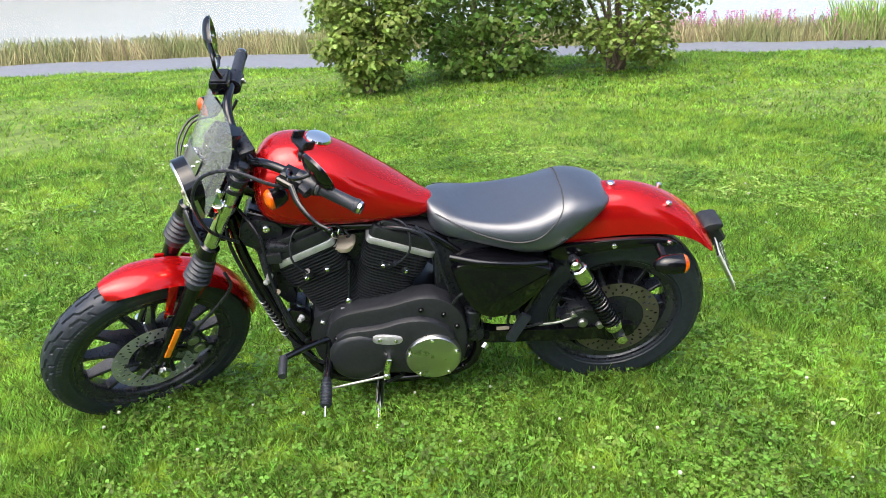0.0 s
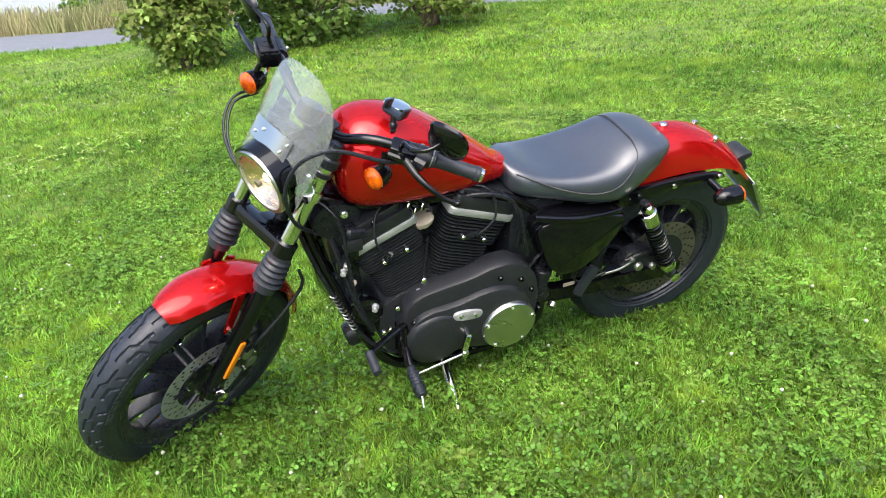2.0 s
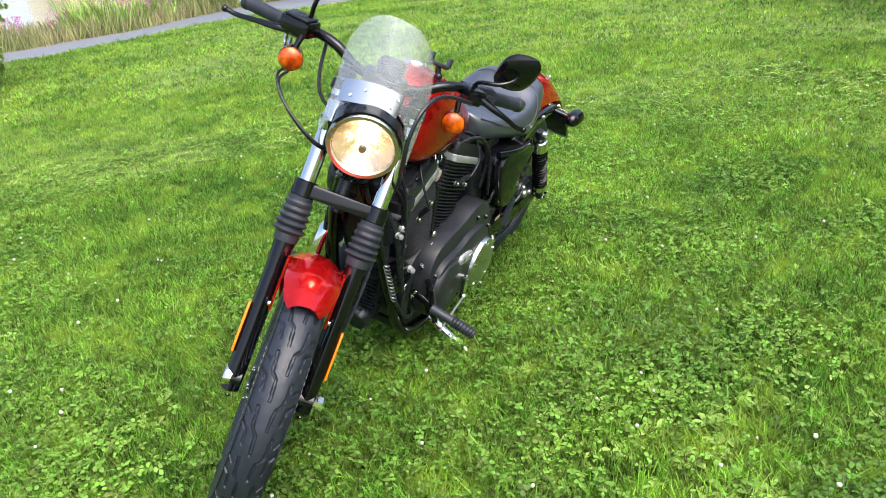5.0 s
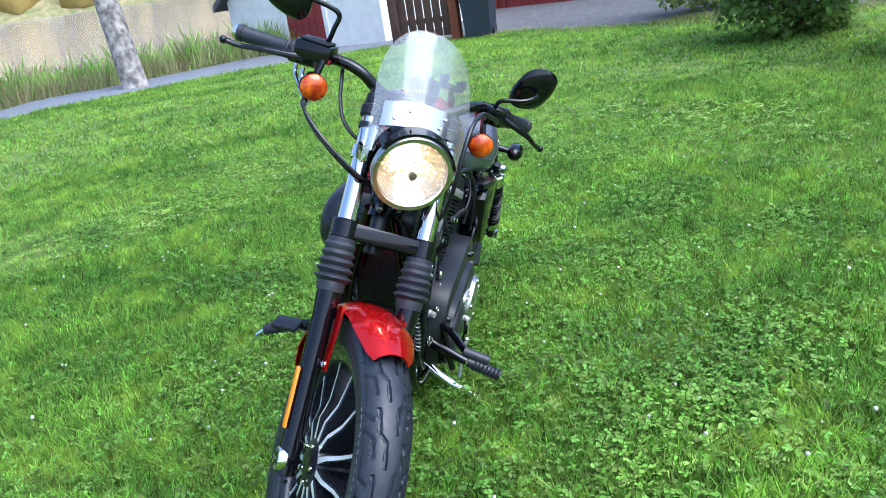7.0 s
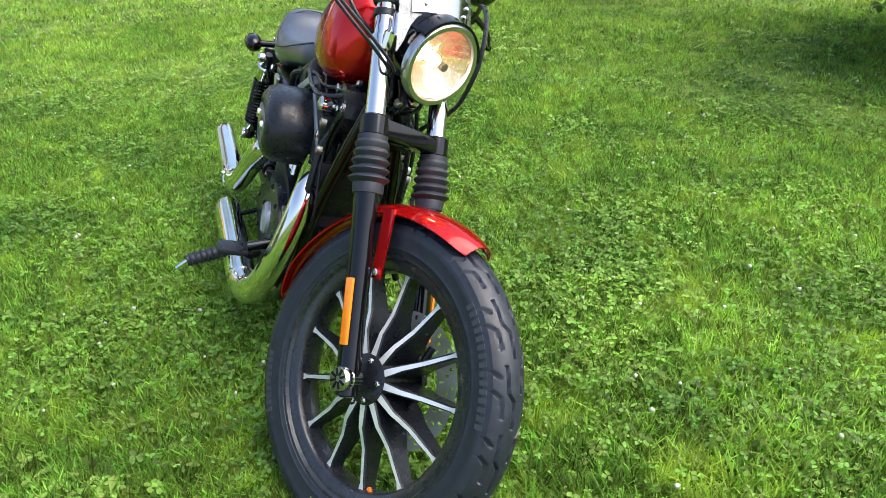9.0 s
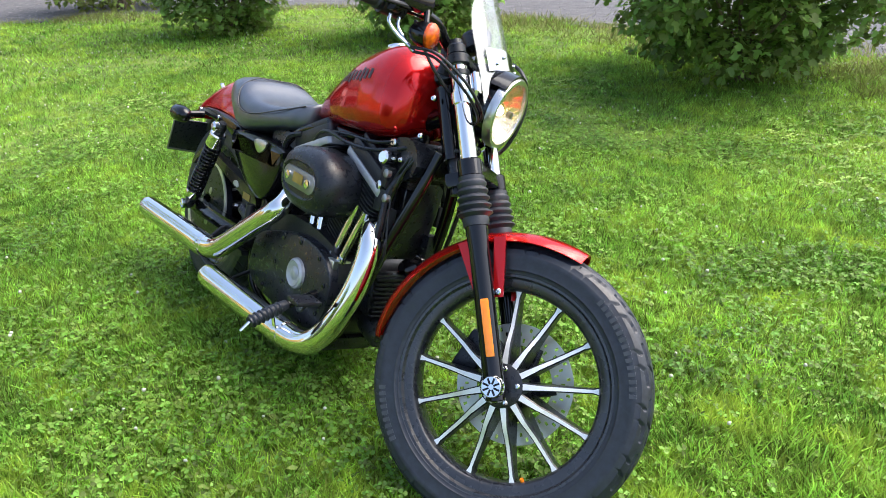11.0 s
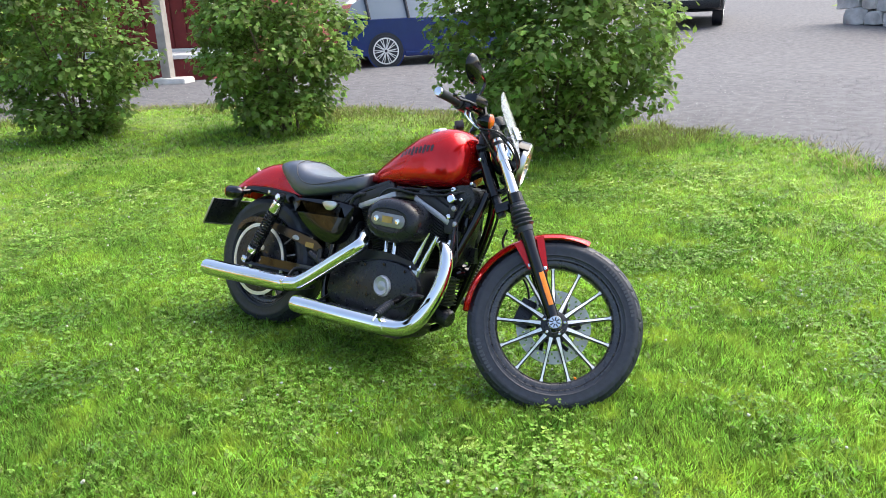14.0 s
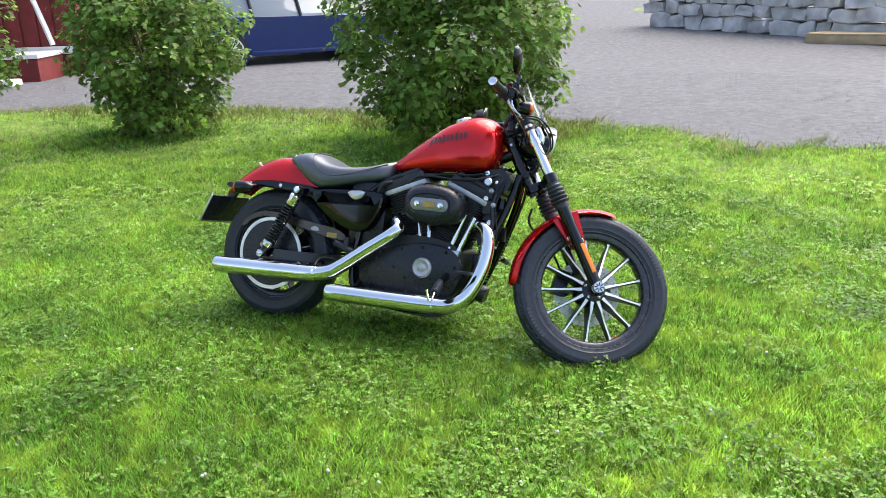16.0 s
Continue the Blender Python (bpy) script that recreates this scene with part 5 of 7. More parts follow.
# cables and hoses
CABLES = [([(1.035, 0.222, 1.025), (1.078, 0.209, 1.045), (1.157, 0.135, 1.067), (1.222, 0.098, 1.045), (1.258, 0.090, 0.990), (1.266, 0.098, 0.930), (1.245, 0.112, 0.850), (1.18, 0.115, 0.770)], 0.0052, 1),
          ([(1.082, -0.234, 0.953), (1.150, -0.243, 0.954), (1.205, -0.213, 0.933), (1.240, -0.160, 0.905), (1.248, -0.100, 0.876), (1.20, -0.05, 0.850)], 0.0036, 1),
          ([(1.090, -0.226, 0.947), (1.152, -0.236, 0.945), (1.200, -0.206, 0.922), (1.234, -0.154, 0.894), (1.240, -0.098, 0.866), (1.19, -0.05, 0.840)], 0.0036, 1),
          ([(1.03, -0.165, 1.03), (1.08, -0.155, 0.97), (1.12, -0.13, 0.93), (1.15, -0.06, 0.90)], 0.0045, 1),
          ([(1.245, 0.127, 0.68), (1.24, 0.135, 0.62), (1.29, 0.135, 0.56), (1.37, 0.125, 0.48), (1.40, 0.10, 0.41)], 0.005, 1)]
for pts, r, turn in CABLES:
    part("cable", tube(pts, r, 8), BLACKM, bike, "black cable", STEER if turn else None)
LOOM = [([(1.17, 0.05, 0.76), (1.160, 0.075, 0.69), (1.115, 0.098, 0.55), (1.055, 0.112, 0.39), (0.98, 0.12, 0.28), (0.93, 0.12, 0.25)], 0.006),
        ([(1.12, 0.05, 0.82), (1.07, 0.10, 0.76), (1.06, 0.12, 0.64), (1.045, 0.12, 0.50), (1.03, 0.12, 0.42)], 0.005),
        ([(0.75, 0.085, 0.745), (0.66, 0.11, 0.752), (0.59, 0.12, 0.72), (0.555, 0.125, 0.64), (0.56, 0.12, 0.55)], 0.006),
        ([(0.62, 0.10, 0.75), (0.57, 0.13, 0.69), (0.55, 0.14, 0.60), (0.53, 0.14, 0.52)], 0.005),
        ([(1.10, -0.06, 0.78), (1.00, -0.11, 0.745), (0.88, -0.115, 0.735), (0.76, -0.11, 0.74), (0.70, -0.105, 0.72), (0.66, -0.10, 0.66)], 0.0055),
        ([(1.09, -0.05, 0.80), (0.98, -0.095, 0.762), (0.84, -0.10, 0.752), (0.72, -0.105, 0.735)], 0.005),
        ([(0.60, -0.10, 0.70), (0.56, -0.12, 0.68), (0.54, -0.12, 0.62), (0.545, -0.11, 0.55)], 0.009),
        ([(1.12, -0.045, 0.76), (1.09, -0.075, 0.70), (1.07, -0.09, 0.60), (1.04, -0.10, 0.50)], 0.006)]
for pts, r in LOOM:
    part("hose", tube(pts, r, 8), BLACKM, bike)
part("hose_spring", tube([Vector((1.105, 0.102, 0.52)) + Vector((-0.055, 0.012, -0.145)) * (i / 80) + Vector((math.cos(i * 0.8) * 0.008, math.sin(i * 0.8) * 0.008, 0)) for i in range(81)], 0.002, 5, 2), STEEL, bike, "coiled wire sleeve")
part("ignition_switch", join(turned([(0, 0.018), (0.03, 0.018), (0.034, 0.014)], 16, (1.045, -0.085, 0.735), (0.1, -1, 0.1))), CHROME, bike, "chrome key switch")
part("neck_cover", slab([(1.06, 0.80), (1.12, 0.79), (1.14, 0.72), (1.08, 0.68), (1.01, 0.72), (1.00, 0.77)], -0.075, 0.075, 0.008, 1), BLACKM, bike)
for x, s, z, r in ((1.03, -1, 0.775, 0.012), (1.075, -1, 0.74, 0.008), (1.05, 1, 0.765, 0.012)):
    part("neck_bolt", bolt((x, s * 0.075, z), (0, s, 0), r, 0.01), CHROME, bike, "bright bolt")
part("throttle_body", join(tube([(0.812, -0.09, 0.60), (0.812, 0.03, 0.60)], 0.035, 18), block(0.76, 0.87, -0.05, 0.04, 0.60, 0.70, 0.01)), BLACKM, bike)
# added filler: a block that keeps the gap behind the rear cylinder black
part("black_filler_block", block(0.40, 0.575, -0.095, 0.10, 0.40, 0.69, 0.012), BLACKM, bike)
part("front_engine_mount", slab([(1.10, 0.70), (1.09, 0.58), (1.05, 0.47), (1.00, 0.46), (1.02, 0.60), (1.04, 0.72)], -0.060, 0.060, 0.006, 1), BLACKM, bike)
part("wire_connector", block(1.030, 1.075, -0.105, -0.070, 0.60, 0.66, 0.006), SATIN, bike)
part("wire_connector", block(1.050, 1.085, -0.100, -0.070, 0.50, 0.55, 0.006), SATIN, bike)
part("wire_connector", block(1.015, 1.060, 0.085, 0.118, 0.665, 0.70, 0.006), SATIN, bike)
part("idle_motor", turned([(0, 0.022), (0.05, 0.022), (0.06, 0.014)], 18, (1.00, 0.085, 0.700), (0.95, 0.1, 0.25)), BLACKM, bike)
for k, (x, z) in enumerate(((1.065, 0.700), (1.045, 0.665), (1.080, 0.640), (1.070, 0.565))):
    part("cable_clip", turned([(0, 0.011), (0.012, 0.011), (0.014, 0.007)], 12, (x, -0.098, z), (0, -1, 0.1)), CHROME if k % 2 else STEEL, bike)
for pts, r in (([(1.10, -0.05, 0.74), (1.075, -0.095, 0.66), (1.085, -0.11, 0.55), (1.06, -0.11, 0.43), (1.02, -0.105, 0.33)], 0.009), ([(1.09, 0.05, 0.70), (1.07, 0.10, 0.60), (1.04, 0.115, 0.47), (1.00, 0.115, 0.36)], 0.009), ([(0.50, 0.12, 0.44), (0.53, 0.145, 0.47), (0.50, 0.15, 0.52), (0.47, 0.14, 0.50)], 0.005)):
    part("hose", tube(pts, r, 8), BLACKM, bike)

for k, (x, y, z, s) in enumerate(((1.075, -0.085, 0.585, 0.030), (1.055, -0.095, 0.690, 0.026), (1.095, -0.055, 0.640, 0.034), (1.065, 0.085, 0.600, 0.028), (1.080, 0.060, 0.520, 0.032), (1.040, 0.105, 0.655, 0.022))):
    part("wire_connector", block(x - s * 0.6, x + s * 0.6, y - s * 0.5, y + s * 0.5, z - s, z + s, 0.004), (SATIN, BLACKM, GLOSS)[k % 3], bike)
for k in range(3):
    x = 1.072 + 0.012 * k
    part("wire", tube([(x + 0.03, -0.07, 0.76), (x + 0.012 * math.sin(k * 2.1), -0.090, 0.68), (x - 0.005, -0.094 + 0.004 * (k % 2), 0.60), (x - 0.012 + 0.01 * (k % 3), -0.09, 0.50), (x - 0.03, -0.09, 0.42)], 0.0036 + 0.001 * (k % 2), 7, 4), (BLACKM, GLOSS)[k % 2], bike)
part("wire", tube([(1.080, 0.06, 0.76), (1.060, 0.100, 0.70), (1.060, 0.112, 0.60), (1.040, 0.112, 0.50), (1.010, 0.115, 0.40)], 0.0036, 7, 4), BLACKM, bike)
part("wire_nut", bolt((1.060, 0.108, 0.620), (0.3, 1, 0), 0.010, 0.014), BAND, bike)
part("wire_nut", bolt((1.046, 0.112, 0.560), (0.3, 1, 0), 0.008, 0.012), CREAM, bike)

for x, y, z, r in ((1.068, 0.104, 0.600, 0.008), (0.990, 0.118, 0.455, 0.008)):
    part("fitting", turned([(0, r * 1.3), (0.006, r * 1.3), (0.008, r), (0.020, r), (0.022, r * 0.6)], 12, (x, y, z), (0.4, 0.9, 0.1)), BAND, bike, "small silver fitting")
for x, z in ((1.112, 0.905), (1.092, 0.808)):
    part("neck_bolt", bolt((x, -0.045, z), (0.1, -1, 0.1), 0.0075, 0.010), CHROME, bike, "bright bolt")

# ---- the land ----
CX, CY = 0.8, 0.0
EDGE = [(-44, 20.0), (-62.5, 11.3), (-74, 9.8), (-85.5, 8.9), (-102, 9.0), (-118.5, 9.4), (-127, 9.8), (-134, 10.3), (-141, 11.0), (-155, 11.6), (-168, 12.0), (-176.5, 11.3), (-190, 9.4), (-213, 8.8), (-238, 6.4), (-274, 5.2), (-292, 4.7), (-327, 6.2), (-347.4, 11.5)]


def edge_radius(deg):
    """How far the lawn reaches from the middle, by direction."""
    a = -((-deg) % 360.0)
    if a > -44 or a < -347.4:
        return 60.0
    return float(np.interp(-a, [-e[0] for e in EDGE], [e[1] for e in EDGE])) + 0.10 * math.sin(a * 0.31) + 0.07 * math.sin(a * 0.83 + 1)


def rise(r):
    return np.interp(r, [0, 2.4, 4, 6, 8, 11, 14, 20, 40, 70, 900], [0, 0, 0.052, 0.130, 0.165, 0.160, 0.150, 0.44, 1.15, 1.9, 2.0])


def lake_side(deg):
    """1 towards the lake, 0 towards the yard."""
    a = (-deg) % 360.0
    return float(np.interp(a, [0, 30, 44, 150, 161, 170], [0, 0, 1, 1, 0.6, 0]))


STEP = ([0, 85, 112, 134, 142, 180, 360], [0.03, 0.03, 0.12, 0.12, 0.02, 0.02, 0.02])  # how far the lane lies below the lawn


def land(x, y):
    r, deg = math.hypot(x - CX, y - CY), math.degrees(math.atan2(y - CY, x - CX))
    z = float(rise(r)) - 0.03
    e, k = edge_radius(deg), lake_side(deg)
    if k > 0:
        z = z + k * (min(z, 0.14) - z)
        z -= k * float(np.interp((-deg) % 360.0, *STEP)) * float(np.interp(r - e, [-0.15, 0.12], [0, 1]))
    if k > 0 and r > e + 3.0:
        z -= k * float(np.interp(r - e, [3.0, 5.5, 7.5, 30], [0, 0.15, 0.9, 2.5]))
    if r > 2.0:
        z += 0.02 * noise.noise((x * 0.6, y * 0.6, 0))
    return z


def ring_sheet(a0, a1, r_of, steps, lift, n):
    """A sheet between two directions; r_of(deg, v) gives the distance for v from 0 to 1."""
    rows = []
    for i in range(n + 1):
        d = a0 + (a1 - a0) * i / n
        row = []
        for j in range(steps + 1):
            r = r_of(d, j / steps)
            x, y = CX + r * math.cos(radians(d)), CY + r * math.sin(radians(d))
            row.append(Vector((x, y, land(x, y) + (lift if 0 < j else -0.03))))
        rows.append(row)
    return rows


LAWN = mat("lawn", (0.165, 0.240, 0.032), 0.9, bump=0.8, scale=55, vary=0.5, dark=(0.070, 0.115, 0.016))
GRAVEL = mat("grey_gravel", (0.125, 0.125, 0.132), 0.9, bump=0.7, scale=90, vary=0.45, dark=(0.066, 0.067, 0.072))
ASPHALT = mat("pale_asphalt", (0.17, 0.18, 0.205), 0.8, bump=0.4, scale=90, vary=0.15)
radii = [0.0, 0.4, 0.8, 1.2, 1.6, 2.0, 2.4, 2.8, 3.3, 3.8, 4.4, 5, 5.6, 6.2, 7, 7.8, 8.6, 9.4, 10.2, 11, 12, 13, 14, 15, 16.5, 18, 20, 23, 26, 30, 36, 44, 55, 70, 100, 160, 300, 700]
bm = bmesh.new()
n = 160
vs = [[bm.verts.new((CX + r * math.cos(i * math.tau / n), CY + r * math.sin(i * math.tau / n), land(CX + r * math.cos(i * math.tau / n), CY + r * math.sin(i * math.tau / n)))) for i in range(n)] for r in radii[1:]]
mid = bm.verts.new((CX, CY, land(CX, CY)))
for i in range(n):
    bm.faces.new((mid, vs[0][i], vs[0][(i + 1) % n]))
    for a, b in zip(vs, vs[1:]):
        bm.faces.new((a[i], b[i], b[(i + 1) % n], a[(i + 1) % n]))
ground = tagged(part("ground", bm, LAWN, None), "mown green lawn with white clover", "lawn", kind="structure")

yard = ring_sheet(-170, -347, lambda d, v: edge_radius(d) - 0.05 + (70 - edge_radius(d)) * v ** 2.2, 26, 0.014, 120)
tagged(part("gravel_yard", sheet(yard, 0.01), GRAVEL, None), "pale grey gravel yard beside the lawn", "gravel yard", kind="structure")
road = ring_sheet(-44, -171, lambda d, v: edge_radius(d) + 0.05 + 2.5 * v, 5, 0.012, 90)
tagged(part("road", sheet(road, 0.01), ASPHALT, None), "narrow pale asphalt lane along the lake", "road", kind="structure")

# the lake, pale under the sky, with a wooded far shore
WATER = mat("lake_water", (0.36, 0.335, 0.315), 0.12, 0.0, bump=0.12, scale=3.0, spec=0.8)
bm = bmesh.new()
n = 48
inner = [bm.verts.new((CX + 11 * math.cos(radians(-30 - 150 * i / n)), CY + 11 * math.sin(radians(-30 - 150 * i / n)), -0.45)) for i in range(n + 1)]
outer = [bm.verts.new((CX + 190 * math.cos(radians(-30 - 150 * i / n)), CY + 190 * math.sin(radians(-30 - 150 * i / n)), -0.45)) for i in range(n + 1)]
for i in range(n):
    bm.faces.new((inner[i], outer[i], outer[i + 1], inner[i + 1]))
tilt = Matrix.Rotation(radians(1.7), 4, Vector((math.sin(radians(213)), -math.cos(radians(213)), 0)))
tagged(part("lake_water", bm, WATER, None, "", tilt), "pale still lake beyond the lane", "lake", kind="structure")

rng = np.random.default_rng(7)


def stuff_mesh(name, verts, tris, material, label, category, mi=None):
    """One mesh from arrays of points and triangles."""
    me = bpy.data.meshes.new(name)
    me.vertices.add(len(verts))
    me.vertices.foreach_set("co", np.ascontiguousarray(verts, dtype=np.float32).ravel())
    me.loops.add(len(tris) * 3)
    me.loops.foreach_set("vertex_index", np.ascontiguousarray(tris, dtype=np.int32).ravel())
    me.polygons.add(len(tris))
    me.polygons.foreach_set("loop_start", np.arange(0, len(tris) * 3, 3, dtype=np.int32))
    for one in material if isinstance(material, (list, tuple)) else (material,):
        me.materials.append(one)
    if mi is not None:
        me.polygons.foreach_set("material_index", np.ascontiguousarray(mi, dtype=np.int32))
    me.update()
    me.validate()
    ob = new(name, me)
    if label:
        tagged(ob, label, category, kind="stuff")
    return ob


EDGE_TABLE = np.array([edge_radius(-d) for d in range(361)])


def land_z(x, y):
    """The lawn's height for arrays of places."""
    r = np.hypot(x - CX, y - CY)
    a = (-np.degrees(np.arctan2(y - CY, x - CX))) % 360.0
    z = rise(r) - 0.03
    k = np.interp(a, [0, 30, 44, 150, 161, 170], [0, 0, 1, 1, 0.6, 0])
    z = z + k * (np.minimum(z, 0.14) - z)
    return z - k * np.interp(a, *STEP) * np.interp(r - np.interp(a, np.arange(361), EDGE_TABLE), [-0.15, 0.12], [0, 1])




def scatter(count, r0, r1, a0=0.0, a1=360.0, inside=0.0):
    """Places spread evenly over a ring, kept on the lawn."""
    a = rng.uniform(a0, a1, count)
    r = np.sqrt(rng.uniform(r0 * r0, r1 * r1, count))
    keep = r < np.interp((-a) % 360, np.arange(361), EDGE_TABLE) - inside
    a, r = a[keep], r[keep]
    return CX + r * np.cos(np.radians(a)), CY + r * np.sin(np.radians(a))


FOOT = bike.matrix_basis @ Vector((0.80, 0.33, 0.07))  # grass is pressed down under the stand


def patchy(x, y, s):
    return 0.5 + 0.25 * (np.sin(x * s + 1.3 * np.sin(y * s * 0.7)) + np.sin(y * s * 1.1 + 1.7 * np.sin(x * s * 0.6 + 2)))


def blades(x, y, height, width, lean=0.55, tuft=0.0, per=12, flat=False):
    """Grass blades; with tuft set, most of them gather into tufts of that radius."""
    n = len(x)
    b = rng.uniform(0, math.tau, n)
    g = np.ones(n)
    if tuft:
        which = np.where(rng.uniform(0, 1, n) < 0.62, rng.integers(0, max(1, n // per), n), np.arange(n))
        mine = which == np.arange(n)
        g = rng.uniform(0.65, 1.35, n)[which]
        b = np.where(mine, b, b[which] + rng.normal(0, 0.8, n))
        x, y = np.where(mine, x, x[which] + rng.normal(0, tuft, n)), np.where(mine, y, y[which] + rng.normal(0, tuft, n))
    z = land_z(x, y) - 0.02 * (np.hypot(x - FOOT.x, y - FOOT.y) < 0.05)
    a = rng.uniform(0, math.tau, n)
    h = height * g * rng.uniform(0.6, 1.25, n) * (0.75 + 0.5 * patchy(x, y, 3.1))
    w = width * rng.uniform(0.7, 1.3, n)
    l = h * lean * rng.uniform(0.2, 1.5, n)
    sx, sy = np.cos(a) * w, np.sin(a) * w
    lx, ly = np.cos(b) * l, np.sin(b) * l
    if flat:
        v = np.stack([np.stack([x - sx, y - sy, z - 0.004], 1), np.stack([x + sx, y + sy, z - 0.004], 1), np.stack([x + lx, y + ly, z + h * (1 - 0.15 * l / h)], 1)], 1)
        return v.reshape(-1, 3), np.arange(n * 3).reshape(-1, 3)
    top = z + h * (1 - 0.15 * l / h)
    v = np.empty((n, 4, 3))
    v[:, 0] = np.stack([x - sx, y - sy, z - 0.004], 1)
    v[:, 1] = np.stack([x + sx, y + sy, z - 0.004], 1)
    v[:, 2] = np.stack([x - sx * 0.5 + lx, y - sy * 0.5 + ly, top], 1)
    v[:, 3] = np.stack([x + sx * 0.5 + lx * 0.93, y + sy * 0.5 + ly * 0.93, top - h * 0.06], 1)
    base = (np.arange(n) * 4)[:, None, None]
    t = base + np.array([[0, 1, 2], [1, 3, 2]])[None]
    return v.reshape(-1, 3), t.reshape(-1, 3)


def merged(*pairs):
    vs, ts, k = [], [], 0
    for v, t in pairs:
        vs.append(v)
        ts.append(t + k)
        k += len(v)
    return np.concatenate(vs), np.concatenate(ts)




def lawn_mat(name, light, dark, yellow, trans):
    """Leaves that differ from blade to blade and from patch to patch."""
    m = mat(name, light, 0.55, vary=0.4, scale=11, dark=dark, island=0.80, trans=trans, spec=0.3)
    nt = m.node_tree
    bsdf = nt.nodes["Principled BSDF"]
    src = bsdf.inputs["Base Color"].links[0].from_socket
    co = nt.nodes.new("ShaderNodeTexCoord")
    n2 = nt.nodes.new("ShaderNodeTexNoise")
    n2.inputs["Scale"].default_value, n2.inputs["Detail"].default_value = 4.5, 3
    nt.links.new(co.outputs["Object"], n2.inputs["Vector"])
    mr = nt.nodes.new("ShaderNodeMapRange")
    mr.inputs["From Min"].default_value, mr.inputs["From Max"].default_value = 0.50, 0.72
    mr.inputs["To Max"].default_value = 0.75
    nt.links.new(n2.outputs["Fac"], mr.inputs["Value"])
    mx = nt.nodes.new("ShaderNodeMix")
    mx.data_type = "RGBA"
    nt.links.new(mr.outputs[0], mx.inputs["Factor"])
    nt.links.new(src, mx.inputs["A"])
    mx.inputs["B"].default_value = (*yellow, 1)
    out = [s for s in mx.outputs if s.type == "RGBA"][0]
    nt.links.new(out, bsdf.inputs["Base Color"])
    n3 = nt.nodes.new("ShaderNodeTexNoise")
    n3.inputs["Scale"].default_value, n3.inputs["Detail"].default_value = 14, 3
    nt.links.new(co.outputs["Object"], n3.inputs["Vector"])
    m3 = nt.nodes.new("ShaderNodeMapRange")
    m3.inputs["From Min"].default_value, m3.inputs["From Max"].default_value = 0.32, 0.66
    m3.inputs["To Min"].default_value, m3.inputs["To Max"].default_value = 0.56, 1.22
    nt.links.new(n3.outputs["Fac"], m3.inputs["Value"])
    hv = nt.nodes.new("ShaderNodeHueSaturation")
    nt.links.new(out, hv.inputs["Color"])
    nt.links.new(m3.outputs[0], hv.inputs["Value"])
    out = hv.outputs["Color"]
    nt.links.new(out, bsdf.inputs["Base Color"])
    for node in nt.nodes:
        if node.type == "BSDF_TRANSLUCENT":
            nt.links.new(out, node.inputs["Color"])
    return m


GRASS = lawn_mat("grass_blades", (0.375, 0.565, 0.082), (0.145, 0.288, 0.040), (0.49, 0.655, 0.086), 0.60)
CLOVER = mat("clover_leaves", (0.250, 0.410, 0.058), 0.5, vary=0.35, scale=14, dark=(0.100, 0.195, 0.031), island=0.66, trans=0.45, spec=0.35)
WEED = mat("broad_weed_leaves", (0.40, 0.54, 0.13), 0.5, vary=0.35, scale=14, dark=(0.14, 0.24, 0.045), island=0.40, trans=0.25, spec=0.22)
PETAL = mat("clover_flowers", (0.55, 0.56, 0.45), 0.8, vary=0.2, scale=80)
near = blades(*scatter(480000, 0, 2.6), 0.040, 0.0022, 0.85, 0.015)
mid_ = blades(*scatter(300000, 2.6, 5.0, 40, 320), 0.040, 0.0030, 0.85, 0.022, flat=True)
far = blades(*scatter(420000, 5.0, 11.5, 60, 300), 0.036, 0.0060, 1.0, 0.04, flat=True)
side_ = blades(*scatter(30000, 2.6, 8.0, -60, 60), 0.045, 0.0060, 1.0, 0.04, flat=True)
a_ = rng.uniform(35, 315, 9000)
r_ = np.interp((-a_) % 360, np.arange(361), EDGE_TABLE) - rng.uniform(-0.12, 0.25, 9000)
tufts = blades(CX + r_ * np.cos(np.radians(a_)), CY + r_ * np.sin(np.radians(a_)), 0.06, 0.005, 0.9)
stuff_mesh("grass", *merged(near, mid_, far, side_, tufts), GRASS, "short green mown grass blades", "grass")


def clovers(x, y, size):
    n = len(x)
    z = land_z(x, y) + rng.uniform(0.020, 0.050, n)
    turn = rng.uniform(0, math.tau, n)
    s = size * rng.uniform(0.6, 1.3, n)
    tx, ty = rng.normal(0, 0.30, n), rng.normal(0, 0.30, n)
    shape = np.array([[0.03, 0.0], [0.55, -0.50], [1.0, -0.22], [1.0, 0.22], [0.55, 0.50]])
    fan = np.array([[0, 1, 2], [0, 2, 3], [0, 3, 4]])
    v = np.empty((n, 3, 5, 3))
    for k in range(3):
        a = turn + k * math.tau / 3 + rng.normal(0, 0.1, n)
        for j, (u, w) in enumerate(shape):
            px = (np.cos(a) * u - np.sin(a) * w) * s
            py = (np.sin(a) * u + np.cos(a) * w) * s
            v[:, k, j, 0], v[:, k, j, 1] = x + px, y + py
            v[:, k, j, 2] = z + px * tx + py * ty + s * (0.18 * abs(w) - 0.12 * u * u)
    base = (np.arange(n * 3) * 5)[:, None, None]
    return v.reshape(-1, 3), (base + fan[None]).reshape(-1, 3)


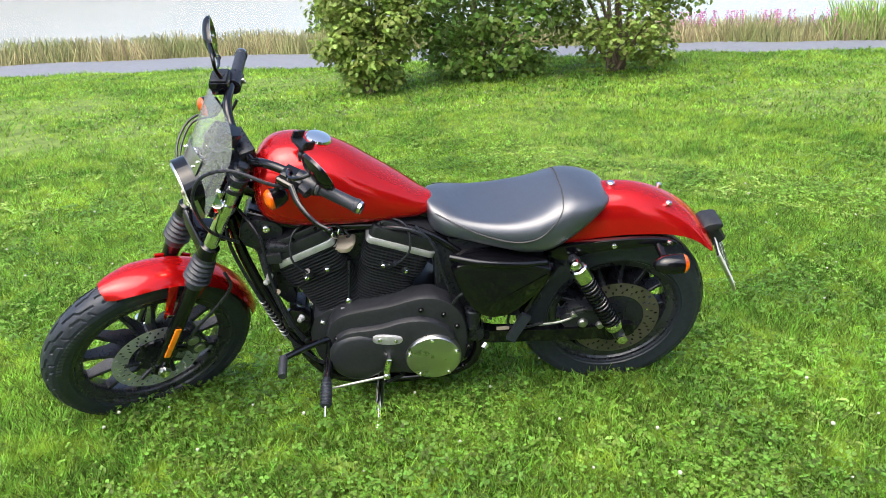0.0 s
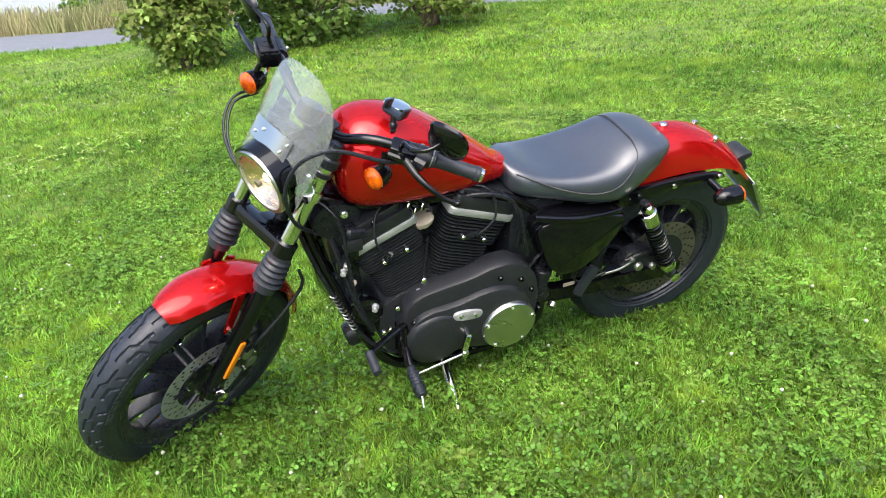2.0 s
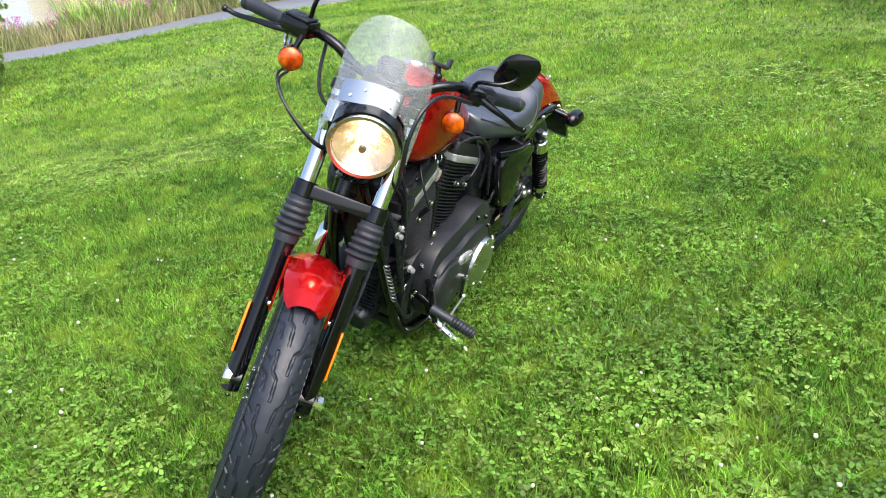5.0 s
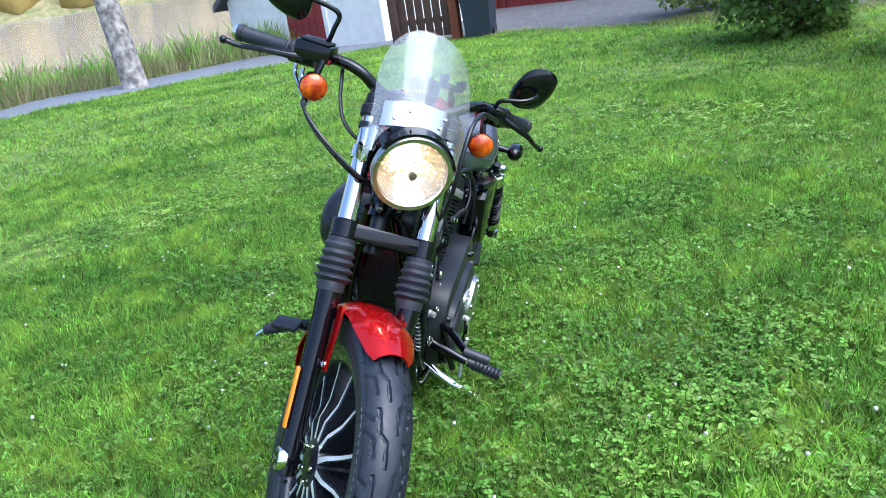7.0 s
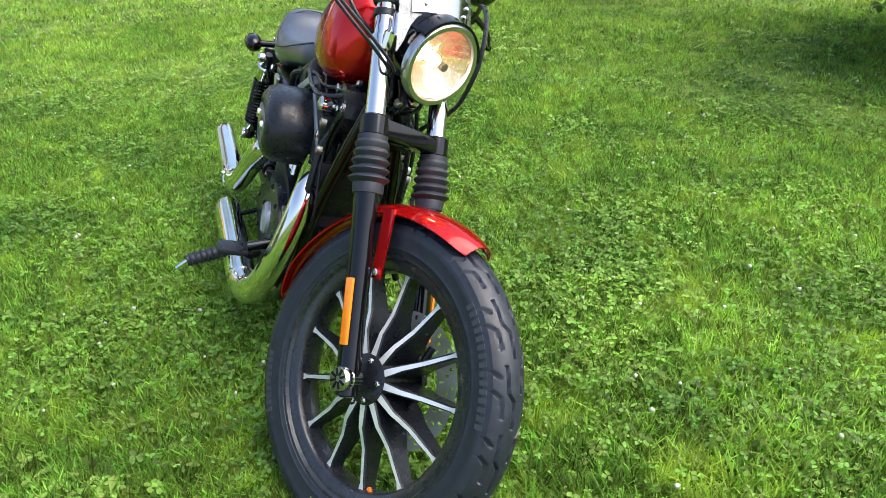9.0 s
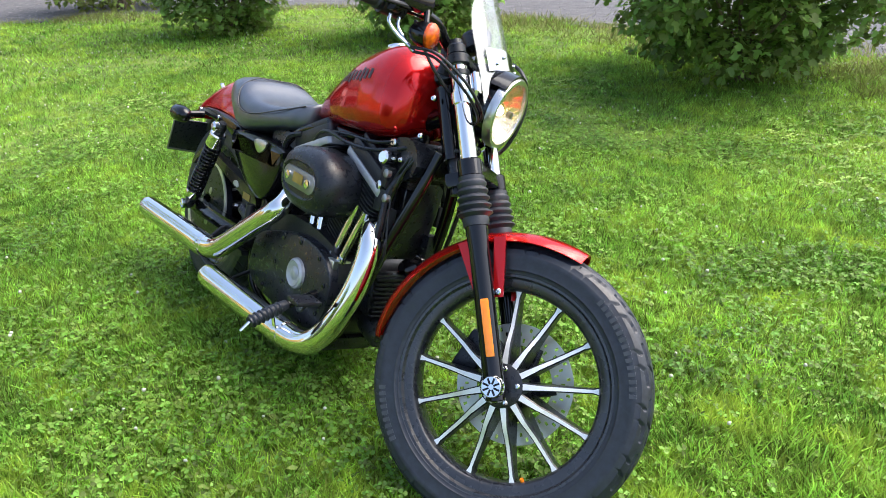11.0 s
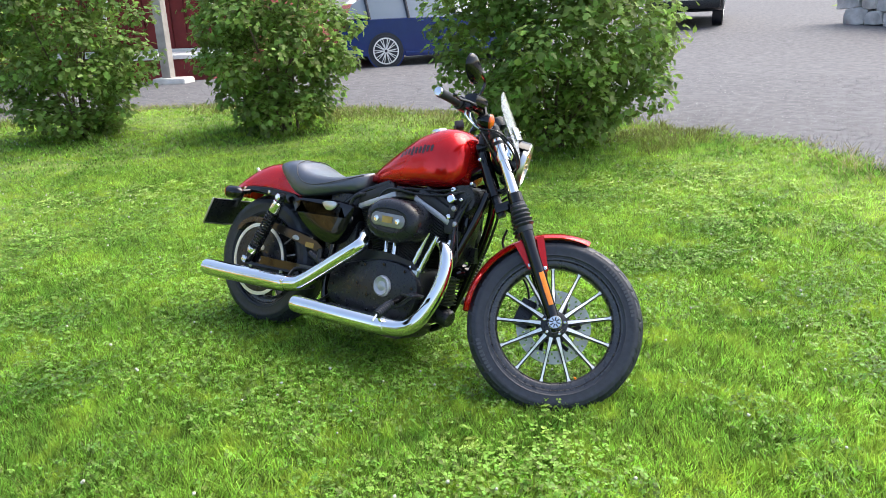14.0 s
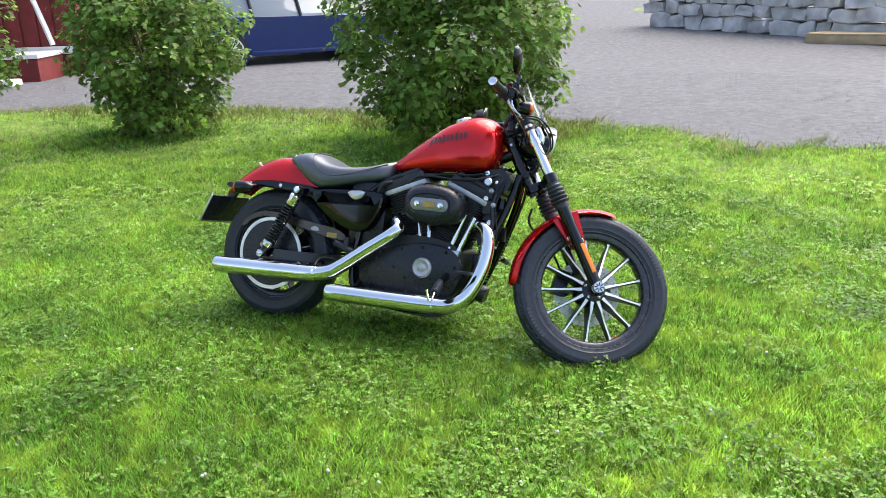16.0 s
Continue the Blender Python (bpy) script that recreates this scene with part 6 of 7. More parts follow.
x, y = scatter(150000, 0, 3.2)
keep = 0.45 * patchy(x, y, 1.7) + 0.55 * patchy(x + 3, y, 7.1) + rng.normal(0, 0.20, len(x)) > 0.57
x2, y2 = scatter(45000, 3.2, 6.0, 70, 300)
keep2 = 0.5 * patchy(x2, y2, 1.7) + 0.5 * patchy(x2, y2 + 2, 4.3) + rng.normal(0, 0.18, len(x2)) > 0.72
stuff_mesh("clover", *merged(clovers(x[keep], y[keep], 0.0118), clovers(x2[keep2], y2[keep2], 0.0135)), CLOVER, "round three-part clover leaves in the lawn", "clover")


def rosettes(x, y, size):
    """Broad low weeds: a few oval leaves lying round a middle."""
    n, k = len(x), 5
    xx, yy = np.repeat(x, k), np.repeat(y, k)
    a = np.repeat(rng.uniform(0, math.tau, n), k) + np.tile(np.arange(k) * math.tau / k, n) + rng.normal(0, 0.3, n * k)
    s = size * rng.uniform(0.5, 1.3, n * k)
    rise_ = rng.uniform(0.15, 0.6, n * k)
    shape = np.array([[0.0, 0.03], [0.35, 0.17], [0.7, 0.22], [1.0, 0.0], [0.7, -0.22], [0.35, -0.17]])
    z = land_z(xx, yy) + 0.018
    v = np.empty((n * k, 6, 3))
    for j, (u, w) in enumerate(shape):
        v[:, j, 0] = xx + (np.cos(a) * u - np.sin(a) * w) * s
        v[:, j, 1] = yy + (np.sin(a) * u + np.cos(a) * w) * s
        v[:, j, 2] = z + s * (rise_ * u - 0.35 * u * u + 0.25 * abs(w))
    fan = np.array([[0, 1, 2], [0, 2, 3], [0, 3, 4], [0, 4, 5]])
    return v.reshape(-1, 3), ((np.arange(n * k) * 6)[:, None, None] + fan[None]).reshape(-1, 3)


x, y = scatter(8500, 0, 4.2)
keep = patchy(x, y, 2.3) + rng.normal(0, 0.15, len(x)) > 0.47
stuff_mesh("broad_weeds", *rosettes(x[keep], y[keep], 0.036), WEED, "broad pale weed leaves low in the lawn", "weeds")


def puffs(x, y, r, up):
    """Small round flower heads."""
    n = len(x)
    ico = np.array([(0, 0, 1.0), (0.89, 0, 0.45), (0.28, 0.85, 0.45), (-0.72, 0.53, 0.45), (-0.72, -0.53, 0.45), (0.28, -0.85, 0.45), (0.72, 0.53, -0.45), (-0.28, 0.85, -0.45), (-0.89, 0, -0.45), (-0.28, -0.85, -0.45), (0.72, -0.53, -0.45), (0, 0, -1.0)])
    tri = np.array([(0, 1, 2), (0, 2, 3), (0, 3, 4), (0, 4, 5), (0, 5, 1), (1, 6, 2), (2, 7, 3), (3, 8, 4), (4, 9, 5), (5, 10, 1), (2, 6, 7), (3, 7, 8), (4, 8, 9), (5, 9, 10), (1, 10, 6), (11, 7, 6), (11, 8, 7), (11, 9, 8), (11, 10, 9), (11, 6, 10)])
    z = land_z(x, y) + up * rng.uniform(0.8, 1.2, n)
    rr = r * rng.uniform(0.6, 1.2, n)
    v = np.stack([x, y, z], 1)[:, None, :] + ico[None] * rr[:, None, None] * rng.uniform(0.8, 1.2, (n, 12, 1))
    return v.reshape(-1, 3), ((np.arange(n) * 12)[:, None, None] + tri[None]).reshape(-1, 3)


x, y = scatter(260, 0, 3.2)
x2, y2 = scatter(3200, 3.0, 9.5, 90, 300)
keep2 = patchy(x2, y2, 0.9) > 0.42
stuff_mesh("clover_flowers", *merged(puffs(x, y, 0.0062, 0.050), puffs(x2[keep2], y2[keep2], 0.0060, 0.045)), PETAL, "small white clover flowers in the grass", "flowers")

# loose gravel stones along the yard's near edge
PEBBLE = mat("gravel_stones", (0.26, 0.26, 0.27), 0.85, bump=0.4, scale=80, vary=0.4, dark=(0.13, 0.13, 0.14), island=0.5)
a_ = rng.uniform(176, 347, 26000)
r_ = np.interp(a_, np.arange(361), EDGE_TABLE) + 0.02 + rng.uniform(0, 1, 26000) ** 2.2 * 5.0
px_, py_ = CX + r_ * np.cos(np.radians(-a_)), CY + r_ * np.sin(np.radians(-a_))
octa = np.array([(1, 0, 0), (-1, 0, 0), (0, 1, 0), (0, -1, 0), (0, 0, 0.7), (0, 0, -0.7)])
sides = np.array([(0, 2, 4), (2, 1, 4), (1, 3, 4), (3, 0, 4), (2, 0, 5), (1, 2, 5), (3, 1, 5), (0, 3, 5)])
size_ = rng.uniform(0.004, 0.011, 26000) * (0.7 + 0.06 * np.maximum(0, r_ - 5))
pz_ = np.array([land(p, q) for p, q in zip(px_, py_)]) + 0.016
v = np.stack([px_, py_, pz_], 1)[:, None, :] + octa[None] * size_[:, None, None] * rng.uniform(0.6, 1.3, (26000, 6, 1))
stuff_mesh("gravel_stones", v.reshape(-1, 3), ((np.arange(26000) * 6)[:, None, None] + sides[None]).reshape(-1, 3), PEBBLE, "loose grey gravel stones on the yard", "gravel")

# tall dry grass and fireweed between lane and lake
STRAW = mat("tall_dry_grass", (0.43, 0.35, 0.20), 0.8, vary=0.5, scale=6, dark=(0.20, 0.23, 0.08), island=0.4, trans=0.3)
PINK = mat("fireweed", (0.58, 0.20, 0.42), 0.8, vary=0.3, scale=30, island=0.3)


def strip_places(count, d0, d1, a0, a1):
    a = rng.uniform(a0, a1, count)
    r = np.interp((-a) % 360, np.arange(361), EDGE_TABLE) + rng.uniform(d0, d1, count)
    x, y = CX + r * np.cos(np.radians(a)), CY + r * np.sin(np.radians(a))
    return x, y, np.array([land(p, q) for p, q in zip(x, y)])


# dry stalks and taller tufts where the lawn meets the gravel and under the bushes
a_ = rng.uniform(176, 330, 5200)
r_ = np.interp(a_, np.arange(361), EDGE_TABLE) - np.abs(rng.normal(0, 0.22, 5200))
r_ = np.where(np.sin(a_ * 0.55) + np.sin(a_ * 1.31 + 1) > -0.4, r_, r_ + 0.3)
v, t = blades(CX + r_ * np.cos(np.radians(-a_)), CY + r_ * np.sin(np.radians(-a_)), 0.085, 0.0045, 1.1, 0.05, flat=True)
stuff_mesh("dry_grass", v, t, STRAW, "dry yellow grass along the gravel edge", "dry grass")
# rough weeds at the gravel; their dark colour also paints in the bushes' shade
EDGEWEED = mat("shade_darkened_edge_grass", (0.22, 0.28, 0.06), 0.7, vary=0.5, scale=5, dark=(0.14, 0.125, 0.045), island=0.5, trans=0.3)
a_ = rng.uniform(192, 272, 15000)
r_ = np.interp(a_, np.arange(361), EDGE_TABLE) + 0.10 - rng.uniform(0, 1, 15000) ** 1.8 * 1.0
x, y = CX + r_ * np.cos(np.radians(-a_)), CY + r_ * np.sin(np.radians(-a_))
keep = patchy(x, y, 2.6) + rng.normal(0, 0.12, 15000) > 0.42
v, t = blades(x[keep], y[keep], 0.085, 0.0065, 1.0, 0.03, flat=True)
stuff_mesh("rough_grass", v, t, EDGEWEED, "rough olive weeds where lawn meets gravel, darkened for the bushes' shade", "grass")
x, y, z = strip_places(26000, 2.4, 5.6, -165, -50)
v, t = blades(x, y, 0.34, 0.009, 0.4)
v[:, 2] += np.repeat(z - land_z(x, y), 4)
stuff_mesh("tall_grass", v, t, STRAW, "tall straw-coloured grass beside the lane", "tall grass")
x, y, z = strip_places(7000, 2.7, 4.4, -172, -128)
keep = patchy(x, y, 2.9) > 0.35
x, y, z = x[keep], y[keep], z[keep]
v, t = blades(x, y, 0.50, 0.013, 0.5, 0.06)
v[:, 2] += np.repeat(z - land_z(x, y), 4)
stuff_mesh("tall_weeds", v, t, WEED, "tall green weeds beside the lane", "weeds")
x, y, z = strip_places(150, 3.0, 4.6, -160, -112)
k = 9
xx, yy = np.repeat(x, k) + rng.normal(0, 0.018, len(x) * k), np.repeat(y, k) + rng.normal(0, 0.018, len(x) * k)
v, t = puffs(xx, yy, 0.017, 0.0)
v[:, 2] += np.repeat(np.repeat(z, k) - land_z(xx, yy) + np.tile(np.linspace(0.24, 0.50, k), len(x)), 12)
stuff_mesh("fireweed", v, t, PINK, "pink fireweed spikes above the tall grass", "wildflowers")

# ---- bushes ----
BARK = mat("brown_bark", (0.16, 0.12, 0.085), 0.9, bump=0.6, scale=60, vary=0.4)
LEAF = mat("bush_leaves", (0.265, 0.375, 0.085), 0.5, vary=0.35, scale=20, dark=(0.13, 0.215, 0.048), island=0.55, trans=0.56, spec=0.4)
LEAF_PALE = mat("yellow_green_leaves", (0.26, 0.34, 0.070), 0.5, vary=0.3, scale=20, island=0.40, trans=0.35, spec=0.4)
LOBED = np.array([(0.0, 0.0), (0.10, -0.22), (0.36, -0.58), (0.44, -0.24), (0.72, -0.32), (1.0, 0.0), (0.72, 0.32), (0.44, 0.24), (0.36, 0.58), (0.10, 0.22)])


def leaves(centres, spread, count, size):
    """Lobed leaves in clumps about the given centres, turned outwards."""
    n = len(centres) * count
    c = np.repeat(np.array(centres), count, 0)
    d = rng.normal(0, 1, (n, 3))
    d /= np.linalg.norm(d, axis=1)[:, None]
    p = c + d * (spread * rng.uniform(0.25, 1.0, n) ** 0.6)[:, None] * np.array([1.0, 1.0, 0.75])
    nrm = d * 0.7 + np.array([0, 0, 0.75]) + rng.normal(0, 0.35, (n, 3))
    nrm /= np.linalg.norm(nrm, axis=1)[:, None]
    u = np.cross(nrm, rng.normal(0, 1, (n, 3)))
    u /= np.linalg.norm(u, axis=1)[:, None]
    w = np.cross(nrm, u)
    s = size * rng.uniform(0.6, 1.25, n)
    v = p[:, None, :] + (u[:, None, :] * LOBED[None, :, :1] + w[:, None, :] * LOBED[None, :, 1:] - nrm[:, None, :] * (0.22 * LOBED[None, :, :1] ** 2)) * s[:, None, None]
    fan = np.array([(0, i, i + 1) for i in range(1, 9)])
    return v.reshape(-1, 3), ((np.arange(n) * 10)[:, None, None] + fan[None]).reshape(-1, 3)


def bush(x, y, width, height, clumps, count, size, material, label, seed, low=0.12, stem=0.016):
    r = np.random.default_rng(seed)
    z0 = land(x, y)
    b = tagged(new("bush"), label, "bush", "bushes round the lawn")
    b.matrix_basis = Matrix.Translation((x, y, z0))
    centres, stems = [], []
    for i in range(clumps):
        a, f = r.uniform(0, math.tau), r.uniform(0, 1)
        h = low + (height - low) * f
        belly = math.sin(math.pi * min(1.0, 0.12 + 0.83 * f)) ** 0.7
        rad = width / 2 * belly * (r.uniform(0.45, 1.0) if i % 4 else r.uniform(0.95, 1.18))
        centres.append((math.cos(a) * rad, math.sin(a) * rad, h))
    global rng
    keep_rng, rng = rng, r
    crown = stuff_mesh("crown", *leaves(centres, 0.15 * width ** 0.5 + 0.05, count, size), material, "", "")
    rng = keep_rng
    crown.parent = b
    for i in range(11):
        cx_, cy_, cz_ = centres[i * (clumps // 11)]
        stems.append(tube([(r.normal(0, 0.06), r.normal(0, 0.06), -0.05), (cx_ * 0.35, cy_ * 0.35, cz_ * 0.45), (cx_ * 0.9, cy_ * 0.9, cz_)], [stem, stem * 0.8, stem * 0.4], 6, 4))
    for s in stems:
        part("stem", s, BARK, b)
    return b


GREENB = "dense green bush with lobed leaves at the lawn's edge"
bush(-5.45, 2.98, 1.50, 2.2, 150, 88, 0.064, LEAF, GREENB, 12)
bush(-3.44, 4.12, 1.50, 2.4, 160, 88, 0.064, LEAF, GREENB, 13)
bush(-0.32, 4.42, 2.05, 2.3, 241, 92, 0.064, LEAF, GREENB, 14, 0.22)
bush(0.69, -6.19, 0.95, 1.9, 150, 72, 0.058, LEAF_PALE, "slim yellow-green bush standing on the lawn", 15, 0.15)
bush(-0.72, -6.90, 1.95, 2.3, 230, 70, 0.064, LEAF, "dark green spreading bush standing on the lawn", 16)
bush(-2.30, -6.75, 1.85, 2.3, 170, 56, 0.060, LEAF_PALE, "airy grey-green small tree standing on the lawn", 17, 0.20, 0.03)
bush(1.0, -15.0, 1.2, 1.2, 50, 40, 0.10, LEAF, "small dark bush on the lake shore", 18)
bush(-8.9, 3.15, 2.3, 1.75, 130, 44, 0.075, LEAF_PALE, "loose pale yellow-green shrub at the yard's edge", 19)

# ---- birches by the lane ----
BIRCH = mat("birch_bark", (0.40, 0.37, 0.34), 0.85, bump=1.0, scale=70, vary=0.7, dark=(0.10, 0.09, 0.085))


def birch(x, y, r, height, lean, seed, label):
    z0 = land(x, y)
    t = tagged(new("birch_tree"), label, "tree", "birches by the lane")
    t.matrix_basis = Matrix.Translation((x, y, z0))
    lx, ly = lean
    part("trunk", tube([(0, 0, -0.15), (lx * 0.05, ly * 0.05, 0.12), (lx * 0.22, ly * 0.22, height * 0.22), (lx * 0.5, ly * 0.5, height * 0.5), (lx, ly, height)], [r * 1.55, r * 1.12, r, r * 0.8, r * 0.25], 14, 5), BIRCH, t)
    rr = np.random.default_rng(seed)
    cs = []
    for i in range(9):
        h = height * (0.45 + 0.06 * i)
        a = rr.uniform(0, math.tau)
        e = (lx * h / height + math.cos(a) * 1.5, ly * h / height + math.sin(a) * 1.5, h + 0.7)
        part("limb", tube([(lx * h / height, ly * h / height, h), ((e[0] + lx * h / height) / 2, (e[1] + ly * h / height) / 2, h + 0.45), e], [r * 0.4, r * 0.25, r * 0.1], 6, 4), BIRCH, t)
        cs += [(e[0] + rr.normal(0, 0.5), e[1] + rr.normal(0, 0.5), e[2] + rr.normal(0, 0.4)) for _ in range(7)]
    global rng
    keep_rng, rng = rng, rr
    crown = stuff_mesh("crown", *leaves(cs, 0.5, 40, 0.10), LEAF_PALE, "", "")
    rng = keep_rng
    crown.parent = t


birch(-9.75, -6.4, 0.19, 7.0, (-0.5, -1.0), 31, "birch with rough grey-white bark beside the lane")
birch(-13.3, -4.1, 0.15, 7.5, (0.3, 0.2), 32, "birch with pale bark in front of the white shed")
birch(-14.0, -2.75, 0.14, 7.5, (0.1, 0.2), 33, "birch with pale bark behind the lane")

# ---- buildings, fence and cars across the yard ----
REDWOOD = mat("red_boards", (0.20, 0.022, 0.022), 0.75, bump=0.3, scale=40, vary=0.3)
WHITEWOOD = mat("white_boards", (0.74, 0.74, 0.73), 0.6, bump=0.2, scale=40, vary=0.12)
BROWN = mat("brown_boards", (0.085, 0.045, 0.035), 0.8, bump=0.4, scale=50, vary=0.4)
RUST = mat("red_brown_post", (0.24, 0.065, 0.03), 0.8, bump=0.4, scale=40, vary=0.3)
GREYWOOD = mat("weathered_post", (0.40, 0.37, 0.33), 0.85, bump=0.5, scale=40, vary=0.35)
ROOF = mat("grey_roof", (0.10, 0.10, 0.11), 0.8, bump=0.4, scale=20, vary=0.2)
DARKGLASS = mat("window_glass", (0.02, 0.022, 0.025), 0.05, 0.0, 0.5)
TIMBER = mat("new_timber", (0.50, 0.36, 0.20), 0.75, bump=0.3, scale=40, vary=0.25)
STONE = mat("pale_stone", (0.66, 0.65, 0.62), 0.85, bump=0.9, scale=22, vary=0.4, dark=(0.34, 0.335, 0.32))


def at(x, y, turn, dz=0.0):
    return Matrix.Translation((x, y, land(x, y) + dz)) @ Matrix.Rotation(radians(turn), 4, "Z")


# white shed by the lane, with a dark red door
m = at(-13.9, -6.2, 62)
shed = tagged(new("shed"), "low white shed with a dark red door", "shed")
shed.matrix_basis = m
part("wall", slab([(0, -0.3), (4.2, -0.3), (4.2, 2.6), (2.1, 2.6), (0, 1.15)], 0.0, 3.2, 0.01, 0), WHITEWOOD, shed)
part("roof", loft([[(-0.25, y, 1.0), (2.1, y, 2.62), (4.4, y, 2.62), (4.4, y, 2.74), (2.05, y, 2.74), (-0.25, y, 1.13)] for y in (-0.2, 3.4)]), ROOF, shed)
door = part("door", block(1.75, 2.75, -0.04, 0.02, 0.05, 1.95, 0.01), REDWOOD, shed, "dark red boarded door")
for i in range(5):
    part("board", block(1.77 + i * 0.195, 1.95 + i * 0.195, -0.055, -0.038, 0.07, 1.93, 0.004), REDWOOD, door)
part("frame", join(block(1.65, 1.745, -0.05, 0.02, 0, 2.05, 0.005), block(2.755, 2.85, -0.05, 0.02, 0, 2.05, 0.005), block(1.65, 2.85, -0.05, 0.02, 1.955, 2.05, 0.005)), WHITEWOOD, shed)

# grey-purple door and red wall further back
m = at(-16.8, -3.9, 72)
barn = tagged(new("outbuilding"), "white and dark red wooden outbuilding behind the birches", "outbuilding")
barn.matrix_basis = m
part("wall", block(-0.6, 6.0, 0, 4, -0.3, 3.2, 0.01), REDWOOD, barn)
part("roof", loft([[(-0.9, -0.4, 3.1), (-0.9, 2, 4.6), (-0.9, 4.4, 3.1), (-0.9, 4.4, 3.25), (-0.9, 2, 4.8), (-0.9, -0.4, 3.25)], [(6.3, -0.4, 3.1), (6.3, 2, 4.6), (6.3, 4.4, 3.1), (6.3, 4.4, 3.25), (6.3, 2, 4.8), (6.3, -0.4, 3.25)]]), ROOF, barn)
part("corner_board", block(-0.66, -0.45, -0.05, 0.02, -0.3, 3.1, 0.01), WHITEWOOD, barn, "white corner board")
part("door", block(0.1, 1.3, -0.05, 0.02, 0.0, 2.1, 0.01), BROWN, barn, "grey-brown door")
part("door_frame", join(block(-0.02, 0.09, -0.06, 0.02, 0, 2.2, 0.005), block(1.31, 1.42, -0.06, 0.02, 0, 2.2, 0.005)), WHITEWOOD, barn)
for i in range(24):
    part("board", block(1.5 + i * 0.18, 1.66 + i * 0.18, -0.03, -0.002, -0.2, 3.1, 0.006), REDWOOD, barn)

# fence of brown boards beside the lane, with a bin
m = at(-10.75, -2.0, 72)
fence = tagged(new("fence"), "short fence of dark brown upright boards", "fence")
fence.matrix_basis = m
part("post", block(-0.10, 0.04, -0.06, 0.08, -0.2, 1.35, 0.01), BROWN, fence)
part("end_post", block(1.02, 1.17, -0.06, 0.08, -0.2, 1.35, 0.01), RUST, fence, "red-brown end post")
for i in range(6):
    part("board", block(0.06 + i * 0.16, 0.195 + i * 0.16, 0.0, 0.025, 0.08, 1.32, 0.004), BROWN, fence)
part("rail", block(0.0, 1.05, 0.03, 0.07, 0.3, 0.39, 0.005), BROWN, fence)
part("rail", block(0.0, 1.05, 0.03, 0.07, 1.0, 1.09, 0.005), BROWN, fence)
wheelie = tagged(new("waste_bin"), "dark blue wheeled bin beside the brown fence", "bin")
wheelie.matrix_basis = at(-10.35, -0.55, 80)
part("body", loft([[(-a, -a, z), (a, -a, z), (a, a, z), (-a, a, z)] for a, z in ((0.20, 0.02), (0.21, 0.1), (0.26, 0.95))]), mat("dark_blue_plastic", (0.02, 0.028, 0.045), 0.5, vary=0.2), wheelie)
part("lid", block(-0.28, 0.28, -0.3, 0.28, 0.95, 1.02, 0.02), mat("black_plastic", (0.012, 0.012, 0.014), 0.5, vary=0.2), wheelie)
for s in (-1, 1):
    part("wheel", turned([(s * 0.2, 0.1), (s * 0.25, 0.1)], 18, (0, 0.0, 0.1), (1, 0, 0)), RUBBER, wheelie)

# red house with white trim, seen between the bushes
m = at(-10.4, 7.9, 24)
house = tagged(new("house"), "dark red wooden house with white trim and a porch", "house")
house.matrix_basis = m
part("wall", block(-7.0, 1.6, 1.2, 7.0, -0.3, 5.2, 0.01), REDWOOD, house)
part("roof", loft([[(x, 0.4, 5.0), (x, 4.1, 7.2), (x, 7.8, 5.0), (x, 7.8, 5.2), (x, 4.1, 7.45), (x, 0.4, 5.2)] for x in (-7.4, 2.0)]), ROOF, house)
part("plinth_board", block(-7.0, 1.62, 1.14, 1.198, 0.42, 0.56, 0.005), WHITEWOOD, house, "white trim board")
for i in range(28):
    part("board", block(-6.9 + i * 0.30, -6.63 + i * 0.30, 1.165, 1.197, 0.58, 5.0, 0.006), REDWOOD, house)
porch = part("porch_skirt", block(-1.1, 1.25, -0.1, 1.16, -0.2, 0.42, 0.01), REDWOOD, house)
part("porch_trim", block(-1.14, 1.28, -0.14, 1.10, 0.425, 0.50, 0.005), WHITEWOOD, house, "white porch edge")
part("porch_brace", tube([(-0.9, -0.08, 0.6), (-0.6, -0.08, 1.9)], 0.05, 4, 2), WHITEWOOD, house, "white slanted brace")
part("porch_brace", tube([(1.2, 0.9, 0.6), (0.85, 0.9, 1.9)], 0.05, 4, 2), WHITEWOOD, house)
part("porch_roof", block(-1.5, 0.8, -0.5, 1.16, 2.4, 2.55, 0.02), ROOF, house)
for xw in (-5.4, -3.2):
    w = part("window", block(xw, xw + 1.0, 1.12, 1.19, 1.5, 2.9, 0.005), WHITEWOOD, house, "white window frame")
    part("pane", block(xw + 0.08, xw + 0.46, 1.105, 1.118, 1.58, 2.82, 0.002), DARKGLASS, w)
    part("pane", block(xw + 0.54, xw + 0.92, 1.105, 1.118, 1.58, 2.82, 0.002), DARKGLASS, w)
post = tagged(new("wooden_post"), "weathered grey wooden post at the edge of the yard", "post")
post.matrix_basis = at(-9.55, 7.6, 20)
part("shaft", block(-0.09, 0.09, -0.09, 0.09, -0.2, 3.2, 0.015), GREYWOOD, post)
part("footing", block(-0.25, 0.42, -0.18, 0.2, -0.2, 0.12, 0.04), STONE, post, "pale stone footing")

# cars
BLUE = mat("blue_car_paint", (0.006, 0.022, 0.130), 0.22, 0.1, 0.25, vary=0.1)
BLACKCAR = mat("black_car_paint", (0.008, 0.008, 0.009), 0.2, 0.2, 1.0, vary=0.1)
CARGLASS = mat("car_glass", (0.15, 0.18, 0.205), 0.05, 0.0, 0.8)


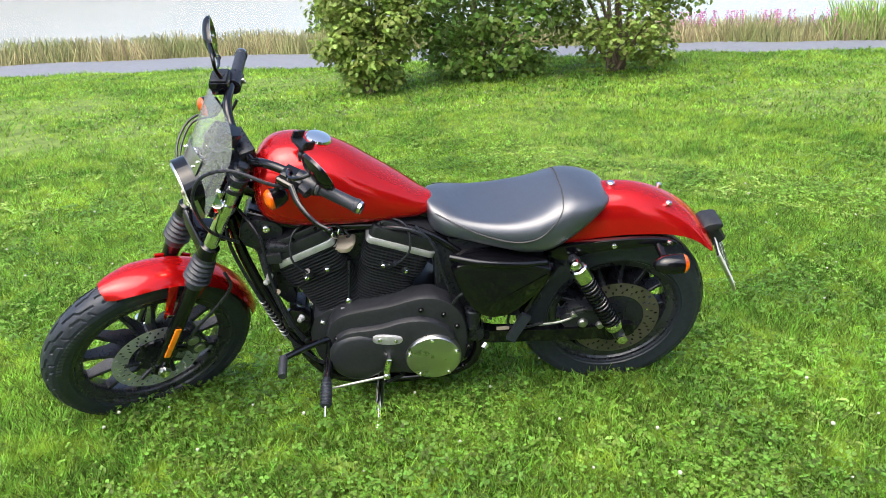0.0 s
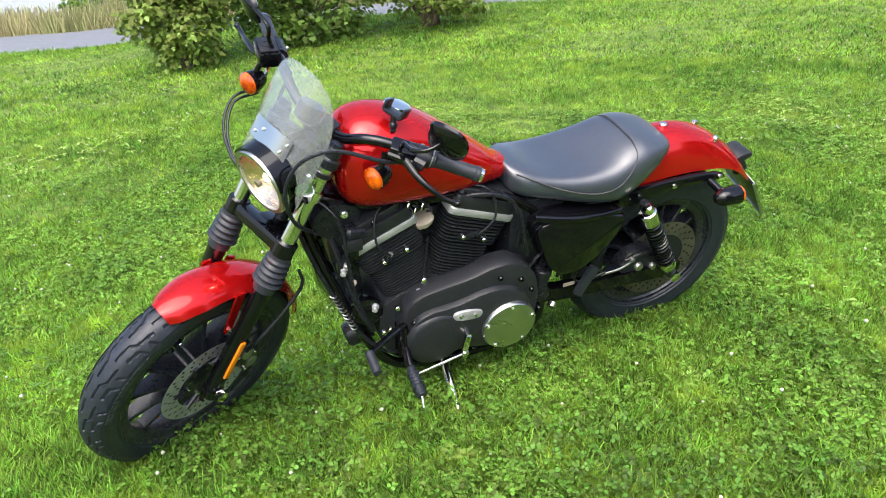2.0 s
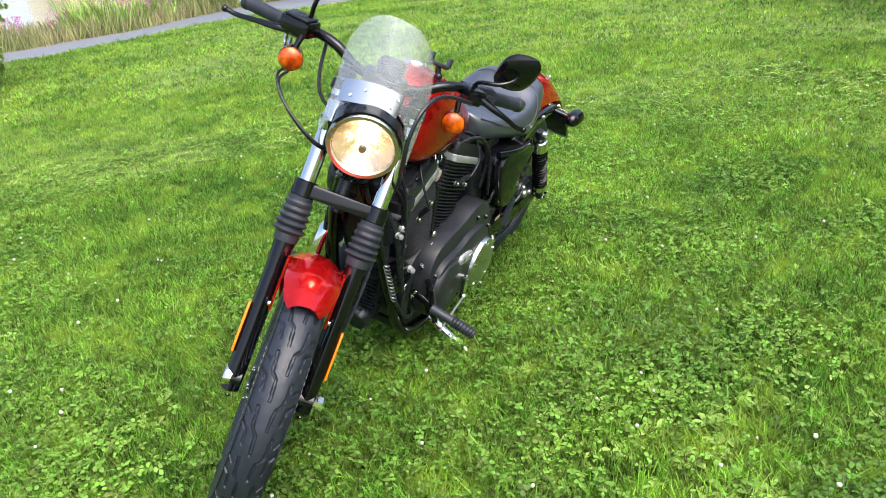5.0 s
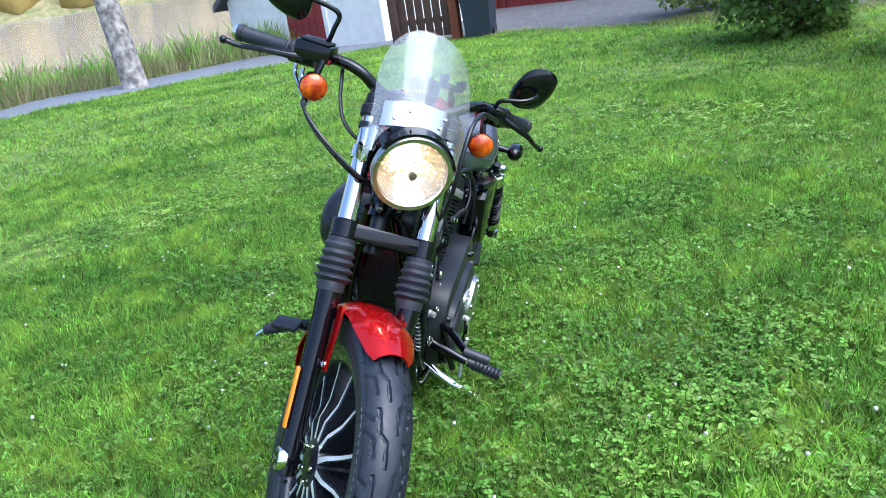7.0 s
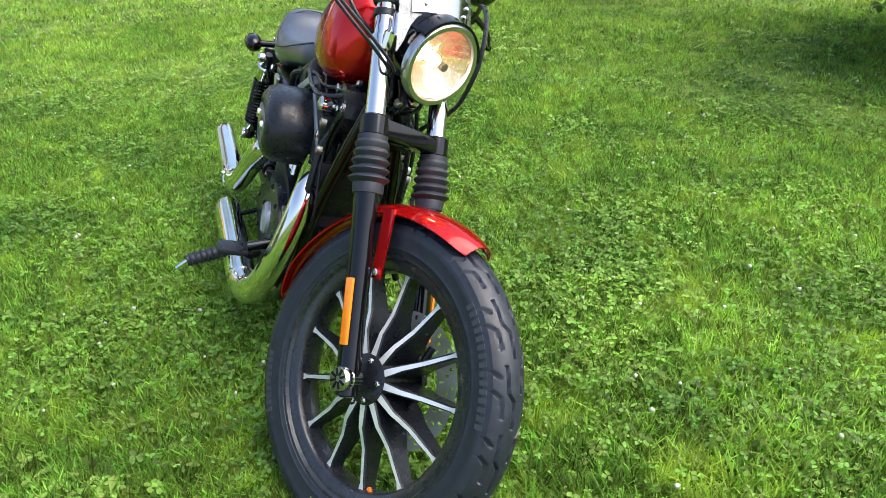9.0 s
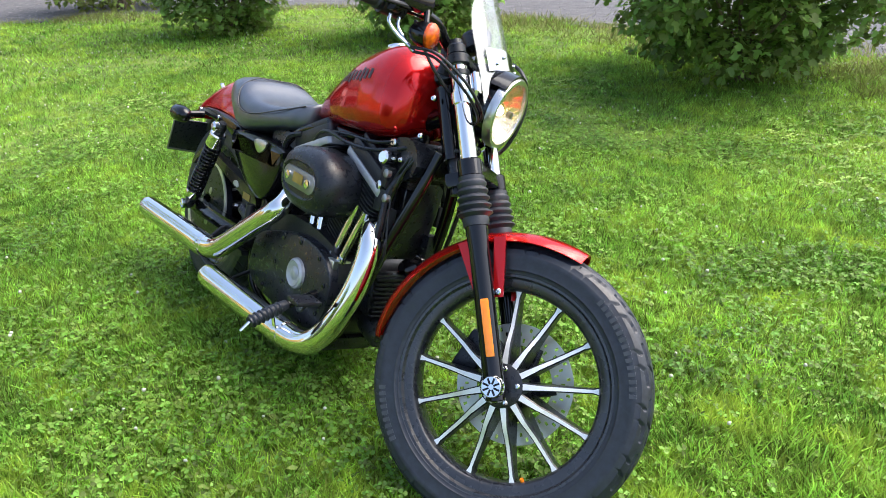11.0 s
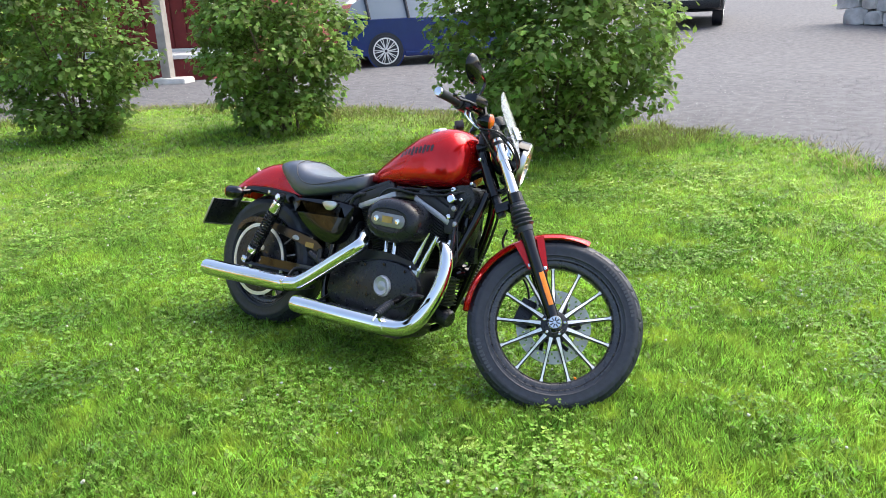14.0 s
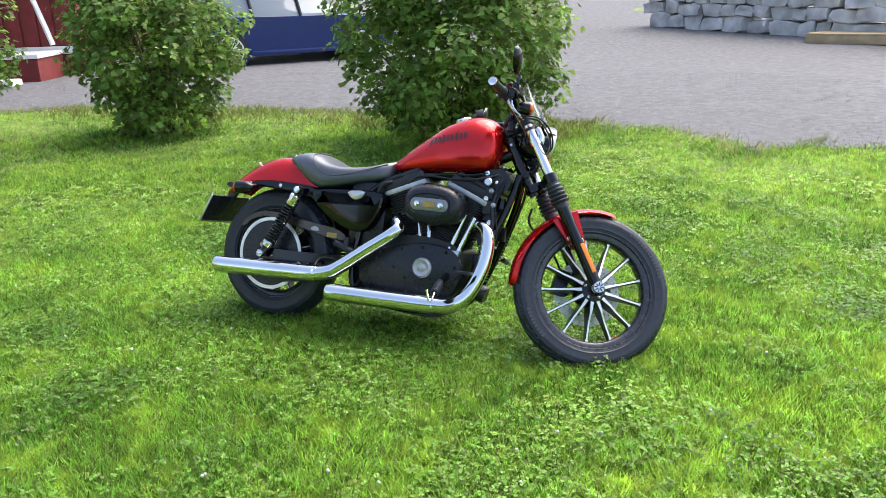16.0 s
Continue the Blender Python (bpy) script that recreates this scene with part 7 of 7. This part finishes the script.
def car(label, paint, m, profile, roof, half, wheel_r, axles, rim_material):
    """A car along its own x axis, nose at +x: body and glasshouse lofted across the width."""
    c = tagged(new("car"), label, "car", "parked cars")
    c.matrix_basis = m
    pts = chaikin(profile, 2)
    wide = [(0.0, 1.0), (half * 0.82, 1.0), (half * 0.95, 0.985), (half, 0.955)]
    rings = []
    zc = 0.62
    for y, k in [(-w, k) for w, k in reversed(wide[1:])] + wide:
        rings.append([(x * (0.99 if k < 0.97 else 1.0), y, zc + (z - zc) * k) for x, z in pts])
    part("body", loft(rings), paint, c, sharp=40)
    rp = chaikin(roof, 1)
    top = max(z for _, z in rp)
    bot = min(z for _, z in rp)
    rings = []
    for f in (-1, -0.96, 0, 0.96, 1):
        rings.append([(x, f * (half * 0.95 - (half * 0.20) * (z - bot) / (top - bot)), z - (0.03 if abs(f) == 1 else 0)) for x, z in rp])
    part("glasshouse", loft(rings), CARGLASS, c, "pale reflecting window glass")
    rings = []
    for f in (-1.0, -0.9, 0, 0.9, 1.0):
        rings.append([(x, f * half * 0.765, z) for x, z in [(x * 0.985, top - 0.06 + (0.0 if abs(f) == 1 else 0.02)) for x, z in rp if z > top - 0.12] + [(x * 0.985, top + (0.0 if abs(f) == 1 else 0.03)) for x, z in reversed([q for q in rp if q[1] > top - 0.12])]])
    part("roof_panel", loft(rings), paint, c)
    xs = [x for x, z in rp]
    for s in (-1, 1):
        for px in (axles[0] + 0.52, (axles[0] + axles[1]) / 2 + 0.12, axles[0] - 0.28):
            if min(xs) + 0.2 < px < max(xs) - 0.2:
                part("pillar", tube([(px, s * half * 0.955, bot - 0.02), (px - 0.06, s * half * 0.772, top - 0.03)], 0.035, 6, 2), GLOSS, c)
        for ax in axles:
            part("wheel_arch", turned([(s * (half - 0.02), wheel_r + 0.065), (s * (half + 0.006), wheel_r + 0.065), (s * (half + 0.006), wheel_r + 0.04), (s * (half - 0.02), wheel_r + 0.04)], 36, (ax, 0, wheel_r), closed=True), paint, c)
            part("arch_liner", turned([(s * (half - 0.25), wheel_r + 0.045), (s * (half + 0.003), wheel_r + 0.045)], 32, (ax, 0, wheel_r)), RUBBER, c)
            w = part("wheel", turned([(s * (half - 0.18), wheel_r - 0.06), (s * (half - 0.18), wheel_r - 0.01), (s * (half - 0.15), wheel_r), (s * (half - 0.02), wheel_r), (s * (half + 0.010), wheel_r - 0.015), (s * (half + 0.012), wheel_r - 0.06)], 40, (ax, 0, wheel_r)), RUBBER, c, "black tyre")
            part("rim", turned([(s * (half + 0.010), wheel_r - 0.062), (s * (half + 0.016), wheel_r - 0.058), (s * (half + 0.016), wheel_r - 0.085), (s * (half - 0.02), wheel_r - 0.09)], 40, (ax, 0, wheel_r), closed=True), rim_material, w)
            for i in range(10):
                a = i * math.tau / 10
                for da in (-0.09, 0.13):
                    part("spoke", tube([(ax + 0.03 * math.cos(a), s * (half + 0.014), wheel_r + 0.03 * math.sin(a)), (ax + (wheel_r - 0.07) * math.cos(a + da), s * (half + 0.016), wheel_r + (wheel_r - 0.07) * math.sin(a + da))], [0.013, 0.008], 5, 2), rim_material, w)
        part("door_handle", block(axles[0] + 0.62, axles[0] + 0.82, s * half * 0.985 - 0.02, s * half * 0.985 + 0.025, 0.86, 0.89, 0.008), paint, c)
        part("sill", block(axles[0] + 0.4, axles[1] - 0.4, s * half - 0.04, s * half + 0.004, 0.20, 0.30, 0.02), paint, c)
        mx = axles[1] - 0.62
        part("wing_mirror", ball((mx, s * (half + 0.10), 1.0), 0.10, (0.6, 1.1, 0.75)), GLOSS, c)
        part("tail_lamp", block(min(x for x, z in profile) + 0.01, min(x for x, z in profile) + 0.24, s * half * 0.90 - 0.09, s * half * 0.90 + 0.085, 0.78, 0.94, 0.02), mat("tail_lamp_red", (0.30, 0.01, 0.01), 0.15, coat=0.6), c, "red tail lamp")
    return c


ESTATE = [(-2.30, 0.32), (-2.36, 0.55), (-2.34, 0.86), (-2.22, 0.98), (1.0, 0.94), (1.35, 0.92), (2.0, 0.80), (2.22, 0.62), (2.24, 0.34), (2.0, 0.20), (-2.0, 0.20)]
EROOF = [(-2.20, 0.96), (-1.95, 1.34), (-1.4, 1.45), (-0.2, 1.46), (0.35, 1.38), (1.12, 0.93)]
wheel_place = Vector((-7.02, 11.02))
hd = Vector((math.cos(radians(46)), math.sin(radians(46))))
cpos = wheel_place + hd * 1.40 + Vector((-hd.y, hd.x)) * 0.90
car("dark blue estate car with bright multi-spoke wheels parked on gravel", BLUE, Matrix.Translation((cpos.x, cpos.y, land(wheel_place.x, wheel_place.y) + 0.01)) @ Matrix.Rotation(radians(46), 4, "Z"), ESTATE, EROOF, 0.90, 0.325, (-1.40, 1.38), FACE)
SUV = [(-2.25, 0.42), (-2.34, 0.60), (-2.32, 1.00), (-2.24, 1.12), (1.1, 1.08), (1.5, 1.05), (2.1, 0.92), (2.26, 0.70), (2.26, 0.42), (2.0, 0.28), (-2.0, 0.28)]
SROOF = [(-2.22, 1.10), (-2.0, 1.62), (-1.5, 1.72), (-0.2, 1.73), (0.4, 1.62), (1.15, 1.07)]
spos = (-3.70, 20.9)
suv = car("black off-road car parked on gravel, seen from behind", BLACKCAR, Matrix.Translation((*spos, land(*spos) + 0.01)) @ Matrix.Rotation(radians(103), 4, "Z"), SUV, SROOF, 0.94, 0.36, (-1.35, 1.35), STEEL)
part("bumper", block(-2.42, -2.20, -0.88, 0.88, 0.40, 0.66, 0.05), BLACKM, suv, "black rear bumper")
part("bumper_trim", block(-2.435, -2.41, -0.6, 0.6, 0.60, 0.64, 0.008), CHROME, suv, "bright trim strip")

# dry wall of pale boulders
wall = tagged(new("stone_wall"), "dry-laid wall of large pale boulders", "stone wall")
w0, w1 = Vector((0.55, 19.7)), Vector((8.5, 13.2))
wall.matrix_basis = Matrix.Translation((w0.x, w0.y, 0))
r = np.random.default_rng(5)


def boulder(sx, sy, sz, seed):
    bm = bmesh.new()
    bmesh.ops.create_icosphere(bm, subdivisions=2, radius=0.5)
    for v in bm.verts:
        n3 = noise.noise_vector(v.co * 1.6 + Vector((seed * 3.1, 0, 0)))
        c = v.co * 1.75
        v.co = Vector((max(-0.5, min(0.5, c.x)), max(-0.5, min(0.5, c.y)), max(-0.5, min(0.5, c.z)))) + n3 * 0.16
        v.co = Vector((v.co.x * sx, v.co.y * sy, v.co.z * sz))
    return bm


length = (w1 - w0).length
dirv = (w1 - w0).normalized()
ang = math.atan2(dirv.y, dirv.x)
z = 0.0
course = 0
while z < 1.35:
    h = (0.34, 0.28, 0.25, 0.22, 0.20)[min(course, 4)]
    s = -0.2 * (course % 2)
    while s < length:
        L = r.uniform(0.28, 0.80)
        p = w0 + dirv * (s + L / 2)
        hh = h * r.uniform(0.85, 1.1)
        part("stone", boulder(L * 1.0, 0.6, hh * 1.05, r.uniform(0, 50)), STONE, wall, "", Matrix.Translation((p.x - w0.x, p.y - w0.y, land(p.x, p.y) + z + hh / 2 + r.normal(0, 0.02))) @ Matrix.Rotation(ang + r.normal(0, 0.12), 4, "Z") @ Matrix.Rotation(r.normal(0, 0.07), 4, "Y"), sharp=25)
        s += L + 0.02
    z += h
    course += 1
# timber platform in front of the wall
pp = (5.0, 15.4)
deck = tagged(new("timber_platform"), "low platform of fresh timber boards by the stone wall", "platform")
deck.matrix_basis = at(pp[0], pp[1], -25)
for i in range(9):
    part("board", block(-1.0, 1.6, -0.6 + i * 0.135, -0.475 + i * 0.135, 0.17, 0.20, 0.004), TIMBER, deck)
for yb in (-0.6, 0.55):
    part("beam", block(-1.0, 1.6, yb, yb + 0.06, 0.0, 0.168, 0.005), TIMBER, deck)

# sunlit woods on the far shore of the lake
WOODS = mat("far_woods", (0.40, 0.29, 0.08), 0.9, vary=0.6, scale=1.2, dark=(0.16, 0.13, 0.03), bump=0.8)
rr = np.random.default_rng(9)
vs, ts, k = [], [], 0
for i in range(520):
    d = radians(rr.uniform(176, 229))
    dist = rr.uniform(150, 190)
    x, y = CX + dist * math.cos(d), CY + dist * math.sin(d)
    base = -0.45 + math.tan(radians(1.7)) * dist * math.cos(d - radians(213)) + (dist - 150) * 0.6
    R = rr.uniform(2.5, 5.0)
    rng = rr
    v, t = puffs(np.array([0.0]), np.array([0.0]), R, 0.0)
    v = (v - np.array([0, 0, float(land_z(np.array([0.0]), np.array([0.0]))[0])])) * np.array([1, 1, 1.7]) + np.array([x, y, base + R * 1.1])
    vs.append(v)
    ts.append(t + k)
    k += len(v)
stuff_mesh("far_woods", np.concatenate(vs), np.concatenate(ts), WOODS, "golden green woods on the far shore", "woods")
bm = bmesh.new()
a = [radians(174 + 57 * i / 30) for i in range(31)]
lo = [bm.verts.new((CX + 147 * math.cos(d), CY + 147 * math.sin(d), -0.6 + math.tan(radians(1.7)) * 147 * math.cos(d - radians(213)))) for d in a]
hi = [bm.verts.new((CX + 190 * math.cos(d), CY + 190 * math.sin(d), 26 + math.tan(radians(1.7)) * 190 * math.cos(d - radians(213)))) for d in a]
for i in range(30):
    bm.faces.new((lo[i], lo[i + 1], hi[i + 1], hi[i]))
tagged(part("far_shore", bm, STRAW, None), "dry grassy far bank of the lake", "shore", kind="structure")
